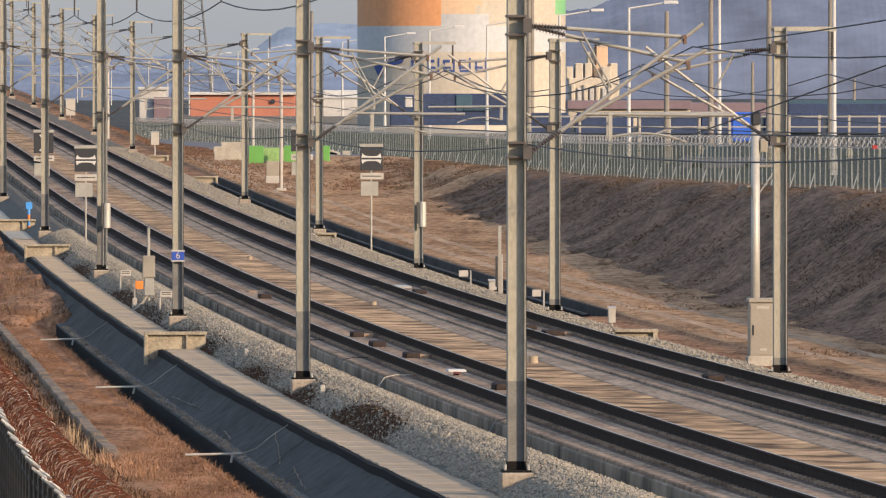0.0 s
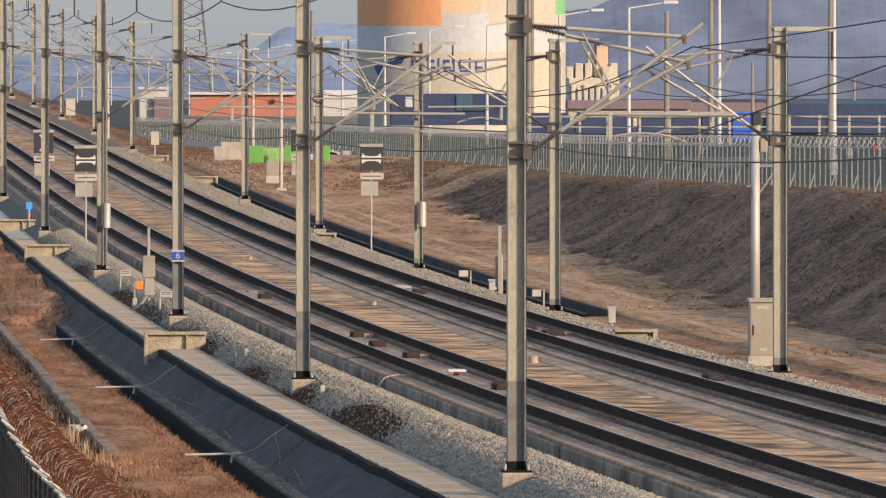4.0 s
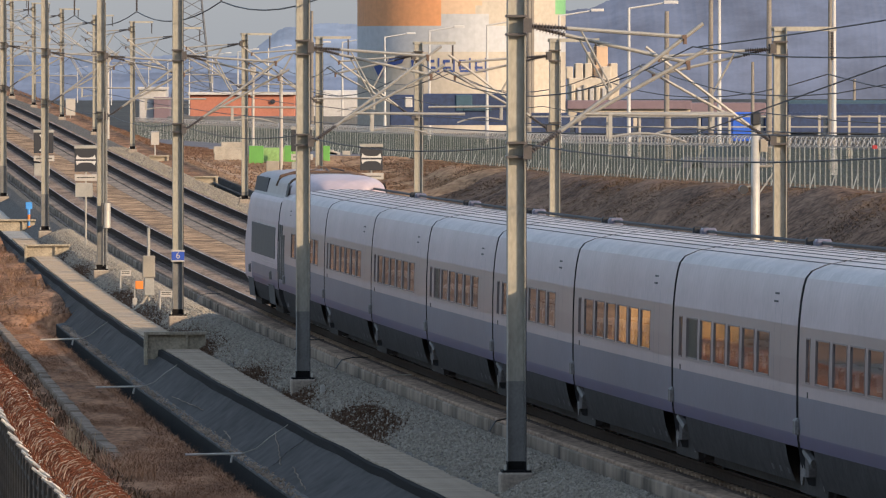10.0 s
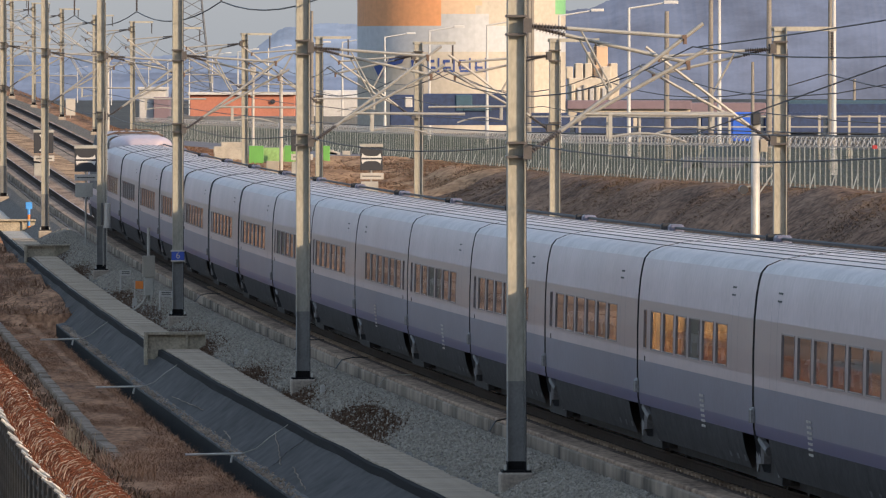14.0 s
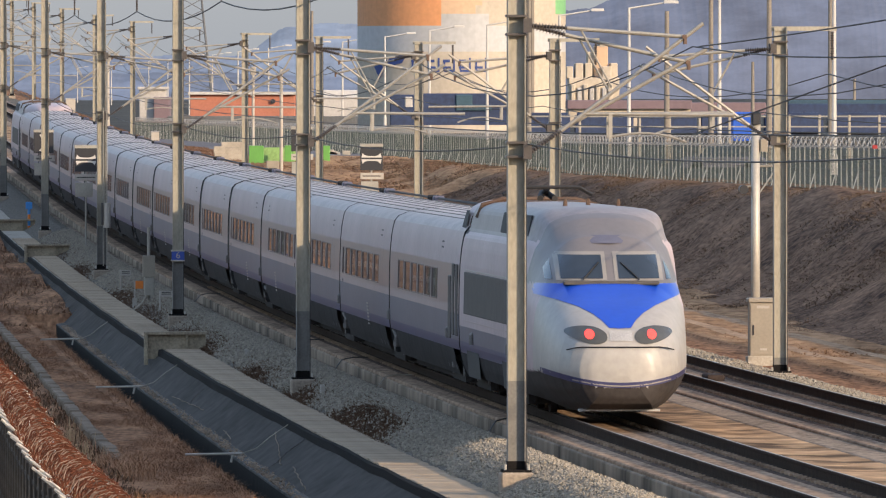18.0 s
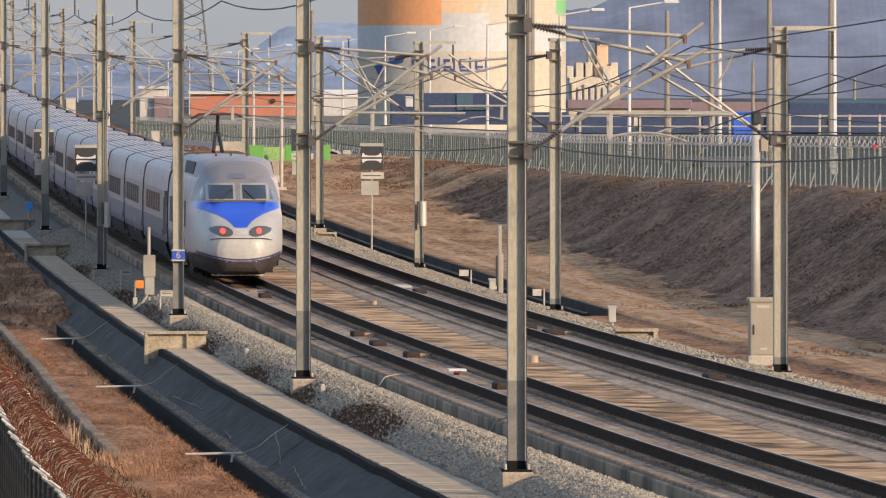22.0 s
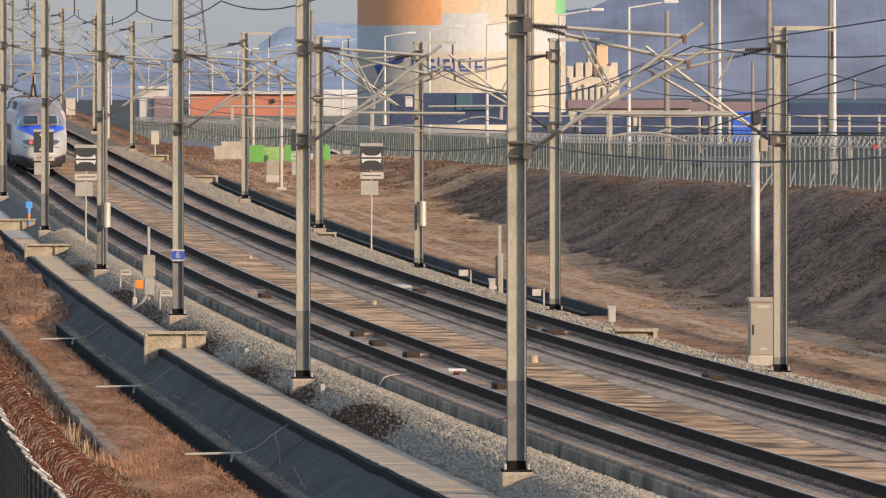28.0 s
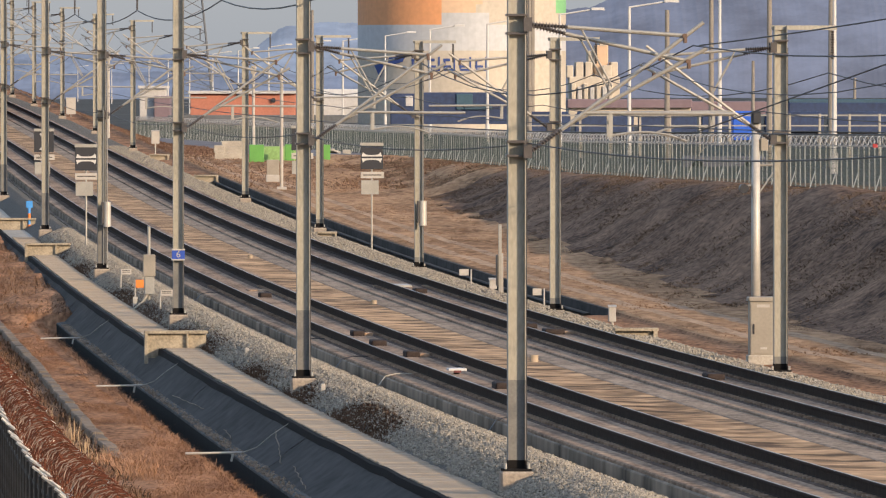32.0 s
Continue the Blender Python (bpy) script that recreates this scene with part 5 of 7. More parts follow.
# cream plant beside the silo
building("concrete_plant", [(1006, 1096, 138, 200, 0, None), (1018, 1032, 112, 140, 1, None), (1035, 1048, 112, 140, 1, None), (1040, 1060, 92, 140, 2, None), (1052, 1076, 82, 140, 1.5, M_silo_sand), (1060, 1072, 76, 84, 1.5, None), (1080, 1093, 112, 140, 1, None), (1066, 1082, 118, 140, 0.5, None), (1002, 1014, 118, 140, 1, None)] + [(1010 + 11 * i, 1018 + 11 * i, 150 + (i % 2) * 6, 188, -0.4, M_plaster if i % 2 else None, "bin") for i in range(7)], 1150.0, 12.0, M_cream, "cream-coloured concrete plant with clustered bins and a tower")
# low orange-red hall and its neighbours
e, o = building("warehouse", [(336, 522, 168, 240, 0, M_brick, "wall"), (332, 526, 163, 168, -0.6, M_plaster, "roof_edge")], 1250.0, 20.0, M_brick, "long low orange-red warehouse with a pale roof edge")
for px in (483,):
    a = far(px, 180, 1250.0)
    part("vent", Geo().tube((a.x - o.x, -0.3, a.z), (a.x - o.x, 0.1, a.z), 0.28, 10), M_signk, e, "dark round vent")
building("house", [(246, 292, 158, 215, 0, None, "wall"), (243, 296, 154, 159, -0.4, M_plaster, "roof_edge"), (272, 300, 172, 218, -1.0, M_purple, "annex")], 1350.0, 10.0, M_plaster, "small pale house with a flat roof")
building("shed", [(1005, 1222, 192, 225, 0, M_cream, "wall"), (1003, 1224, 178, 193, -0.5, None, "roof")], 1000.0, 12.0, M_purple, "long low shed with a mauve roof")
building("shed", [(1222, 1356, 182, 204, 0, None, "roof")], 1040.0, 12.0, M_purple, "low shed with a mauve roof")
building("parked_truck", [(690, 735, 168, 222, 0, M_navyb, "cab"), (716, 730, 172, 190, -0.1, M_plaster, "mirror"), (735, 900, 166, 222, 0, M_navyb, "load"), (806, 836, 168, 196, -0.15, M_teal, "side_panel"), (820, 870, 186, 196, -0.25, M_teal, "side_panel")], 900.0, 5.0, M_navyb, "dark blue truck with a covered load", "truck")
building("blue_container", [(1296, 1342, 202, 250, 0, None, "body"), (1294, 1344, 199, 203, -0.1, M_bright, "rim")], 800.0, 4.0, M_bright, "bright blue covered container", "container")
for i in range(6):
    x0 = 905 + i * 112
    building("goods_wagon", [(x0, x0 + 104, 204, 236, 0, None, "body"), (x0 + 4, x0 + 100, 200, 205, -0.1, M_navyb, "rim"), (x0 + 8, x0 + 96, 236, 246, 0.3, M_signk, "underframe")], 860.0, 3.0, M_navyb, "dark navy open goods wagon", "wagon")
building("coal_heap_cover", [(1395, 1570, 184, 206, 0, M_navyb, "cover"), (1395, 1600, 178, 188, 1, M_teal, "cover_top")], 900.0, 6.0, M_navyb, "dark blue tarpaulin over a long heap", "tarpaulin")
building("far_shed", [(525, 690, 172, 210, 0, None, "wall"), (560, 690, 160, 173, 2, M_silo_grey, "roof")], 1300.0, 10.0, M_plaster, "grey low shed behind the lamp posts")
M_wallg = mat("dark_grey_wall", (0.13, 0.135, 0.14), 0.9, var=0.2, scale=0.3, fine=3, bump=0)
building("yard_wall", [(296, 905, 206, 262, 0, None, "wall")], 1180.0, 0.6, M_wallg, "long grey wall along the yard", "wall")


# railing in front of the wagons
def railing():
    Y = 640.0
    e = thing("yard_railing", Matrix(), "pale steel railing with stout posts in front of the yard", "railing")
    a, b = far(905, 207, Y), far(1600, 207, Y)
    part("top_rail", Geo().bevel_box(a.x, b.x, Y, Y + 0.12, a.z - 0.03, a.z + 0.06, 0.02), M_tube, e)
    part("lower_rail", Geo().bevel_box(a.x, b.x, Y, Y + 0.08, a.z - 0.62, a.z - 0.54, 0.02), M_tube, e)
    for px in list(range(920, 1600, 53)):
        q = far(px, 207, Y)
        part("post", Geo().bevel_box(q.x - 0.07, q.x + 0.07, Y - 0.03, Y + 0.15, crest(Y) - 0.1, q.z + 0.1, 0.02), M_conc, e)


railing()


# street lamps
def street_lamp():
    e = thing("street_lamp", Matrix(), "white steel street lamp with a raised side arm", "street lamp", "street lamps beyond the fence")
    part("pole", Geo().tube((0, 0, -0.6), (0, 0, 9.0), 0.13, 10, 0.08), M_lampw, e)
    part("arm", Geo().tube((-0.03, 0, 8.98), (2.1, 0, 9.32), 0.055, 8), M_lampw, e)
    part("lamp_head", Geo().bevel_box(2.05, 2.95, -0.16, 0.16, 9.28, 9.46, 0.05), M_lampw, e, "flat white lamp head")
    part("collar", Geo().tube((0, 0, 0.3), (0, 0, 1.3), 0.16, 10), M_lampw, e)
    return e


lamp0 = street_lamp()
lamp0.matrix_world = Matrix.Translation((far(1113, 0, 665).x, 665, 1.3))
for px, py in ((1273, -4), (1476, -30), (862, 45), (760, 55), (681, 66), (606, 75), (540, 80), (475, 86), (421, 92), (376, 98), (335, 101), (297, 106), (263, 109), (197, 117), (137, 121), (92, 131), (990, 28)):
    y = 89800.0 / (150 - py)
    copy_thing(lamp0, Matrix.Translation((far(px, 0, y).x, y, 1.3)))
for px, top, y in ((1180, 20, 600.0), (1258, -20, 610.0), (1361, -30, 560.0), (1470, -30, 545.0), (936, -20, 700.0), (1332, 110, 900.0), (552, 20, 1000.0), (1390, 130, 1000.0), (1512, 140, 1000.0)):
    p = far(px, top, y)
    h = p.z - 1.0
    e = thing("utility_pole", Matrix.Translation((p.x, y, 0.8)), "grey-brown utility pole beyond the fence", "pole", "utility poles")
    part("shaft", Geo().tube((0, 0, -0.3), (0, 0, h + 0.2), 0.17, 10, 0.12), M_pole, e)


# the tower's grey has the distance haze mixed into it
M_lattice = mat("hazy_grey_steel", (0.13, 0.135, 0.145), 0.8, var=0.1, scale=1, fine=10, bump=0)


# lattice tower
def lattice(px, y, top, w0, w1):
    p = far(px, top, y)
    h = p.z
    e = thing("lattice_tower", Matrix.Translation((p.x, y, 0)), "grey steel lattice power tower far away", "power tower")
    for sx, sy in ((-1, -1), (1, -1), (1, 1), (-1, 1)):
        part("leg", Geo().tube((sx * w0, sy * w0, 0), (sx * w1, sy * w1, h), 0.13, 5), M_lattice, e)
    g = Geo()
    n = 14
    for i in range(n):
        z0, z1 = h * i / n, h * (i + 1) / n
        a, b = w0 + (w1 - w0) * i / n, w0 + (w1 - w0) * (i + 1) / n
        g.tube((-a, -a, z0), (b, -b, z1), 0.08, 4)
        g.tube((a, -a, z0), (-b, -b, z1), 0.08, 4)
    part("bracing", g, M_lattice, e)


lattice(340, 1700.0, -60, 3.4, 0.9)

# green boxes and junk beside the fence
for y, o, w in ((645.0, 14.05, 0.85), (646.0, 15.95, 0.4), (645.0, 18.1, 0.45)):
    e = thing("green_bin", Matrix.Translation(on_ground(y, o)), "bright green steel container on the dry grass", "container", "green containers")
    part("body", Geo().bevel_box(-w / 2, w / 2, -0.5, 0.5, -0.1, 1.0, 0.03), M_green, e)
M_mesh = mat("green_mesh_panel", (0.22, 0.36, 0.12), 0.7, var=0.25, scale=1.2, fine=10, bump=0.1)
e = thing("green_panel_stack", Matrix.Translation(on_ground(648.0, 15.6)), "low dull green mesh panels between the containers", "panel")
part("panel", Geo().bevel_box(-1.2, 1.1, -0.05, 0.05, -0.1, 0.85, 0.02), M_mesh, e)
part("frame", Geo().bevel_box(0.6, 0.75, -0.1, 0.1, -0.1, 1.0, 0.02), M_green, e)
e = thing("block_pile", Matrix.Translation(on_ground(656.0, 13.0)), "pile of pale concrete blocks on the ground", "block pile")
for x0, x1, z0, z1 in ((-0.9, 0.9, 0.0, 0.35), (-0.7, 0.8, 0.36, 0.7), (-0.5, 0.85, 0.71, 1.05), (-0.95, -0.3, 0.36, 0.8)):
    part("block", Geo().bevel_box(x0, x1, -0.4 + x0 * 0.1, 0.4, z0, z1, 0.03), M_conc, e)
e = thing("rubble_heap", Matrix.Translation(on_ground(690.0, 20.6)), "low heap of pale rubble and scrap by the fence", "rubble")
for i in range(9):
    a = random.uniform(-1.2, 1.2)
    part("piece", Geo().bevel_box(a - 0.25, a + 0.25, -0.3, 0.3, 0.0, random.uniform(0.12, 0.4), 0.04), random.choice((M_white, M_conc, M_red)), e)
p = far(1548, 261, 345.0)
e = thing("red_rag", Matrix.Translation(p), "small red rag caught on the fence wire", "rag")
part("cloth", Geo().bevel_box(-0.08, 0.08, -0.03, 0.03, -0.05, 0.07, 0.02), M_red, e)

# parked car behind the fence
def parked_car(px, py, y):
    p = far(px, py, y)
    e = thing("parked_car", Matrix.Translation((p.x, y, p.z)), "blue-grey car parked behind the fence", "car")
    g = Geo().bevel_box(-2.1, 2.1, -0.85, 0.85, 0.3, 0.85, 0.12)
    part("body", g, M_lower, e)
    cab = Geo().add([(-1.3, -0.78, 0.85), (1.1, -0.78, 0.85), (1.1, 0.78, 0.85), (-1.3, 0.78, 0.85), (-0.8, -0.62, 1.4), (0.6, -0.62, 1.4), (0.6, 0.62, 1.4), (-0.8, 0.62, 1.4)], [(0, 1, 5, 4), (1, 2, 6, 5), (2, 3, 7, 6), (3, 0, 4, 7), (4, 5, 6, 7)])
    part("cabin", cab, M_tglass, e, "dark cabin glass")
    for x in (-1.3, 1.3):
        for yy in (-0.8, 0.8):
            w = part("wheel", Geo().tube((x, yy - 0.1, 0.32), (x, yy + 0.1, 0.32), 0.32, 14), M_black, e)
    for x in (-2.08, 2.08):
        part("lamp", Geo().bevel_box(x - 0.05, x + 0.05, -0.7, -0.4, 0.55, 0.7, 0.01), M_white, e)


parked_car(1280, 308, 560.0)


# ---- far hills; the haze over the plain is put into their glowing colour ----
def hill(name, y, pts, col, glow_col, strength, label):
    """A far ridge, its haze painted as self-lit colour: pts are (bearing, height) pairs of its skyline."""
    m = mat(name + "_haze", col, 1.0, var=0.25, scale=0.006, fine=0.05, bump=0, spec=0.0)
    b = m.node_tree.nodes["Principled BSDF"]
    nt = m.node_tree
    # blotchy haze tone, emitted by the surface itself
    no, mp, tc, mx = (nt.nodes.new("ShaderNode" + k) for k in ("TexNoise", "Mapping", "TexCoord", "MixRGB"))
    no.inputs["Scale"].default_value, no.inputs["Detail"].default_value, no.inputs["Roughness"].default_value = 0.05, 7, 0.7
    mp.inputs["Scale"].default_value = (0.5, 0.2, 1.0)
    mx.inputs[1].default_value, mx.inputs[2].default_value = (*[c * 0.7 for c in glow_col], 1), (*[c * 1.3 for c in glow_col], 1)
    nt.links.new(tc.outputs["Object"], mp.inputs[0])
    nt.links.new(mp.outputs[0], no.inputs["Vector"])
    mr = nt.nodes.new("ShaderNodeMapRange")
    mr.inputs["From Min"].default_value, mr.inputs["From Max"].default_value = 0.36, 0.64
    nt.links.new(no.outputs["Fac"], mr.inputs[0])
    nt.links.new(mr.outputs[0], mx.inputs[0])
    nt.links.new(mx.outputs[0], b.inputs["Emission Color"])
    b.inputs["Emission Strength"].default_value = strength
    vs, fs = [], []
    xs = np.arange(pts[0][0], pts[-1][0] + 1, 3)
    for i, px in enumerate(xs):
        py = float(np.interp(px, [p[0] for p in pts], [p[1] for p in pts]))
        py += 3.0 * noise.noise(Vector((px * 0.03, y, 0))) + 2.0 * noise.noise(Vector((px * 0.12, y, 5))) + 2.2 * noise.noise(Vector((px * 0.45, y, 9)))
        a, c = far(px, py, y), far(px, 260, y)
        vs += [(a.x, y + 200, a.z), (a.x, y + 60, (a.z + c.z) * 0.5 + a.z * 0.1), (c.x, y, c.z)]
    for i in range(len(xs) - 1):
        for k in (0, 1):
            fs.append((3 * i + k + 1, 3 * i + k + 4, 3 * i + k + 3, 3 * i + k))
    ob = new("backdrop", mesh("backdrop", vs, fs, m, True))
    return tagged(ob, label, "hills", "", "structure")


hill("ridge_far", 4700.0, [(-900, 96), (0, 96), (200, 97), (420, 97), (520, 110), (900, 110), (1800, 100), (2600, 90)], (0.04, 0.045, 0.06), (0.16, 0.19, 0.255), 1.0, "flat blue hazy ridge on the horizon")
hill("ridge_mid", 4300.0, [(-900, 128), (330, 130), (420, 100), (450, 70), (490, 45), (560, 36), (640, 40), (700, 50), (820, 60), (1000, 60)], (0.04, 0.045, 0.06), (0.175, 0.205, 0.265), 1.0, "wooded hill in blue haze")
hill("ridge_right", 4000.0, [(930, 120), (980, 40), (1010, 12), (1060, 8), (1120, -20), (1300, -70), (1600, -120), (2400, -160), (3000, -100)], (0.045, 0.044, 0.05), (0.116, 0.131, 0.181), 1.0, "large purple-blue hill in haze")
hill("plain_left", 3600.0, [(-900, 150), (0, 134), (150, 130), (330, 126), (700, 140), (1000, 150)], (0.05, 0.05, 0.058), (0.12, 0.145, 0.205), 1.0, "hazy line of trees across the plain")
# ---- the train ----
def loft(secs, material, name, parent, label="", smooth=True):
    """secs: lists of equal length, one for each step along y."""
    n = len(secs[0])
    vs = [p for s in secs for p in s]
    fs = [(i * n + j, (i + 1) * n + j, (i + 1) * n + j + 1, i * n + j + 1) for i in range(len(secs) - 1) for j in range(n - 1)]
    return part(name, Geo().add(vs, fs), material, parent, label, smooth=smooth)


# half profile of a trailer, from the skirt's foot to the roof's middle: (half width, height)
PROF = [(1.28, 0.3), (1.39, 0.6), (1.44, 0.92), (1.452, 1.3), (1.452, 1.6), (1.448, 2.05), (1.43, 2.5), (1.4, 2.8), (1.365, 3.0), (1.33, 3.12), (1.25, 3.22), (1.06, 3.3), (0.7, 3.37), (0.35, 3.405), (0.0, 3.415)]


def prof_x(z):
    return float(np.interp(z, [p[1] for p in PROF], [p[0] for p in PROF]))


def strip(e, name, z0, z1, y0, y1, material, label="", n=4, out=0.0):
    """A band of the body side between two heights, on both sides."""
    for sg in (-1, 1):
        zs = [z0 + (z1 - z0) * i / n for i in range(n + 1)]
        secs = [[(sg * (prof_x(z) + out), y, z) for z in (zs if sg < 0 else zs[::-1])] for y in (y0, y1)]
        loft(secs[::-1], material, name, e, label)


def side_pose(sg, y, z, out=0.0):
    """A pose on the body side whose local z points outwards and local y upwards."""
    x = prof_x(z) + out
    lean = math.atan2(prof_x(z - 0.3) - prof_x(z + 0.3), 0.6)
    n = Vector((sg * math.cos(lean), 0, math.sin(lean)))
    along = Vector((0, sg, 0))
    up = n.cross(along)
    m = Matrix((along, up, n)).transposed().to_4x4()
    m.translation = (sg * x, y, z)
    return m


WZ0, WZ1 = 1.71, 2.33          # foot and head of the windows


def window_band(e, y0, y1, wins):
    """The grey band with real openings; wins: (start, end) along y."""
    zs = [1.67, WZ0, (WZ0 + WZ1) / 2, WZ1, 2.47]
    cuts = sorted([y0, y1] + [v for w in wins for v in w])
    for sg in (-1, 1):
        g = Geo()
        for a, b in zip(cuts[:-1], cuts[1:]):
            hole = any(abs(a - w[0]) < 1e-6 for w in wins)
            for k in range(4):
                if hole and k in (1, 2):
                    continue
                q = [(sg * prof_x(zs[k]), a, zs[k]), (sg * prof_x(zs[k]), b, zs[k]), (sg * prof_x(zs[k + 1]), b, zs[k + 1]), (sg * prof_x(zs[k + 1]), a, zs[k + 1])]
                g.add(q, [(0, 1, 2, 3) if sg > 0 else (3, 2, 1, 0)])
        part("window_band", g, M_band, e, "warm grey window band")
        for a, b in wins:
            w = b - a
            key = round(w, 3)
            if key not in PANES:
                f = Geo()
                h = (WZ1 - WZ0) / 2
                t = 0.02
                for x0, x1, z0, z1 in ((-w / 2, w / 2, -h, -h + t), (-w / 2, w / 2, h - t, h), (-w / 2, -w / 2 + t, -h + t, h - t), (w / 2 - t, w / 2, -h + t, h - t)):
                    f.box(x0, x1, z0, z1, -0.03, 0.006)
                PANES[key] = (Geo().add([(-w / 2 + t, -h + t, -0.012), (w / 2 - t, -h + t, -0.012), (w / 2 - t, h - t, -0.012), (-w / 2 + t, h - t, -0.012)], [(0, 1, 2, 3)]).data("pane", M_tint), f.data("window_frame", M_wframe))
            m = side_pose(sg, (a + b) / 2, (WZ0 + WZ1) / 2)
            fr = part("window", PANES[key][1], None, e, "", m)
            part("pane", PANES[key][0], None, fr)
            if random.random() < 0.16:
                x = random.choice((0.5, 0.5, 0.3)) * w
                part("blind", Geo().box(-w / 2 + 0.03, -w / 2 + 0.03 + x * 1.8, -0.3, 0.3, -0.08, -0.075), M_blind, fr, "beige window blind")


PANES = {}
M_wframe = mat("window_divider", (0.2, 0.16, 0.15), 0.5, var=0.1, scale=2, fine=10, bump=0)
M_blind = bpy.data.materials.new("translucent_blind")
M_blind.use_nodes = True
_bt = M_blind.node_tree.nodes.new("ShaderNodeBsdfTranslucent")
_bt.inputs[0].default_value = (0.92, 0.8, 0.62, 1)
_bd = M_blind.node_tree.nodes.new("ShaderNodeMixShader")
_bd.inputs[0].default_value = 0.75
M_blind.node_tree.nodes["Principled BSDF"].inputs["Base Color"].default_value = (0.6, 0.48, 0.34, 1)
M_blind.node_tree.links.new(M_blind.node_tree.nodes["Principled BSDF"].outputs[0], _bd.inputs[1])
M_blind.node_tree.links.new(_bt.outputs[0], _bd.inputs[2])
M_blind.node_tree.links.new(_bd.outputs[0], M_blind.node_tree.nodes["Material Output"].inputs[0])
M_tint = bpy.data.materials.new("tinted_glass")
M_tint.use_nodes = True
_nt = M_tint.node_tree
_tr = _nt.nodes.new("ShaderNodeBsdfTransparent")
_tr.inputs[0].default_value = (0.56, 0.59, 0.62, 1)
_gl = _nt.nodes.new("ShaderNodeBsdfGlossy")
_gl.inputs["Color"].default_value, _gl.inputs["Roughness"].default_value = (0.95, 0.95, 0.95, 1), 0.03
_lw = _nt.nodes.new("ShaderNodeLayerWeight")
_lw.inputs["Blend"].default_value = 0.5
_pw = _nt.nodes.new("ShaderNodeMath")
_pw.operation, _pw.inputs[1].default_value = "POWER", 5.0
_nt.links.new(_lw.outputs["Facing"], _pw.inputs[0])
_fr = _nt.nodes.new("ShaderNodeMapRange")
_fr.inputs["To Min"].default_value = 0.04
_nt.links.new(_pw.outputs[0], _fr.inputs[0])
_mx = _nt.nodes.new("ShaderNodeMixShader")
_nt.links.new(_fr.outputs[0], _mx.inputs[0])
_nt.links.new(_tr.outputs[0], _mx.inputs[1])
_nt.links.new(_gl.outputs[0], _mx.inputs[2])
_nt.links.new(_mx.outputs[0], _nt.nodes["Material Output"].inputs[0])
M_seat = mat("seat_fabric", (0.12, 0.09, 0.09), 0.9, var=0.2, scale=4, fine=20, bump=0)
M_cover = mat("headrest_cloth", (0.7, 0.7, 0.7), 0.9, var=0.05, scale=4, fine=20, bump=0)
M_panto = mat("pantograph_brown", (0.12, 0.075, 0.05), 0.7, metal=0.3, var=0.2, scale=4, fine=20, bump=0)


def bogie_parts(e, y):
    g = Geo()
    for sg in (-1, 1):
        g.bevel_box(min(sg * 1.02, sg * 1.16), max(sg * 1.02, sg * 1.16), y - 1.85, y + 1.85, 0.2, 0.86, 0.05)
    g.box(-1.22, 1.22, y - 1.82, y + 1.82, 0.16, 0.86)
    part("bogie_frame", g, M_bogie, e, "dark dirty bogie frame")
    for sg in (-1, 1):
        part("damper", Geo().tube((sg * 1.3, y - 0.9, 0.62), (sg * 1.34, y - 0.1, 0.78), 0.07, 8), M_bogieg, e, "grey damper")
        part("spring_housing", Geo().bevel_box(sg * 1.24 - 0.12, sg * 1.24 + 0.12, y - 0.2, y + 0.2, 0.42, 1.02, 0.04), M_bogieg, e, "dusty spring housing")
        part("axle_box", Geo().tube((sg * 1.14, y - 1.5, 0.46), (sg * 1.24, y - 1.5, 0.46), 0.2, 12), M_bogieg, e, "round axle box cover")
        part("axle_box", Geo().tube((sg * 1.14, y + 1.5, 0.46), (sg * 1.24, y + 1.5, 0.46), 0.2, 12), M_bogieg, e, "round axle box cover")
        part("gangway_hinge", Geo().bevel_box(sg * 1.4 - 0.1, sg * 1.4 + 0.1, y - 0.22, y + 0.22, 1.0, 1.22, 0.04), M_bogieg, e, "grey hinge box at the joint")
    for yy in (y - 1.5, y + 1.5):
        w = Geo()
        w.tube((-0.72, yy, 0.46), (0.72, yy, 0.46), 0.09, 8)
        ws = part("axle", w, M_bogie, e)
        for sg in (-1, 1):
            part("wheel", Geo().tube((sg * 0.69, yy, 0.46), (sg * 0.82, yy, 0.46), 0.46, 20), M_bogie, ws, "steel wheel")


def roof_parts(e, y0, y1):
    prof = [(1.33, 3.12), (1.25, 3.22), (1.06, 3.3), (0.7, 3.37), (0.35, 3.405), (0.0, 3.415)]
    pts = [(-a, b) for a, b in prof] + [(a, b) for a, b in prof[-2::-1]]
    loft([[(a, y, b) for a, b in pts] for y in (y1, y0)], M_roof, "roof", e, "grey ribbed roof")
    for a in (-0.98, -0.77, -0.56, -0.35, -0.13, 0.1, 0.32, 0.54):
        z = float(np.interp(abs(a), [p[0] for p in prof[::-1]], [p[1] for p in prof[::-1]]))
        part("roof_seam", Geo().box(a - 0.022, a + 0.022, y0 + 0.005, y1 - 0.005, z - 0.02, z + 0.006), M_louvre, e, "dark seam of the ribbed roof")
    part("roof_cable", Geo().tube((0.78, y0, 3.42), (0.78, y1, 3.42), 0.03, 6), M_gap, e, "black cable along the roof")
    part("cable_joint", Geo().bevel_box(0.66, 0.92, y1 - 0.7, y1 - 0.25, 3.35, 3.48, 0.04), M_lower, e, "pale cable joint cover")
    part("cable_clamp", Geo().bevel_box(0.56, 0.84, y1 - 0.2, y1 - 0.02, 3.34, 3.5, 0.03), M_gap, e)


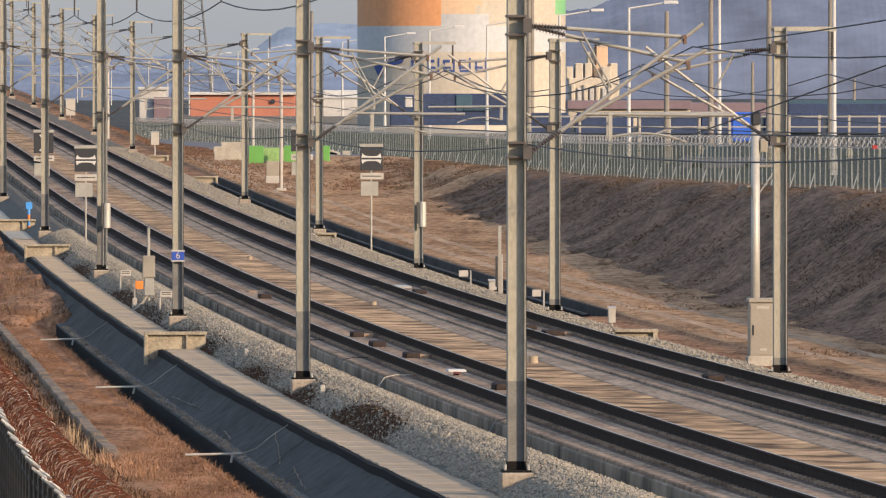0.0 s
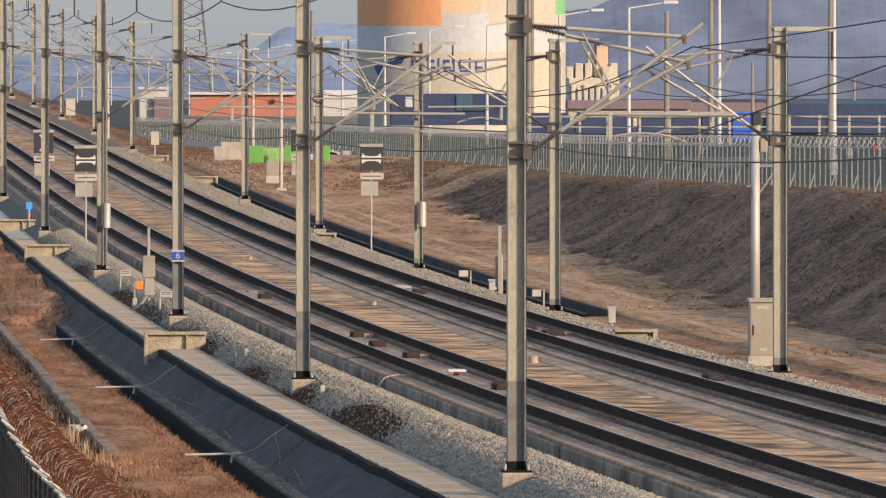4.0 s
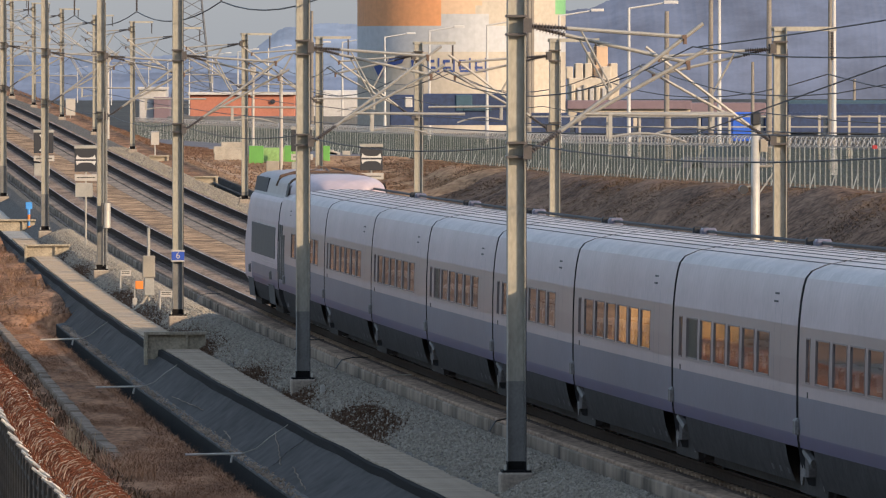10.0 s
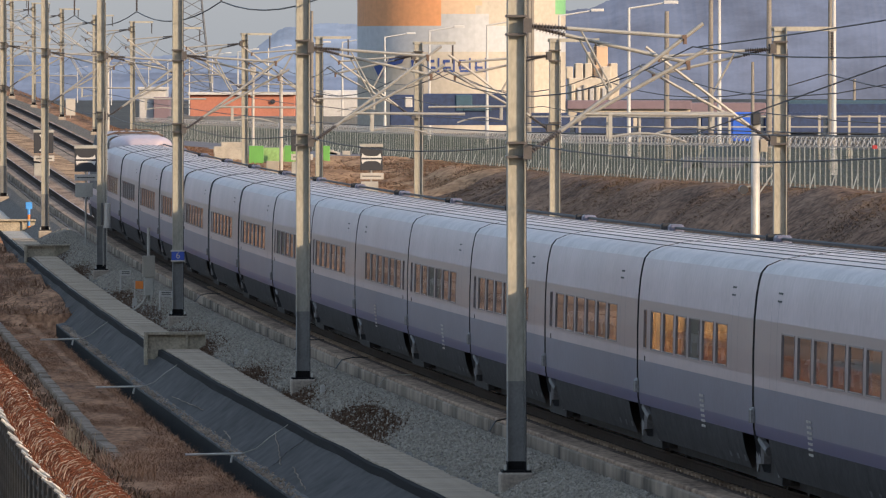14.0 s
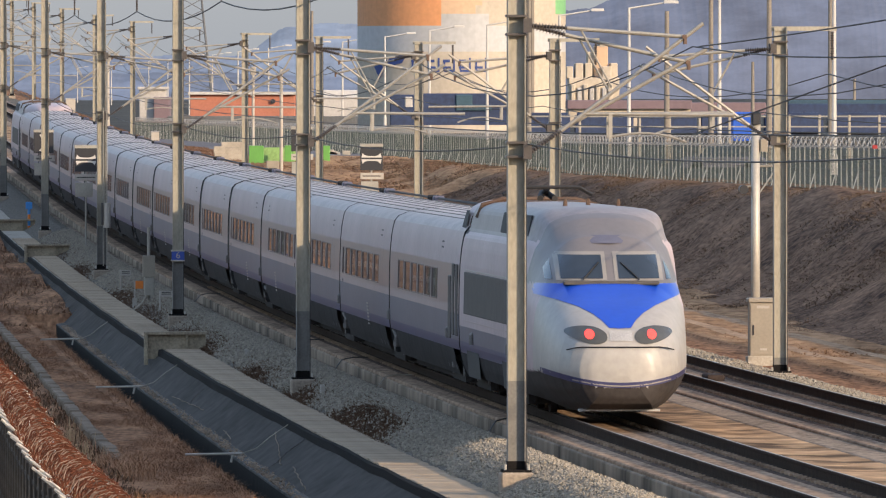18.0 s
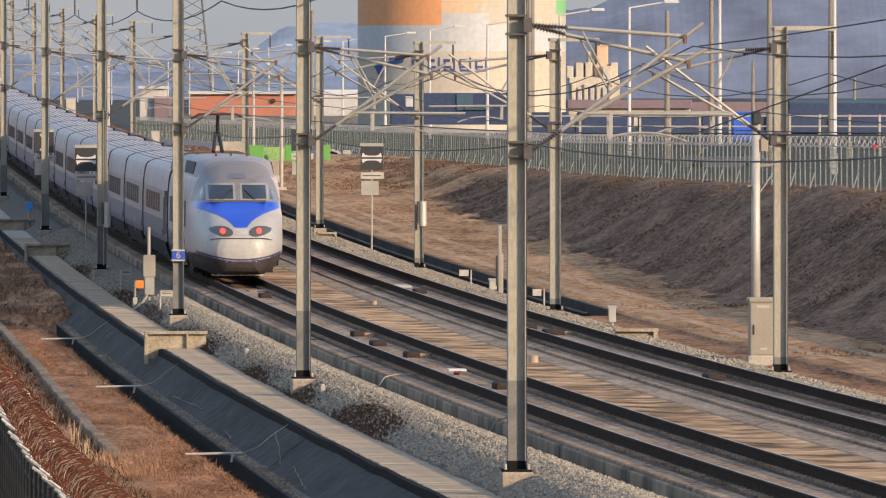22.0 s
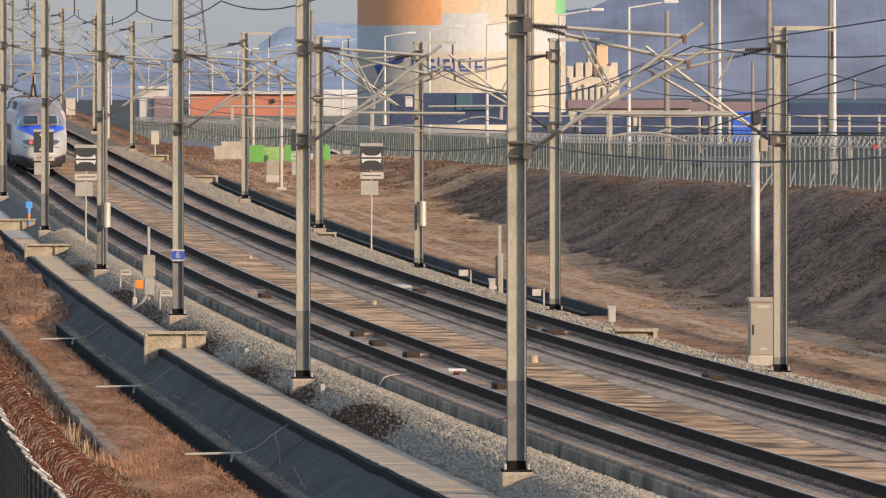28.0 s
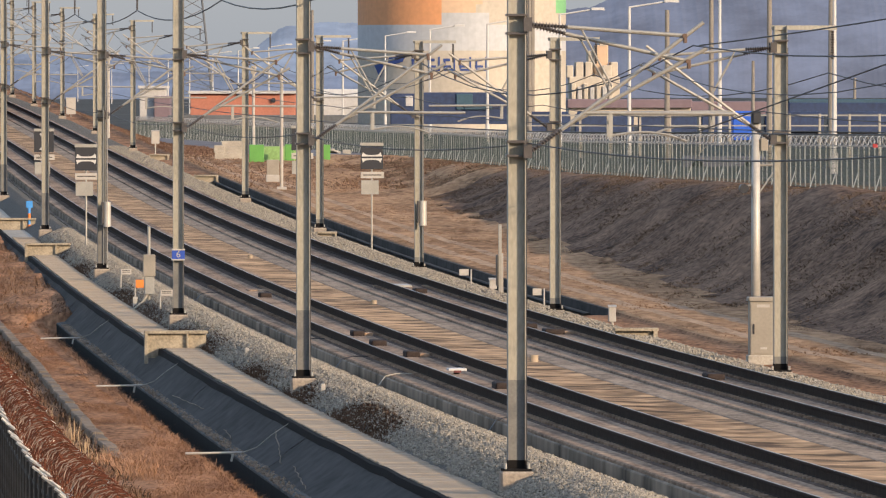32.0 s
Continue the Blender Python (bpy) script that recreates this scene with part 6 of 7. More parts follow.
def end_walls(e, y0, y1):
    for y in (y0, y1):
        pts = [(-a, b) for a, b in PROF] + [(a, b) for a, b in PROF[-2::-1]]
        part("end_wall", Geo().add([(a, y, b) for a, b in pts], [tuple(range(len(pts)))]), M_gap, e)
        q = y + math.copysign(0.62, y)
        pg = [(a * 0.985, b - 0.03) for a, b in pts if b > 0.6]
        k = len(pg)
        part("gangway", Geo().add([(a, yy, b) for yy in (y, q) for a, b in pg], [(i, i + 1, k + i + 1, k + i) for i in range(k - 1)]), M_gap, e, "black rubber gangway")


def trailer_body(e, L, wins, cut=1.75):
    gap = 0.15
    y0, y1 = -L / 2 + gap, L / 2 - gap
    strip(e, "upper_panel", 2.47, 3.12, y0, y1, M_silver, "silver-lavender upper body panel", 6)
    window_band(e, y0, y1, wins)
    strip(e, "stripe", 1.52, 1.67, y0, y1, M_stripe, "", 2)
    strip(e, "lower_panel", 1.0, 1.52, y0, y1, M_lower, "blue-grey lower body panel")
    strip(e, "navy_line", 0.82, 1.0, y0, y1, M_navy, "", 2)
    strip(e, "skirt", 0.3, 0.82, y0 + cut, y1 - cut, M_skirt, "dirty grey underframe skirt")
    for i in range(3):
        yy = y0 + cut + 0.7 + i * 1.1
        for sg in (-1, 1):
            x = 1.43
            part("skirt_slot", Geo().add([(sg * (x - 0.012), yy, 0.84), (sg * (x - 0.012), yy + 0.3, 0.84), (sg * (x - 0.1), yy - 0.25, 0.4), (sg * (x - 0.1), yy - 0.55, 0.4)], [(0, 1, 2, 3)]), M_gap, e, "dark slanted slot")
    roof_parts(e, y0, y1)
    end_walls(e, y0, y1)
    part("floor_pan", Geo().box(-1.28, 1.28, y0, y1, 0.84, 0.9), M_bogie, e)
    part("underframe_box", Geo().bevel_box(-0.98, 0.98, y0, y1, 0.1, 0.84, 0.03), M_bogie, e, "dark equipment box under the floor")
    return y0, y1


SEAT = Geo().bevel_box(-1.3, -0.32, -0.1, 0.1, 0.9, 1.98, 0.06).bevel_box(0.32, 1.3, -0.1, 0.1, 0.9, 1.98, 0.06)
SEAT_ME = SEAT.data("seat_row", M_seat)
COVER = Geo()
for _x in (-1.08, -0.56, 0.56, 1.08):
    COVER.bevel_box(_x - 0.2, _x + 0.2, -0.115, 0.115, 1.74, 2.0, 0.06)
COVER_ME = COVER.data("headrest_cover", M_cover)


def seats(e, y0, y1):
    y = y0 + 0.6
    while y < y1 - 0.5:
        s = part("seat_row", SEAT_ME, None, e, "", Matrix.Translation((0, y, 0)))
        part("headrest_cover", COVER_ME, None, s)
        y += 1.3


def trailer(flip, vent):
    L = 18.7
    e = thing("passenger_car", Matrix(), "silver and blue-grey high-speed passenger car with tinted windows", "train car", "cars of the train")
    f = -1 if flip else 1
    h = L / 2
    spans = [(h - 2.3 - 2.15 * (i + 1) + 0.4, h - 2.3 - 2.15 * i) for i in range(6)]
    spans = [(a, b) for a, b in spans] + [(h - 1.6, h - 1.1)]
    if flip:
        spans = [(-b, -a) for a, b in spans]
    spans.sort()
    y0, y1 = trailer_body(e, L, spans)
    seats(e, min(s[0] for s in spans), max(s[1] for s in spans))
    for k in (-0.45, 0.45):
        strip(e, "door_seam", 1.02, 2.8, f * (h - 15.9) + k - 0.012, f * (h - 15.9) + k + 0.012, M_lower, "thin seam of the plug door", 8, 0.003)
    for sg in (-1, 1):
        part("door_handle", Geo().box(-0.03, 0.03, -0.04, 0.04, 0.0, 0.012), M_louvre, e, "", side_pose(sg, f * (h - 1.35), 1.56, 0.0))
        for k in (0, 1):
            part("label_strip", Geo().box(-0.28, 0.28, -0.014, 0.014, 0, 0.005), M_gap, e, "thin dark line of lettering", side_pose(sg, f * (h - 15.4), 2.87 - 0.11 * k, 0.001))
        if vent:
            vg = Geo()
            for i in range(7):
                for k in (0, 1):
                    vg.box(-0.3 + 0.32 * k, -0.04 + 0.32 * k, -0.24 + 0.075 * i, -0.205 + 0.075 * i, 0, 0.006)
            part("vent_grid", vg, M_nose, e, "pale louvred vent", side_pose(sg, f * (h - 11.0), 0.98, 0.004))
    bogie_parts(e, -h)
    return e


def motor_trailer(flip):
    """The car next to the power car; its end beside the power car (local +y, or -y when flipped) carries a fairing."""
    L = 21.8
    e = thing("motorised_passenger_car", Matrix(), "silver high-speed train car with grey louvres and a domed roof fairing", "train car", "cars of the train")
    s = -1 if flip else 1
    h = L / 2
    spans = [(h - 6.4 - 2.15 * (i + 1) + 0.4, h - 6.4 - 2.15 * i) for i in range(6)]
    if flip:
        spans = [(-b, -a) for a, b in spans]
    spans.sort()
    y0, y1 = trailer_body(e, L, spans)
    seats(e, spans[0][0], spans[-1][1])
    for sg in (-1, 1):
        for i, (w, zz, hh) in enumerate(((0.62, 1.78, 0.7), (0.62, 1.78, 0.7), (0.72, 1.62, 0.62))):
            part("louvre", Geo().bevel_box(-w / 2, w / 2, -hh, hh, -0.02, 0.01, 0.02), M_louvre, e, "grey ventilation louvre", side_pose(sg, s * (h - 0.75 - i * 1.0), zz, 0.002))
        for k in (0, 1):
            part("label_strip", Geo().box(-0.28, 0.28, -0.014, 0.014, 0, 0.005), M_gap, e, "", side_pose(sg, s * (h - 5.4), 2.87 - 0.11 * k, 0.001))
    # fairing from the power car's height down to the roof
    secs = []
    for k in range(15):
        t = k / 14
        top = 3.4 + 0.35 * max(0.0, 1 - t ** 5) ** 0.5
        w = 1.24 * (1 - 0.6 * t ** 3)
        zb = 3.1 + 0.26 * t
        secs.append([(w * math.copysign(abs(math.cos(a)) ** 0.6, math.cos(a)), s * (h - 0.12 - t * 4.6), zb + (top - zb) * abs(math.sin(a)) ** 0.7) for a in [math.pi * (1 - j / 24) for j in range(25)]])
    loft(secs if not flip else secs[::-1], M_silver, "roof_fairing", e, "pale rounded roof fairing")
    for sg in (-1, 1):
        part("fairing_grille", Geo().add([(sg * 1.285, s * (h - 0.35), 3.18), (sg * 1.285, s * (h - 1.5), 3.2), (sg * 1.2, s * (h - 1.4), 3.52), (sg * 1.21, s * (h - 0.35), 3.54)], [(0, 1, 2, 3)]), M_gap, e, "dark grille")
    bogie_parts(e, -s * h)
    bogie_parts(e, s * (h - 3.2))
    return e


# the power car's nose: (distance behind the tip, half width, foot, top)
NOSE = [(0.0, 0.1, 0.8, 0.92), (0.015, 0.34, 0.62, 1.12), (0.05, 0.56, 0.42, 1.26), (0.15, 0.74, 0.3, 1.42), (0.35, 0.91, 0.22, 1.58), (0.7, 1.06, 0.18, 1.76), (1.2, 1.18, 0.16, 1.98), (1.8, 1.29, 0.16, 2.2), (2.3, 1.345, 0.16, 2.42), (2.9, 1.385, 0.18, 2.86), (3.5, 1.41, 0.2, 3.22), (4.2, 1.43, 0.26, 3.46), (5.2, 1.44, 0.33, 3.63), (6.5, 1.445, 0.36, 3.71), (8.0, 1.45, 0.36, 3.74)]


def cab_taper(z):
    """How much the cab draws in above the waist."""
    return float(np.interp(z, [0.1, 0.3, 0.55, 0.85, 2.0, 2.3, 2.6, 3.0, 3.3, 3.6, 4.0], [0.55, 0.78, 0.92, 1.0, 1.0, 0.96, 0.9, 0.82, 0.75, 0.67, 0.6]))


def foot_line(x):
    """The upper edge of the dark valance, rising to the sides."""
    return 0.6 + 0.24 * min(1.0, (abs(x) / 1.3) ** 2)


# half profile of the power car's body, foot to crown
PPROF = [(1.30, 0.36), (1.39, 0.6), (1.44, 0.92), (1.452, 1.3), (1.452, 1.6), (1.448, 2.05), (1.43, 2.5), (1.395, 2.82), (1.35, 3.04), (1.3, 3.1), (1.27, 3.13), (1.24, 3.2), (1.16, 3.52), (1.08, 3.62), (0.9, 3.69), (0.5, 3.735), (0.0, 3.745)]
M_CELLS = 120


def body_section():
    pts = np.array([(-a, b) for a, b in PPROF] + [(a, b) for a, b in PPROF[-2::-1]])
    seg = np.concatenate([[0], np.cumsum(np.hypot(*np.diff(pts, axis=0).T))])
    t = np.linspace(0, seg[-1], M_CELLS + 1)
    return np.stack([np.interp(t, seg, pts[:, 0]), np.interp(t, seg, pts[:, 1])], 1)


BODY = body_section()


def nose_section(d):
    a = np.array(NOSE)
    w, zb, zt = (float(np.interp(d, a[:, 0], a[:, i])) for i in (1, 2, 3))
    pts = []
    zm = zb + (zt - zb) * 0.4
    for j in range(M_CELLS + 1):
        an = math.pi * (-0.2 + 1.4 * j / M_CELLS)
        c, s = math.cos(an), math.sin(an)
        x = -w * math.copysign(abs(c) ** 0.5, c)
        z = zm + (zt - zm) * s ** 0.8 if s >= 0 else zm - (zm - zb) * min(1.0, -s / math.sin(0.2 * math.pi))
        pts.append((x, z))
    k = smooth((d - 3.5) / 2.0)
    pts = np.array([(x * cab_taper(z), z) for x, z in pts])
    return pts * (1 - k) + BODY * k


def region(x, z, d):
    """The base colour of the cab's skin."""
    if d > (2.7 if z < 2.38 else 4.5):
        return "side_low" if z < 0.82 else ("crown" if z > 3.12 else "side")
    if z < foot_line(x):
        return "valance"
    return "grey" if z >= 2.38 else "white"


def half_width(z, d):
    a = np.array(NOSE)
    w, zb, zt = (float(np.interp(d, a[:, 0], a[:, i])) for i in (1, 2, 3))
    if not zb < z < zt:
        return -1.0
    zm = zb + (zt - zb) * 0.4
    s = ((z - zm) / (zt - zm)) ** 1.25 if z >= zm else (zm - z) / (zm - zb) * math.sin(0.2 * math.pi)
    return cab_taper(z) * w * math.sqrt(max(0.0, 1 - s * s)) ** 0.5


def skin_depth(x, z):
    """How far behind the tip the cab's skin lies at a place seen from the front."""
    lo, hi = 0.0, 5.0
    for _ in range(22):
        m = (lo + hi) / 2
        if half_width(z, m) >= abs(x):
            hi = m
        else:
            lo = m
    return hi


def skin_patch(e, name, grid, material, label, s, L, out=0.012):
    """A panel laid on the skin; grid: rows of (x, z) seen from the front."""
    n = len(grid[0])
    vs = [(x * s * 1.002, s * (L / 2 - skin_depth(x, z) + out), z + out * 0.3) for row in grid for x, z in row]
    fs = [(i * n + j, i * n + j + 1, (i + 1) * n + j + 1, (i + 1) * n + j) for i in range(len(grid) - 1) for j in range(n - 1)]
    part(name, Geo().add(vs, fs), material, e, label, smooth=True)


def cab_panels(e, s, L):
    lin = np.linspace
    edge = lambda ax: float(np.interp(ax, [0.0, 0.19, 0.3, 0.45, 0.7, 1.0, 1.4], [1.62, 1.63, 1.76, 1.88, 2.01, 2.11, 2.22]))
    skin_patch(e, "blue_panel", [[(x, edge(abs(x)) + (2.385 - edge(abs(x))) * t) for x in lin(-1.31, 1.31, 69)] for t in lin(0, 1, 9)], M_nblue, "bright blue nose panel", s, L)
    skin_patch(e, "navy_line", [[(x, foot_line(x) + q) for x in lin(-1.3, 1.3, 53)] for q in (-0.02, 0.03, 0.075)], M_navy, "", s, L)
    skin_patch(e, "front_grille", [[(x, z) for x in lin(-0.2, 0.2, 9)] for z in lin(1.4, 1.585, 6)], M_louvre2, "grey front grille", s, L)
    for sg in (-1, 1):
        skin_patch(e, "windscreen_frame", [[(sg * x, z) for x in lin(0.07, 0.96, 19)] for z in lin(2.44, 2.95, 9)], M_ngrey2, "pale windscreen frame", s, L, 0.012)
        skin_patch(e, "windscreen", [[(sg * x, z) for x in lin(0.14, 0.88, 17)] for z in lin(2.47, 2.89, 9)], M_tglass, "tinted cab windscreen", s, L, 0.02)
        skin_patch(e, "cab_side_window", [[(sg * x, z) for x in lin(1.02, 1.13, 7)] for z in lin(2.46, 2.88, 7)], M_tglass, "dark side window of the cab", s, L, 0.014)
        rings = []
        for r in lin(0.02, 1, 6):
            rings.append([(sg * (0.6 + 0.36 * r * math.cos(t)), 1.52 + 0.05 * r * math.cos(t) + 0.15 * r * math.sin(t) * (1 - 0.25 * math.cos(t))) for t in lin(0, 2 * math.pi, 33)])
        skin_patch(e, "headlight_cover", rings, M_cover_dark, "dark lamp cover", s, L, 0.016)
        rings = [[(sg * (0.55 + 0.085 * r * math.cos(t)), 1.52 + 0.085 * r * math.sin(t)) for t in lin(0, 2 * math.pi, 25)] for r in (0.02, 0.5, 1)]
        skin_patch(e, "tail_lamp", rings, M_lamp, "glowing red tail lamp", s, L, 0.026)
    skin_patch(e, "nose_rim", [[(x, 0.72 - 0.12 * math.cos(x / 0.9 * math.pi / 2) + q) for x in lin(-0.9, 0.9, 37)] for q in (0.0, 0.012, 0.024)], M_ngrey2, "seam under the nose cover", s, L)


LOOKS = {"crown": ("cab_crown", M_casing, "pale grey roof of the cab"), "side": ("cab_side", M_silver, ""), "side_low": ("cab_skirt", M_valance, ""), "valance": ("nose_foot", M_valance, ""), "grey": ("cab_top", M_ngrey, "warm grey cab top"), "white": ("nose_shell", M_nose, "white nose shell")}


LIFTING, ARM, ARM_FOOT = [], 0.8, 3.79


def lift_pose(y, k):
    """Poses of the collector's lower arm, upper arm and head; k runs from 0 (folded) to 1 (raised)."""
    a, b = radians(7 + 40 * k), radians(173 - 40 * k)
    elbow = Vector((0, y + ARM * math.cos(a), ARM_FOOT + ARM * math.sin(a)))
    tip = elbow + Vector((0, ARM * math.cos(b), ARM * math.sin(b)))
    return Matrix.Translation((0, y, ARM_FOOT)) @ Matrix.Rotation(a, 4, "X"), Matrix.Translation(elbow) @ Matrix.Rotation(b, 4, "X"), Matrix.Translation(tip)


def pantograph(e, s, L, lifts=False):
    """A folded current collector on the roof."""
    y = -s * (L / 2 - 3.4)
    z = 3.65
    part("pantograph_base", Geo().bevel_box(-0.7, 0.7, y - 1.1, y + 1.1, z, z + 0.1, 0.02), M_panto, e, "brown collector base")
    if lifts:
        lower = part("pantograph_arm", Geo().tube((-0.14, 0, 0), (-0.05, ARM, 0), 0.06, 8).tube((0.14, 0, 0), (0.05, ARM, 0), 0.06, 8), M_gap, e, "dark hinged lower arm")
        upper = part("pantograph_arm", Geo().tube((0, 0, 0), (0, ARM, 0), 0.055, 8).tube((0, 0.05, -0.1), (0, ARM, -0.02), 0.015, 6), M_gap, e, "dark hinged upper arm")
        hg = Geo()
        for q in (-0.2, 0.2):
            hg.path([(-0.85, q, -0.12), (-0.6, q, 0.02), (0.6, q, 0.02), (0.85, q, -0.12)], 0.04, 6)
        hg.tube((-0.35, -0.2, 0), (-0.35, 0.2, 0), 0.02, 6).tube((0.35, -0.2, 0), (0.35, 0.2, 0), 0.02, 6)
        head = part("pantograph_head", hg, M_gap, e, "dark collector strips")
        LIFTING.append((lower, upper, head, y - 0.1))
    else:
        part("pantograph_arm", Geo().tube((0, y - 1.2, z + 0.14), (0, y + 1.2, z + 0.24), 0.026, 6), M_panto, e)
        for x in (-0.45, 0.45):
            part("pantograph_arm", Geo().tube((x, y - 0.2, z + 0.16), (x * 0.4, y + 1.2, z + 0.22), 0.022, 6), M_panto, e)
        for k in (-0.2, 0.2):
            part("pantograph_head", Geo().path([(-0.8, y - 1.2 + k, z + 0.14), (-0.55, y - 1.2 + k, z + 0.27), (0.55, y - 1.2 + k, z + 0.27), (0.8, y - 1.2 + k, z + 0.14)], 0.018, 6), M_panto, e, "dark collector strip")
    for x, yy in ((-0.5, -0.9), (0.5, -0.9), (-0.5, 0.9), (0.5, 0.9)):
        part("insulator", insulator((x, y + yy, z - 0.05), (x, y + yy, z + 0.1), 0.08), M_panto, e)
    part("roof_strap", Geo().path([(-1.2, y + 1.9, 3.4), (-1.1, y + 1.9, 3.65), (-0.7, y + 1.9, 3.76), (0.7, y + 1.9, 3.76), (1.1, y + 1.9, 3.65), (1.2, y + 1.9, 3.4)], 0.05, 5), M_panto, e, "brown strap over the roof")


def power_car(flip, L):
    e = thing("power_car", Matrix(), "silver high-speed power car with white and blue nose", "train car", "cars of the train")
    s = -1 if flip else 1
    ds = sorted(set([round(x, 4) for x in list(np.linspace(0, 0.15, 8)) + list(np.linspace(0.15, 0.7, 24)) + list(np.linspace(0.7, 5.2, 120)) + [5.6, 6.0, 6.5, 7.0, 7.4, 8.0]]))
    sec2 = [nose_section(d) for d in ds]
    secs = [[Vector((x * s, s * (L / 2 - d), z)) for x, z in q] for d, q in zip(ds, sec2)]
    groups = {}
    for i in range(len(ds) - 1):
        for j in range(M_CELLS):
            c = (sec2[i][j] + sec2[i + 1][j + 1]) / 2
            key = region(c[0], c[1], (ds[i] + ds[i + 1]) / 2)
            groups.setdefault((key, c[0] > 0 if key in ("side_low", "valance") else 0), []).append((i, j))
    for (r, _side), cells in groups.items():
        ids, vs, fs = {}, [], []
        for i, j in cells:
            q = []
            for a, b in ((i, j), (i, j + 1), (i + 1, j + 1), (i + 1, j)):
                if (a, b) not in ids:
                    ids[(a, b)] = len(vs)
                    vs.append(secs[a][b])
                q.append(ids[(a, b)])
            fs.append(q[::-1])
        nm, mm, lb = LOOKS[r]
        part(nm, Geo().add(vs, fs), mm, e, lb, smooth=True)
    apron = [(secs[i][0], secs[i][-1]) for i in range(len(ds)) if ds[i] <= 0.9]
    for nm, mm, lb, rows in (("chin", M_nose, "white chin of the nose", [q for q in apron if q[0].z > 0.56]), ("apron", M_valance, "dark front apron under the nose", [q for q in apron if q[0].z < 0.64])):
        part(nm, Geo().add([a.lerp(b, k / 8) for a, b in rows for k in range(9)], [(r * 9 + k, (r + 1) * 9 + k, (r + 1) * 9 + k + 1, r * 9 + k + 1) for r in range(len(rows) - 1) for k in range(8)]), mm, e, lb, smooth=True)
    part("nose_cap", Geo().add(secs[0], [tuple(range(M_CELLS + 1))[::-1]]), M_nose, e)
    back = [[Vector((x * s, s * y, z)) for x, z in BODY] for y in (L / 2 - 8.0, -L / 2 + 0.12)]

    def bodystrip(nm, lo, hi, mm, lb=""):
        g = Geo()
        for j in range(M_CELLS):
            if lo <= (back[0][j].z + back[0][j + 1].z) / 2 < hi:
                g.add([back[0][j], back[0][j + 1], back[1][j + 1], back[1][j]], [(3, 2, 1, 0)])
        part(nm, g, mm, e, lb)
    bodystrip("skirt", 0.0, 0.82, M_skirt, "dirty grey skirt")
    bodystrip("navy_line", 0.82, 0.98, M_navy)
    bodystrip("lower_panel", 0.98, 1.3, M_lower)
    bodystrip("side_panel", 1.3, 3.1, M_silver)
    bodystrip("shoulder_line", 3.1, 3.15, M_gap, "dark shoulder line")
    bodystrip("roof_casing", 3.15, 5, M_casing, "pale roof casing")
    part("end_wall", Geo().add(back[1], [tuple(range(M_CELLS + 1))]), M_gap, e)
    for sg in (-1, 1):
        gr = part("side_grille", Geo().bevel_box(-6.4, 6.4, -0.42, 0.42, -0.02, 0.008, 0.03), M_louvre, e, "large grey side grille", side_pose(sg, -s * (L / 2 - 7.8), 1.96, 0.002))
        for z in (1.42, 2.4):
            part("panel_seam", Geo().box(-5.6, 5.6, -0.012, 0.012, 0, 0.006), M_nose if z > 2 else M_stripe, e, "", side_pose(sg, -s * (L / 2 - 6.9), z, 0.003))
        roofm = Matrix.Translation((sg * 1.2, s * (L / 2 - 8.9), 3.38)) @ Matrix(((0, 0.196 * -sg, sg * 0.98, 0), (1, 0, 0, 0), (0, 0.98, 0.196, 0), (0, 0, 0, 1)))
        part("roof_grille", Geo().bevel_box(-3.4, 3.4, -0.2, 0.2, -0.02, 0.014, 0.02), M_gap, e, "dark roof grille", roofm)
        part("bogie_opening", Geo().add([(sg * 1.40, -s * (L / 2 - 2.0), 0.36), (sg * 1.44, -s * (L / 2 - 2.0), 0.86), (sg * 1.44, -s * (L / 2 - 5.2), 0.86), (sg * 1.40, -s * (L / 2 - 5.2), 0.36)], [(0, 1, 2, 3)]), M_gap, e, "dark bogie opening")
        part("bogie_opening", Geo().add([(sg * 1.40, s * (L / 2 - 6.0), 0.36), (sg * 1.445, s * (L / 2 - 6.0), 0.86), (sg * 1.445, s * (L / 2 - 9.2), 0.86), (sg * 1.40, s * (L / 2 - 9.2), 0.36)], [(0, 1, 2, 3)]), M_gap, e, "dark bogie opening")
        part("wiper", Geo().path([(sg * 0.5 * s, s * (L / 2 - skin_depth(0.5, 2.45) + 0.05), 2.46), (sg * 0.34 * s, s * (L / 2 - skin_depth(0.34, 2.6) + 0.04), 2.62), (sg * 0.2 * s, s * (L / 2 - skin_depth(0.2, 2.75) + 0.035), 2.76)], 0.014, 5), M_gap, e, "black wiper")
    part("wiper_ledge", Geo().bevel_box(-0.85, 0.85, min(s * (L / 2 - 2.45), s * (L / 2 - 2.2)), max(s * (L / 2 - 2.45), s * (L / 2 - 2.2)), 2.37, 2.43, 0.01), M_louvre, e, "dark ledge under the windscreen")
    vs, n = [], 13
    for z in (3.08, 3.13, 3.18, 3.23):
        d = next(q for q in np.linspace(2.5, 5, 101) if nose_section(q)[:, 1].max() >= z)
        vs += [(x, s * (L / 2 - d + 0.03 - 0.08 * (x / 0.36) ** 2), z + 0.012) for x in np.linspace(-0.36, 0.36, n)]
    part("brow_lamp", Geo().add(vs, [(r * n + k, r * n + k + 1, (r + 1) * n + k + 1, (r + 1) * n + k) for r in range(3) for k in range(n - 1)]), M_lower, e, "blue-grey lamp panel over the windscreen")
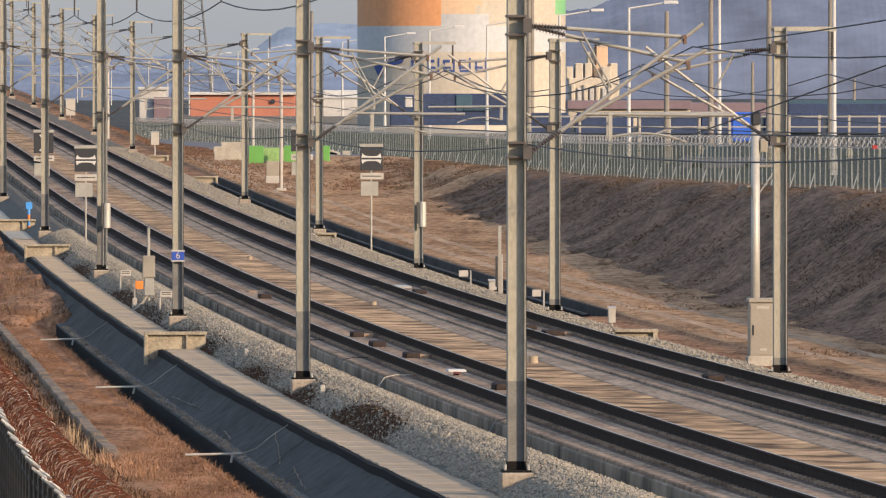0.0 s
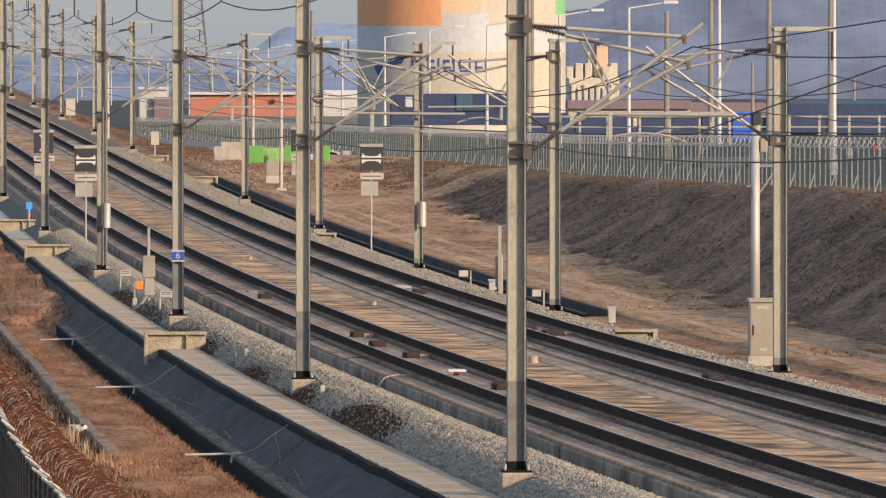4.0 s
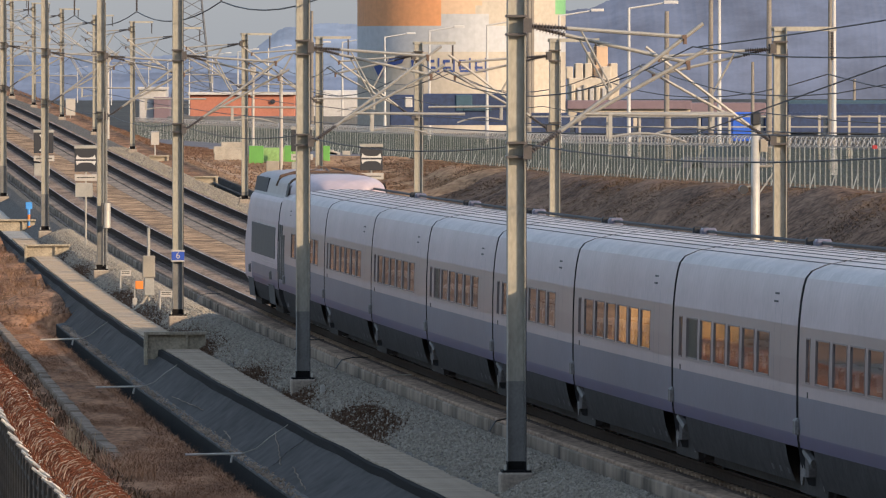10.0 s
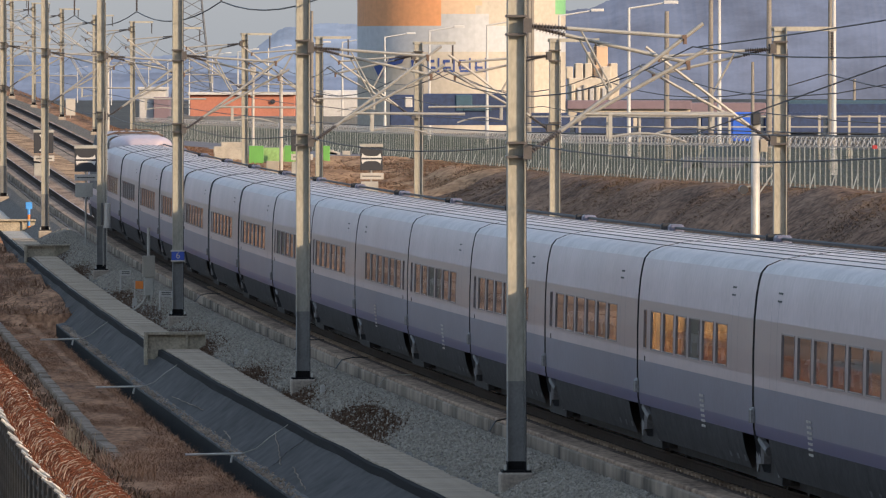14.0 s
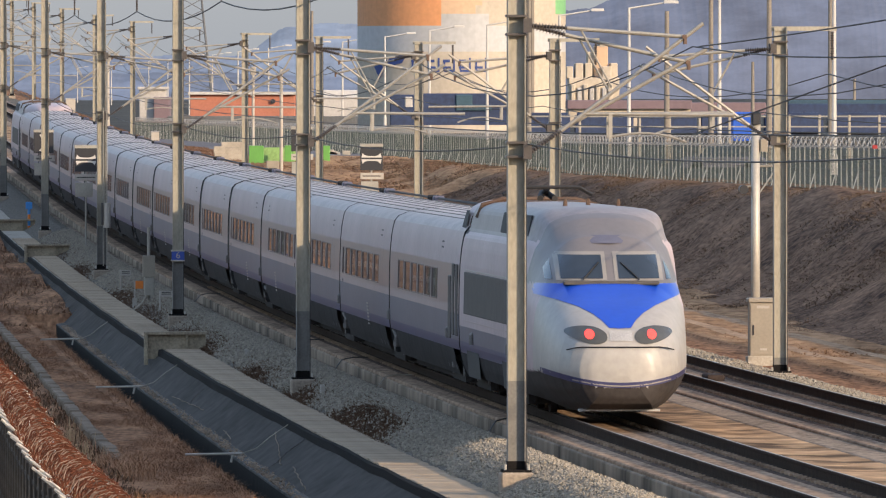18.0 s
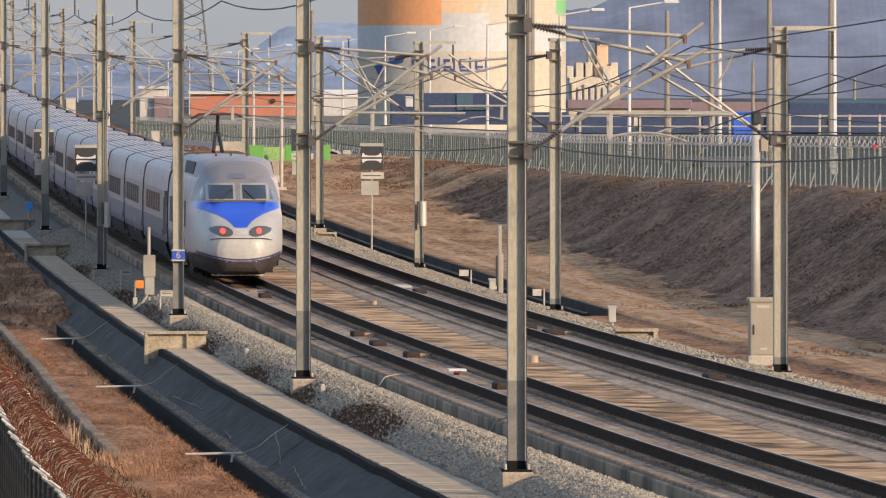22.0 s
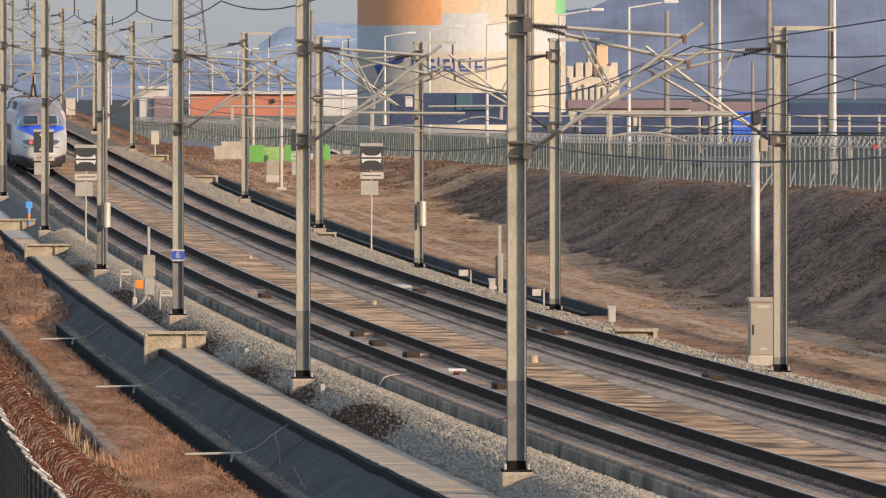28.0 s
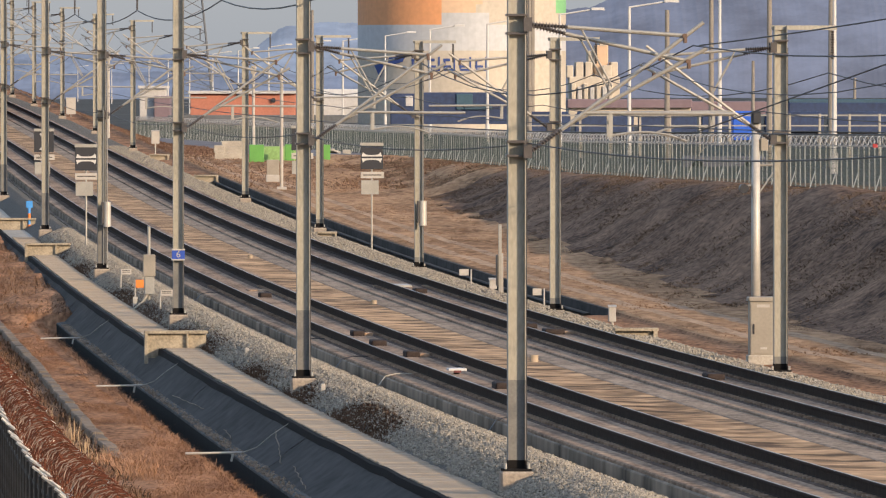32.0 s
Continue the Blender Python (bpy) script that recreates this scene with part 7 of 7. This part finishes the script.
    part("coupler_bar", Geo().bevel_box(-0.72, 0.72, min(s * (L / 2 - 0.75), s * (L / 2 - 0.55)), max(s * (L / 2 - 0.75), s * (L / 2 - 0.55)), 0.16, 0.2, 0.01), M_louvre2, e, "pale lip under the nose")
    part("nose_seam", Geo().path([(x, s * (L / 2 + 0.012 - 0.055 - 0.35 * (abs(x) / 0.95) ** 3), 1.3 - 0.25 * max(0, abs(x) - 0.75)) for x in np.linspace(-0.95, 0.95, 15)], 0.012, 4), M_gap, e, "thin seam of the nose cover")
    for x, d in ((-0.5, 6.4), (0.45, 6.2), (0.0, 7.4)):
        part("antenna", Geo().tube((x, s * (L / 2 - d), 3.6), (x, s * (L / 2 - d), 3.86), 0.06, 6, 0.03), M_panto, e, "small roof antenna")
    cab_panels(e, s, L)
    pantograph(e, s, L, flip)
    bogie_parts(e, s * (L / 2 - 7.4))
    bogie_parts(e, -s * (L / 2 - 3.6))
    return e


lead_power = power_car(False, 22.4)
lead_motor = motor_trailer(False)
car_a, car_b = trailer(False, False), trailer(True, True)
car_c = trailer(False, True)
CARS = [(lead_power, 22.4), (lead_motor, 21.8), (car_a, 18.7)]
for i in range(15):
    src = (car_b, car_a, car_c)[i % 3] if i > 6 else car_a
    if i == 7:
        CARS.append((car_b, 18.7))
    elif i == 9:
        CARS.append((car_c, 18.7))
    else:
        CARS.append((copy_thing(src, Matrix()), 18.7))
CARS += [(motor_trailer(True), 21.8), (power_car(True, 20.5), 20.5)]
TRAIN_LENGTH = sum(c[1] for c in CARS)


def tail_distance(t):
    """How far along the line the train's last buffer is: steady, then pulling away."""
    u = t - 19.0
    return 170.5 + (34.4 * u + 0.27 * u * u if u > 0 else 34.25 * u) + 1.6 * max(0.0, u - 6.0) ** 1.5


def car_pose(s0, s1):
    a, b = at(y_at(s0), 0.0), at(y_at(s1), 0.0)
    return Matrix.Translation((a + b) / 2) @ (b - a).to_track_quat("Y", "Z").to_matrix().to_4x4()


TRAIN_ROWS, _front = [], TRAIN_LENGTH
for ob, length in CARS:
    TRAIN_ROWS.append((ob, _front - length, length))
    _front -= length


# ---- the cat ----
def build_cat():
    e = thing("cat", at(231, -5.9, -1.6) and Matrix.Translation(at(231, -5.9, -1.6)), "white cat with dark patches walking over the dry grass", "cat")
    rings = [(-0.22, 0.03, 0.18), (-0.2, 0.1, 0.175), (-0.1, 0.13, 0.17), (0.05, 0.12, 0.17), (0.16, 0.1, 0.19), (0.22, 0.05, 0.22)]
    def rev(rs, sx=0.8):
        g = Geo()
        n = 12
        vs = [(x_r * sx * math.cos(2 * math.pi * i / n), y, z + x_r * math.sin(2 * math.pi * i / n)) for y, x_r, z in rs for i in range(n)]
        fs = [(a * n + i, a * n + (i + 1) % n, (a + 1) * n + (i + 1) % n, (a + 1) * n + i) for a in range(len(rs) - 1) for i in range(n)]
        return g.add(vs, fs + [tuple(range(n)), tuple(range((len(rs) - 1) * n, len(rs) * n))])
    part("body", rev(rings), M_fur, e, smooth=True)
    part("head", rev([(0.21, 0.02, 0.27), (0.23, 0.055, 0.28), (0.28, 0.06, 0.28), (0.32, 0.045, 0.27), (0.34, 0.02, 0.265)], 1.0), M_fur, e, smooth=True)
    part("head_patch", rev([(0.215, 0.035, 0.295), (0.24, 0.06, 0.3), (0.29, 0.055, 0.3), (0.315, 0.03, 0.29)], 1.0), M_furk, e, "dark patch on the head", smooth=True)
    part("back_patch", rev([(-0.17, 0.03, 0.235), (-0.13, 0.085, 0.23), (-0.05, 0.085, 0.23), (-0.01, 0.03, 0.235)], 1.05), M_furk, e, "dark patch on the back", smooth=True)
    for sx in (-1, 1):
        part("ear", Geo().add([(sx * 0.02, 0.25, 0.33), (sx * 0.055, 0.26, 0.32), (sx * 0.035, 0.28, 0.315), (sx * 0.042, 0.255, 0.375)], [(0, 1, 3), (1, 2, 3), (2, 0, 3)]), M_furk, e)
    part("tail", Geo().path([(0, -0.2, 0.2), (0, -0.25, 0.16), (0.01, -0.29, 0.1), (0.02, -0.31, 0.06)], 0.02, 6), M_fur, e)
    legs = []
    for sx in (-1, 1):
        for yy in (-0.15, 0.15):
            leg = part("leg", Geo().tube((0, 0, 0.02), (0, 0.01, -0.17), 0.028, 8, 0.018), M_fur, e, "", Matrix.Translation((sx * 0.034, yy * 0.76, 0.13)))
            legs.append((leg, sx, yy))
    return e, legs


M_fur = mat("white_fur", (0.55, 0.49, 0.41), 0.9, var=0.08, scale=10, fine=60, bump=0.1)
M_furk = mat("dark_fur", (0.06, 0.05, 0.045), 0.9, var=0.2, scale=10, fine=60, bump=0.1)
CAT, CAT_LEGS = build_cat()
for ob in CAT.children:
    ob.data.transform(Matrix.Scale(0.76, 4))
# seconds, distance along the line, offset, height over the rails
CAT_WAY = [(0.0, 228.0, -5.75, -2.3), (0.3, 229.5, -5.85, -2.0), (0.5, 230.5, -6.0, -1.62), (1.0, 232.0, -6.12, -1.58), (1.5, 236.0, -6.3, -1.58), (2.0, 236.2, -6.9, -1.58), (2.5, 245.0, -7.22, -1.52), (2.75, 241.0, -7.5, -1.42), (3.0, 238.5, -7.84, -1.38), (3.5, 241.5, -7.84, -1.38), (4.0, 243.0, -7.9, -1.58), (4.6, 237.0, -8.4, -1.6), (5.2, 235.0, -8.75, -1.62), (32.0, 235.0, -8.75, -1.62)]


def motions():
    for ob, back, length in TRAIN_ROWS:
        walk(ob, [(k * 0.5, car_pose(tail_distance(k * 0.5) + back, tail_distance(k * 0.5) + back + length)) for k in range(65)])
    for lower, upper, head, y in LIFTING:
        steps = [(t, lift_pose(y, k)) for t, k in ((0.0, 0.0), (18.6, 0.0), (18.9, 0.2), (19.3, 0.6), (19.7, 0.95), (20.0, 1.0), (32.0, 1.0))]
        for q, ob in enumerate((lower, upper, head)):
            walk(ob, [(t, m[q]) for t, m in steps])
    rows = []
    for i, (t, y, o, dz) in enumerate(CAT_WAY):
        p = at(y, o, dz - 0.02)
        turn = (0, 30, 60, 84, 80, 86, 76, 70, 50, 40, 70, 120, 140, 140)[i]
        rows.append((t, Matrix.Translation(p) @ Matrix.Rotation(radians(turn), 4, "Z")))
    walk(CAT, rows)
    for leg, sx, yy in CAT_LEGS:
        base = Matrix.Translation((sx * 0.034, yy * 0.76, 0.13))
        ph = 0.0 if sx * yy > 0 else math.pi
        rs = [(0.15 * k, base @ Matrix.Rotation(0.5 * math.sin(2 * math.pi * 0.15 * k / 0.6 + ph), 4, "X")) for k in range(34)]
        walk(leg, rs + [(5.2, base), (32.0, base)])


motions()
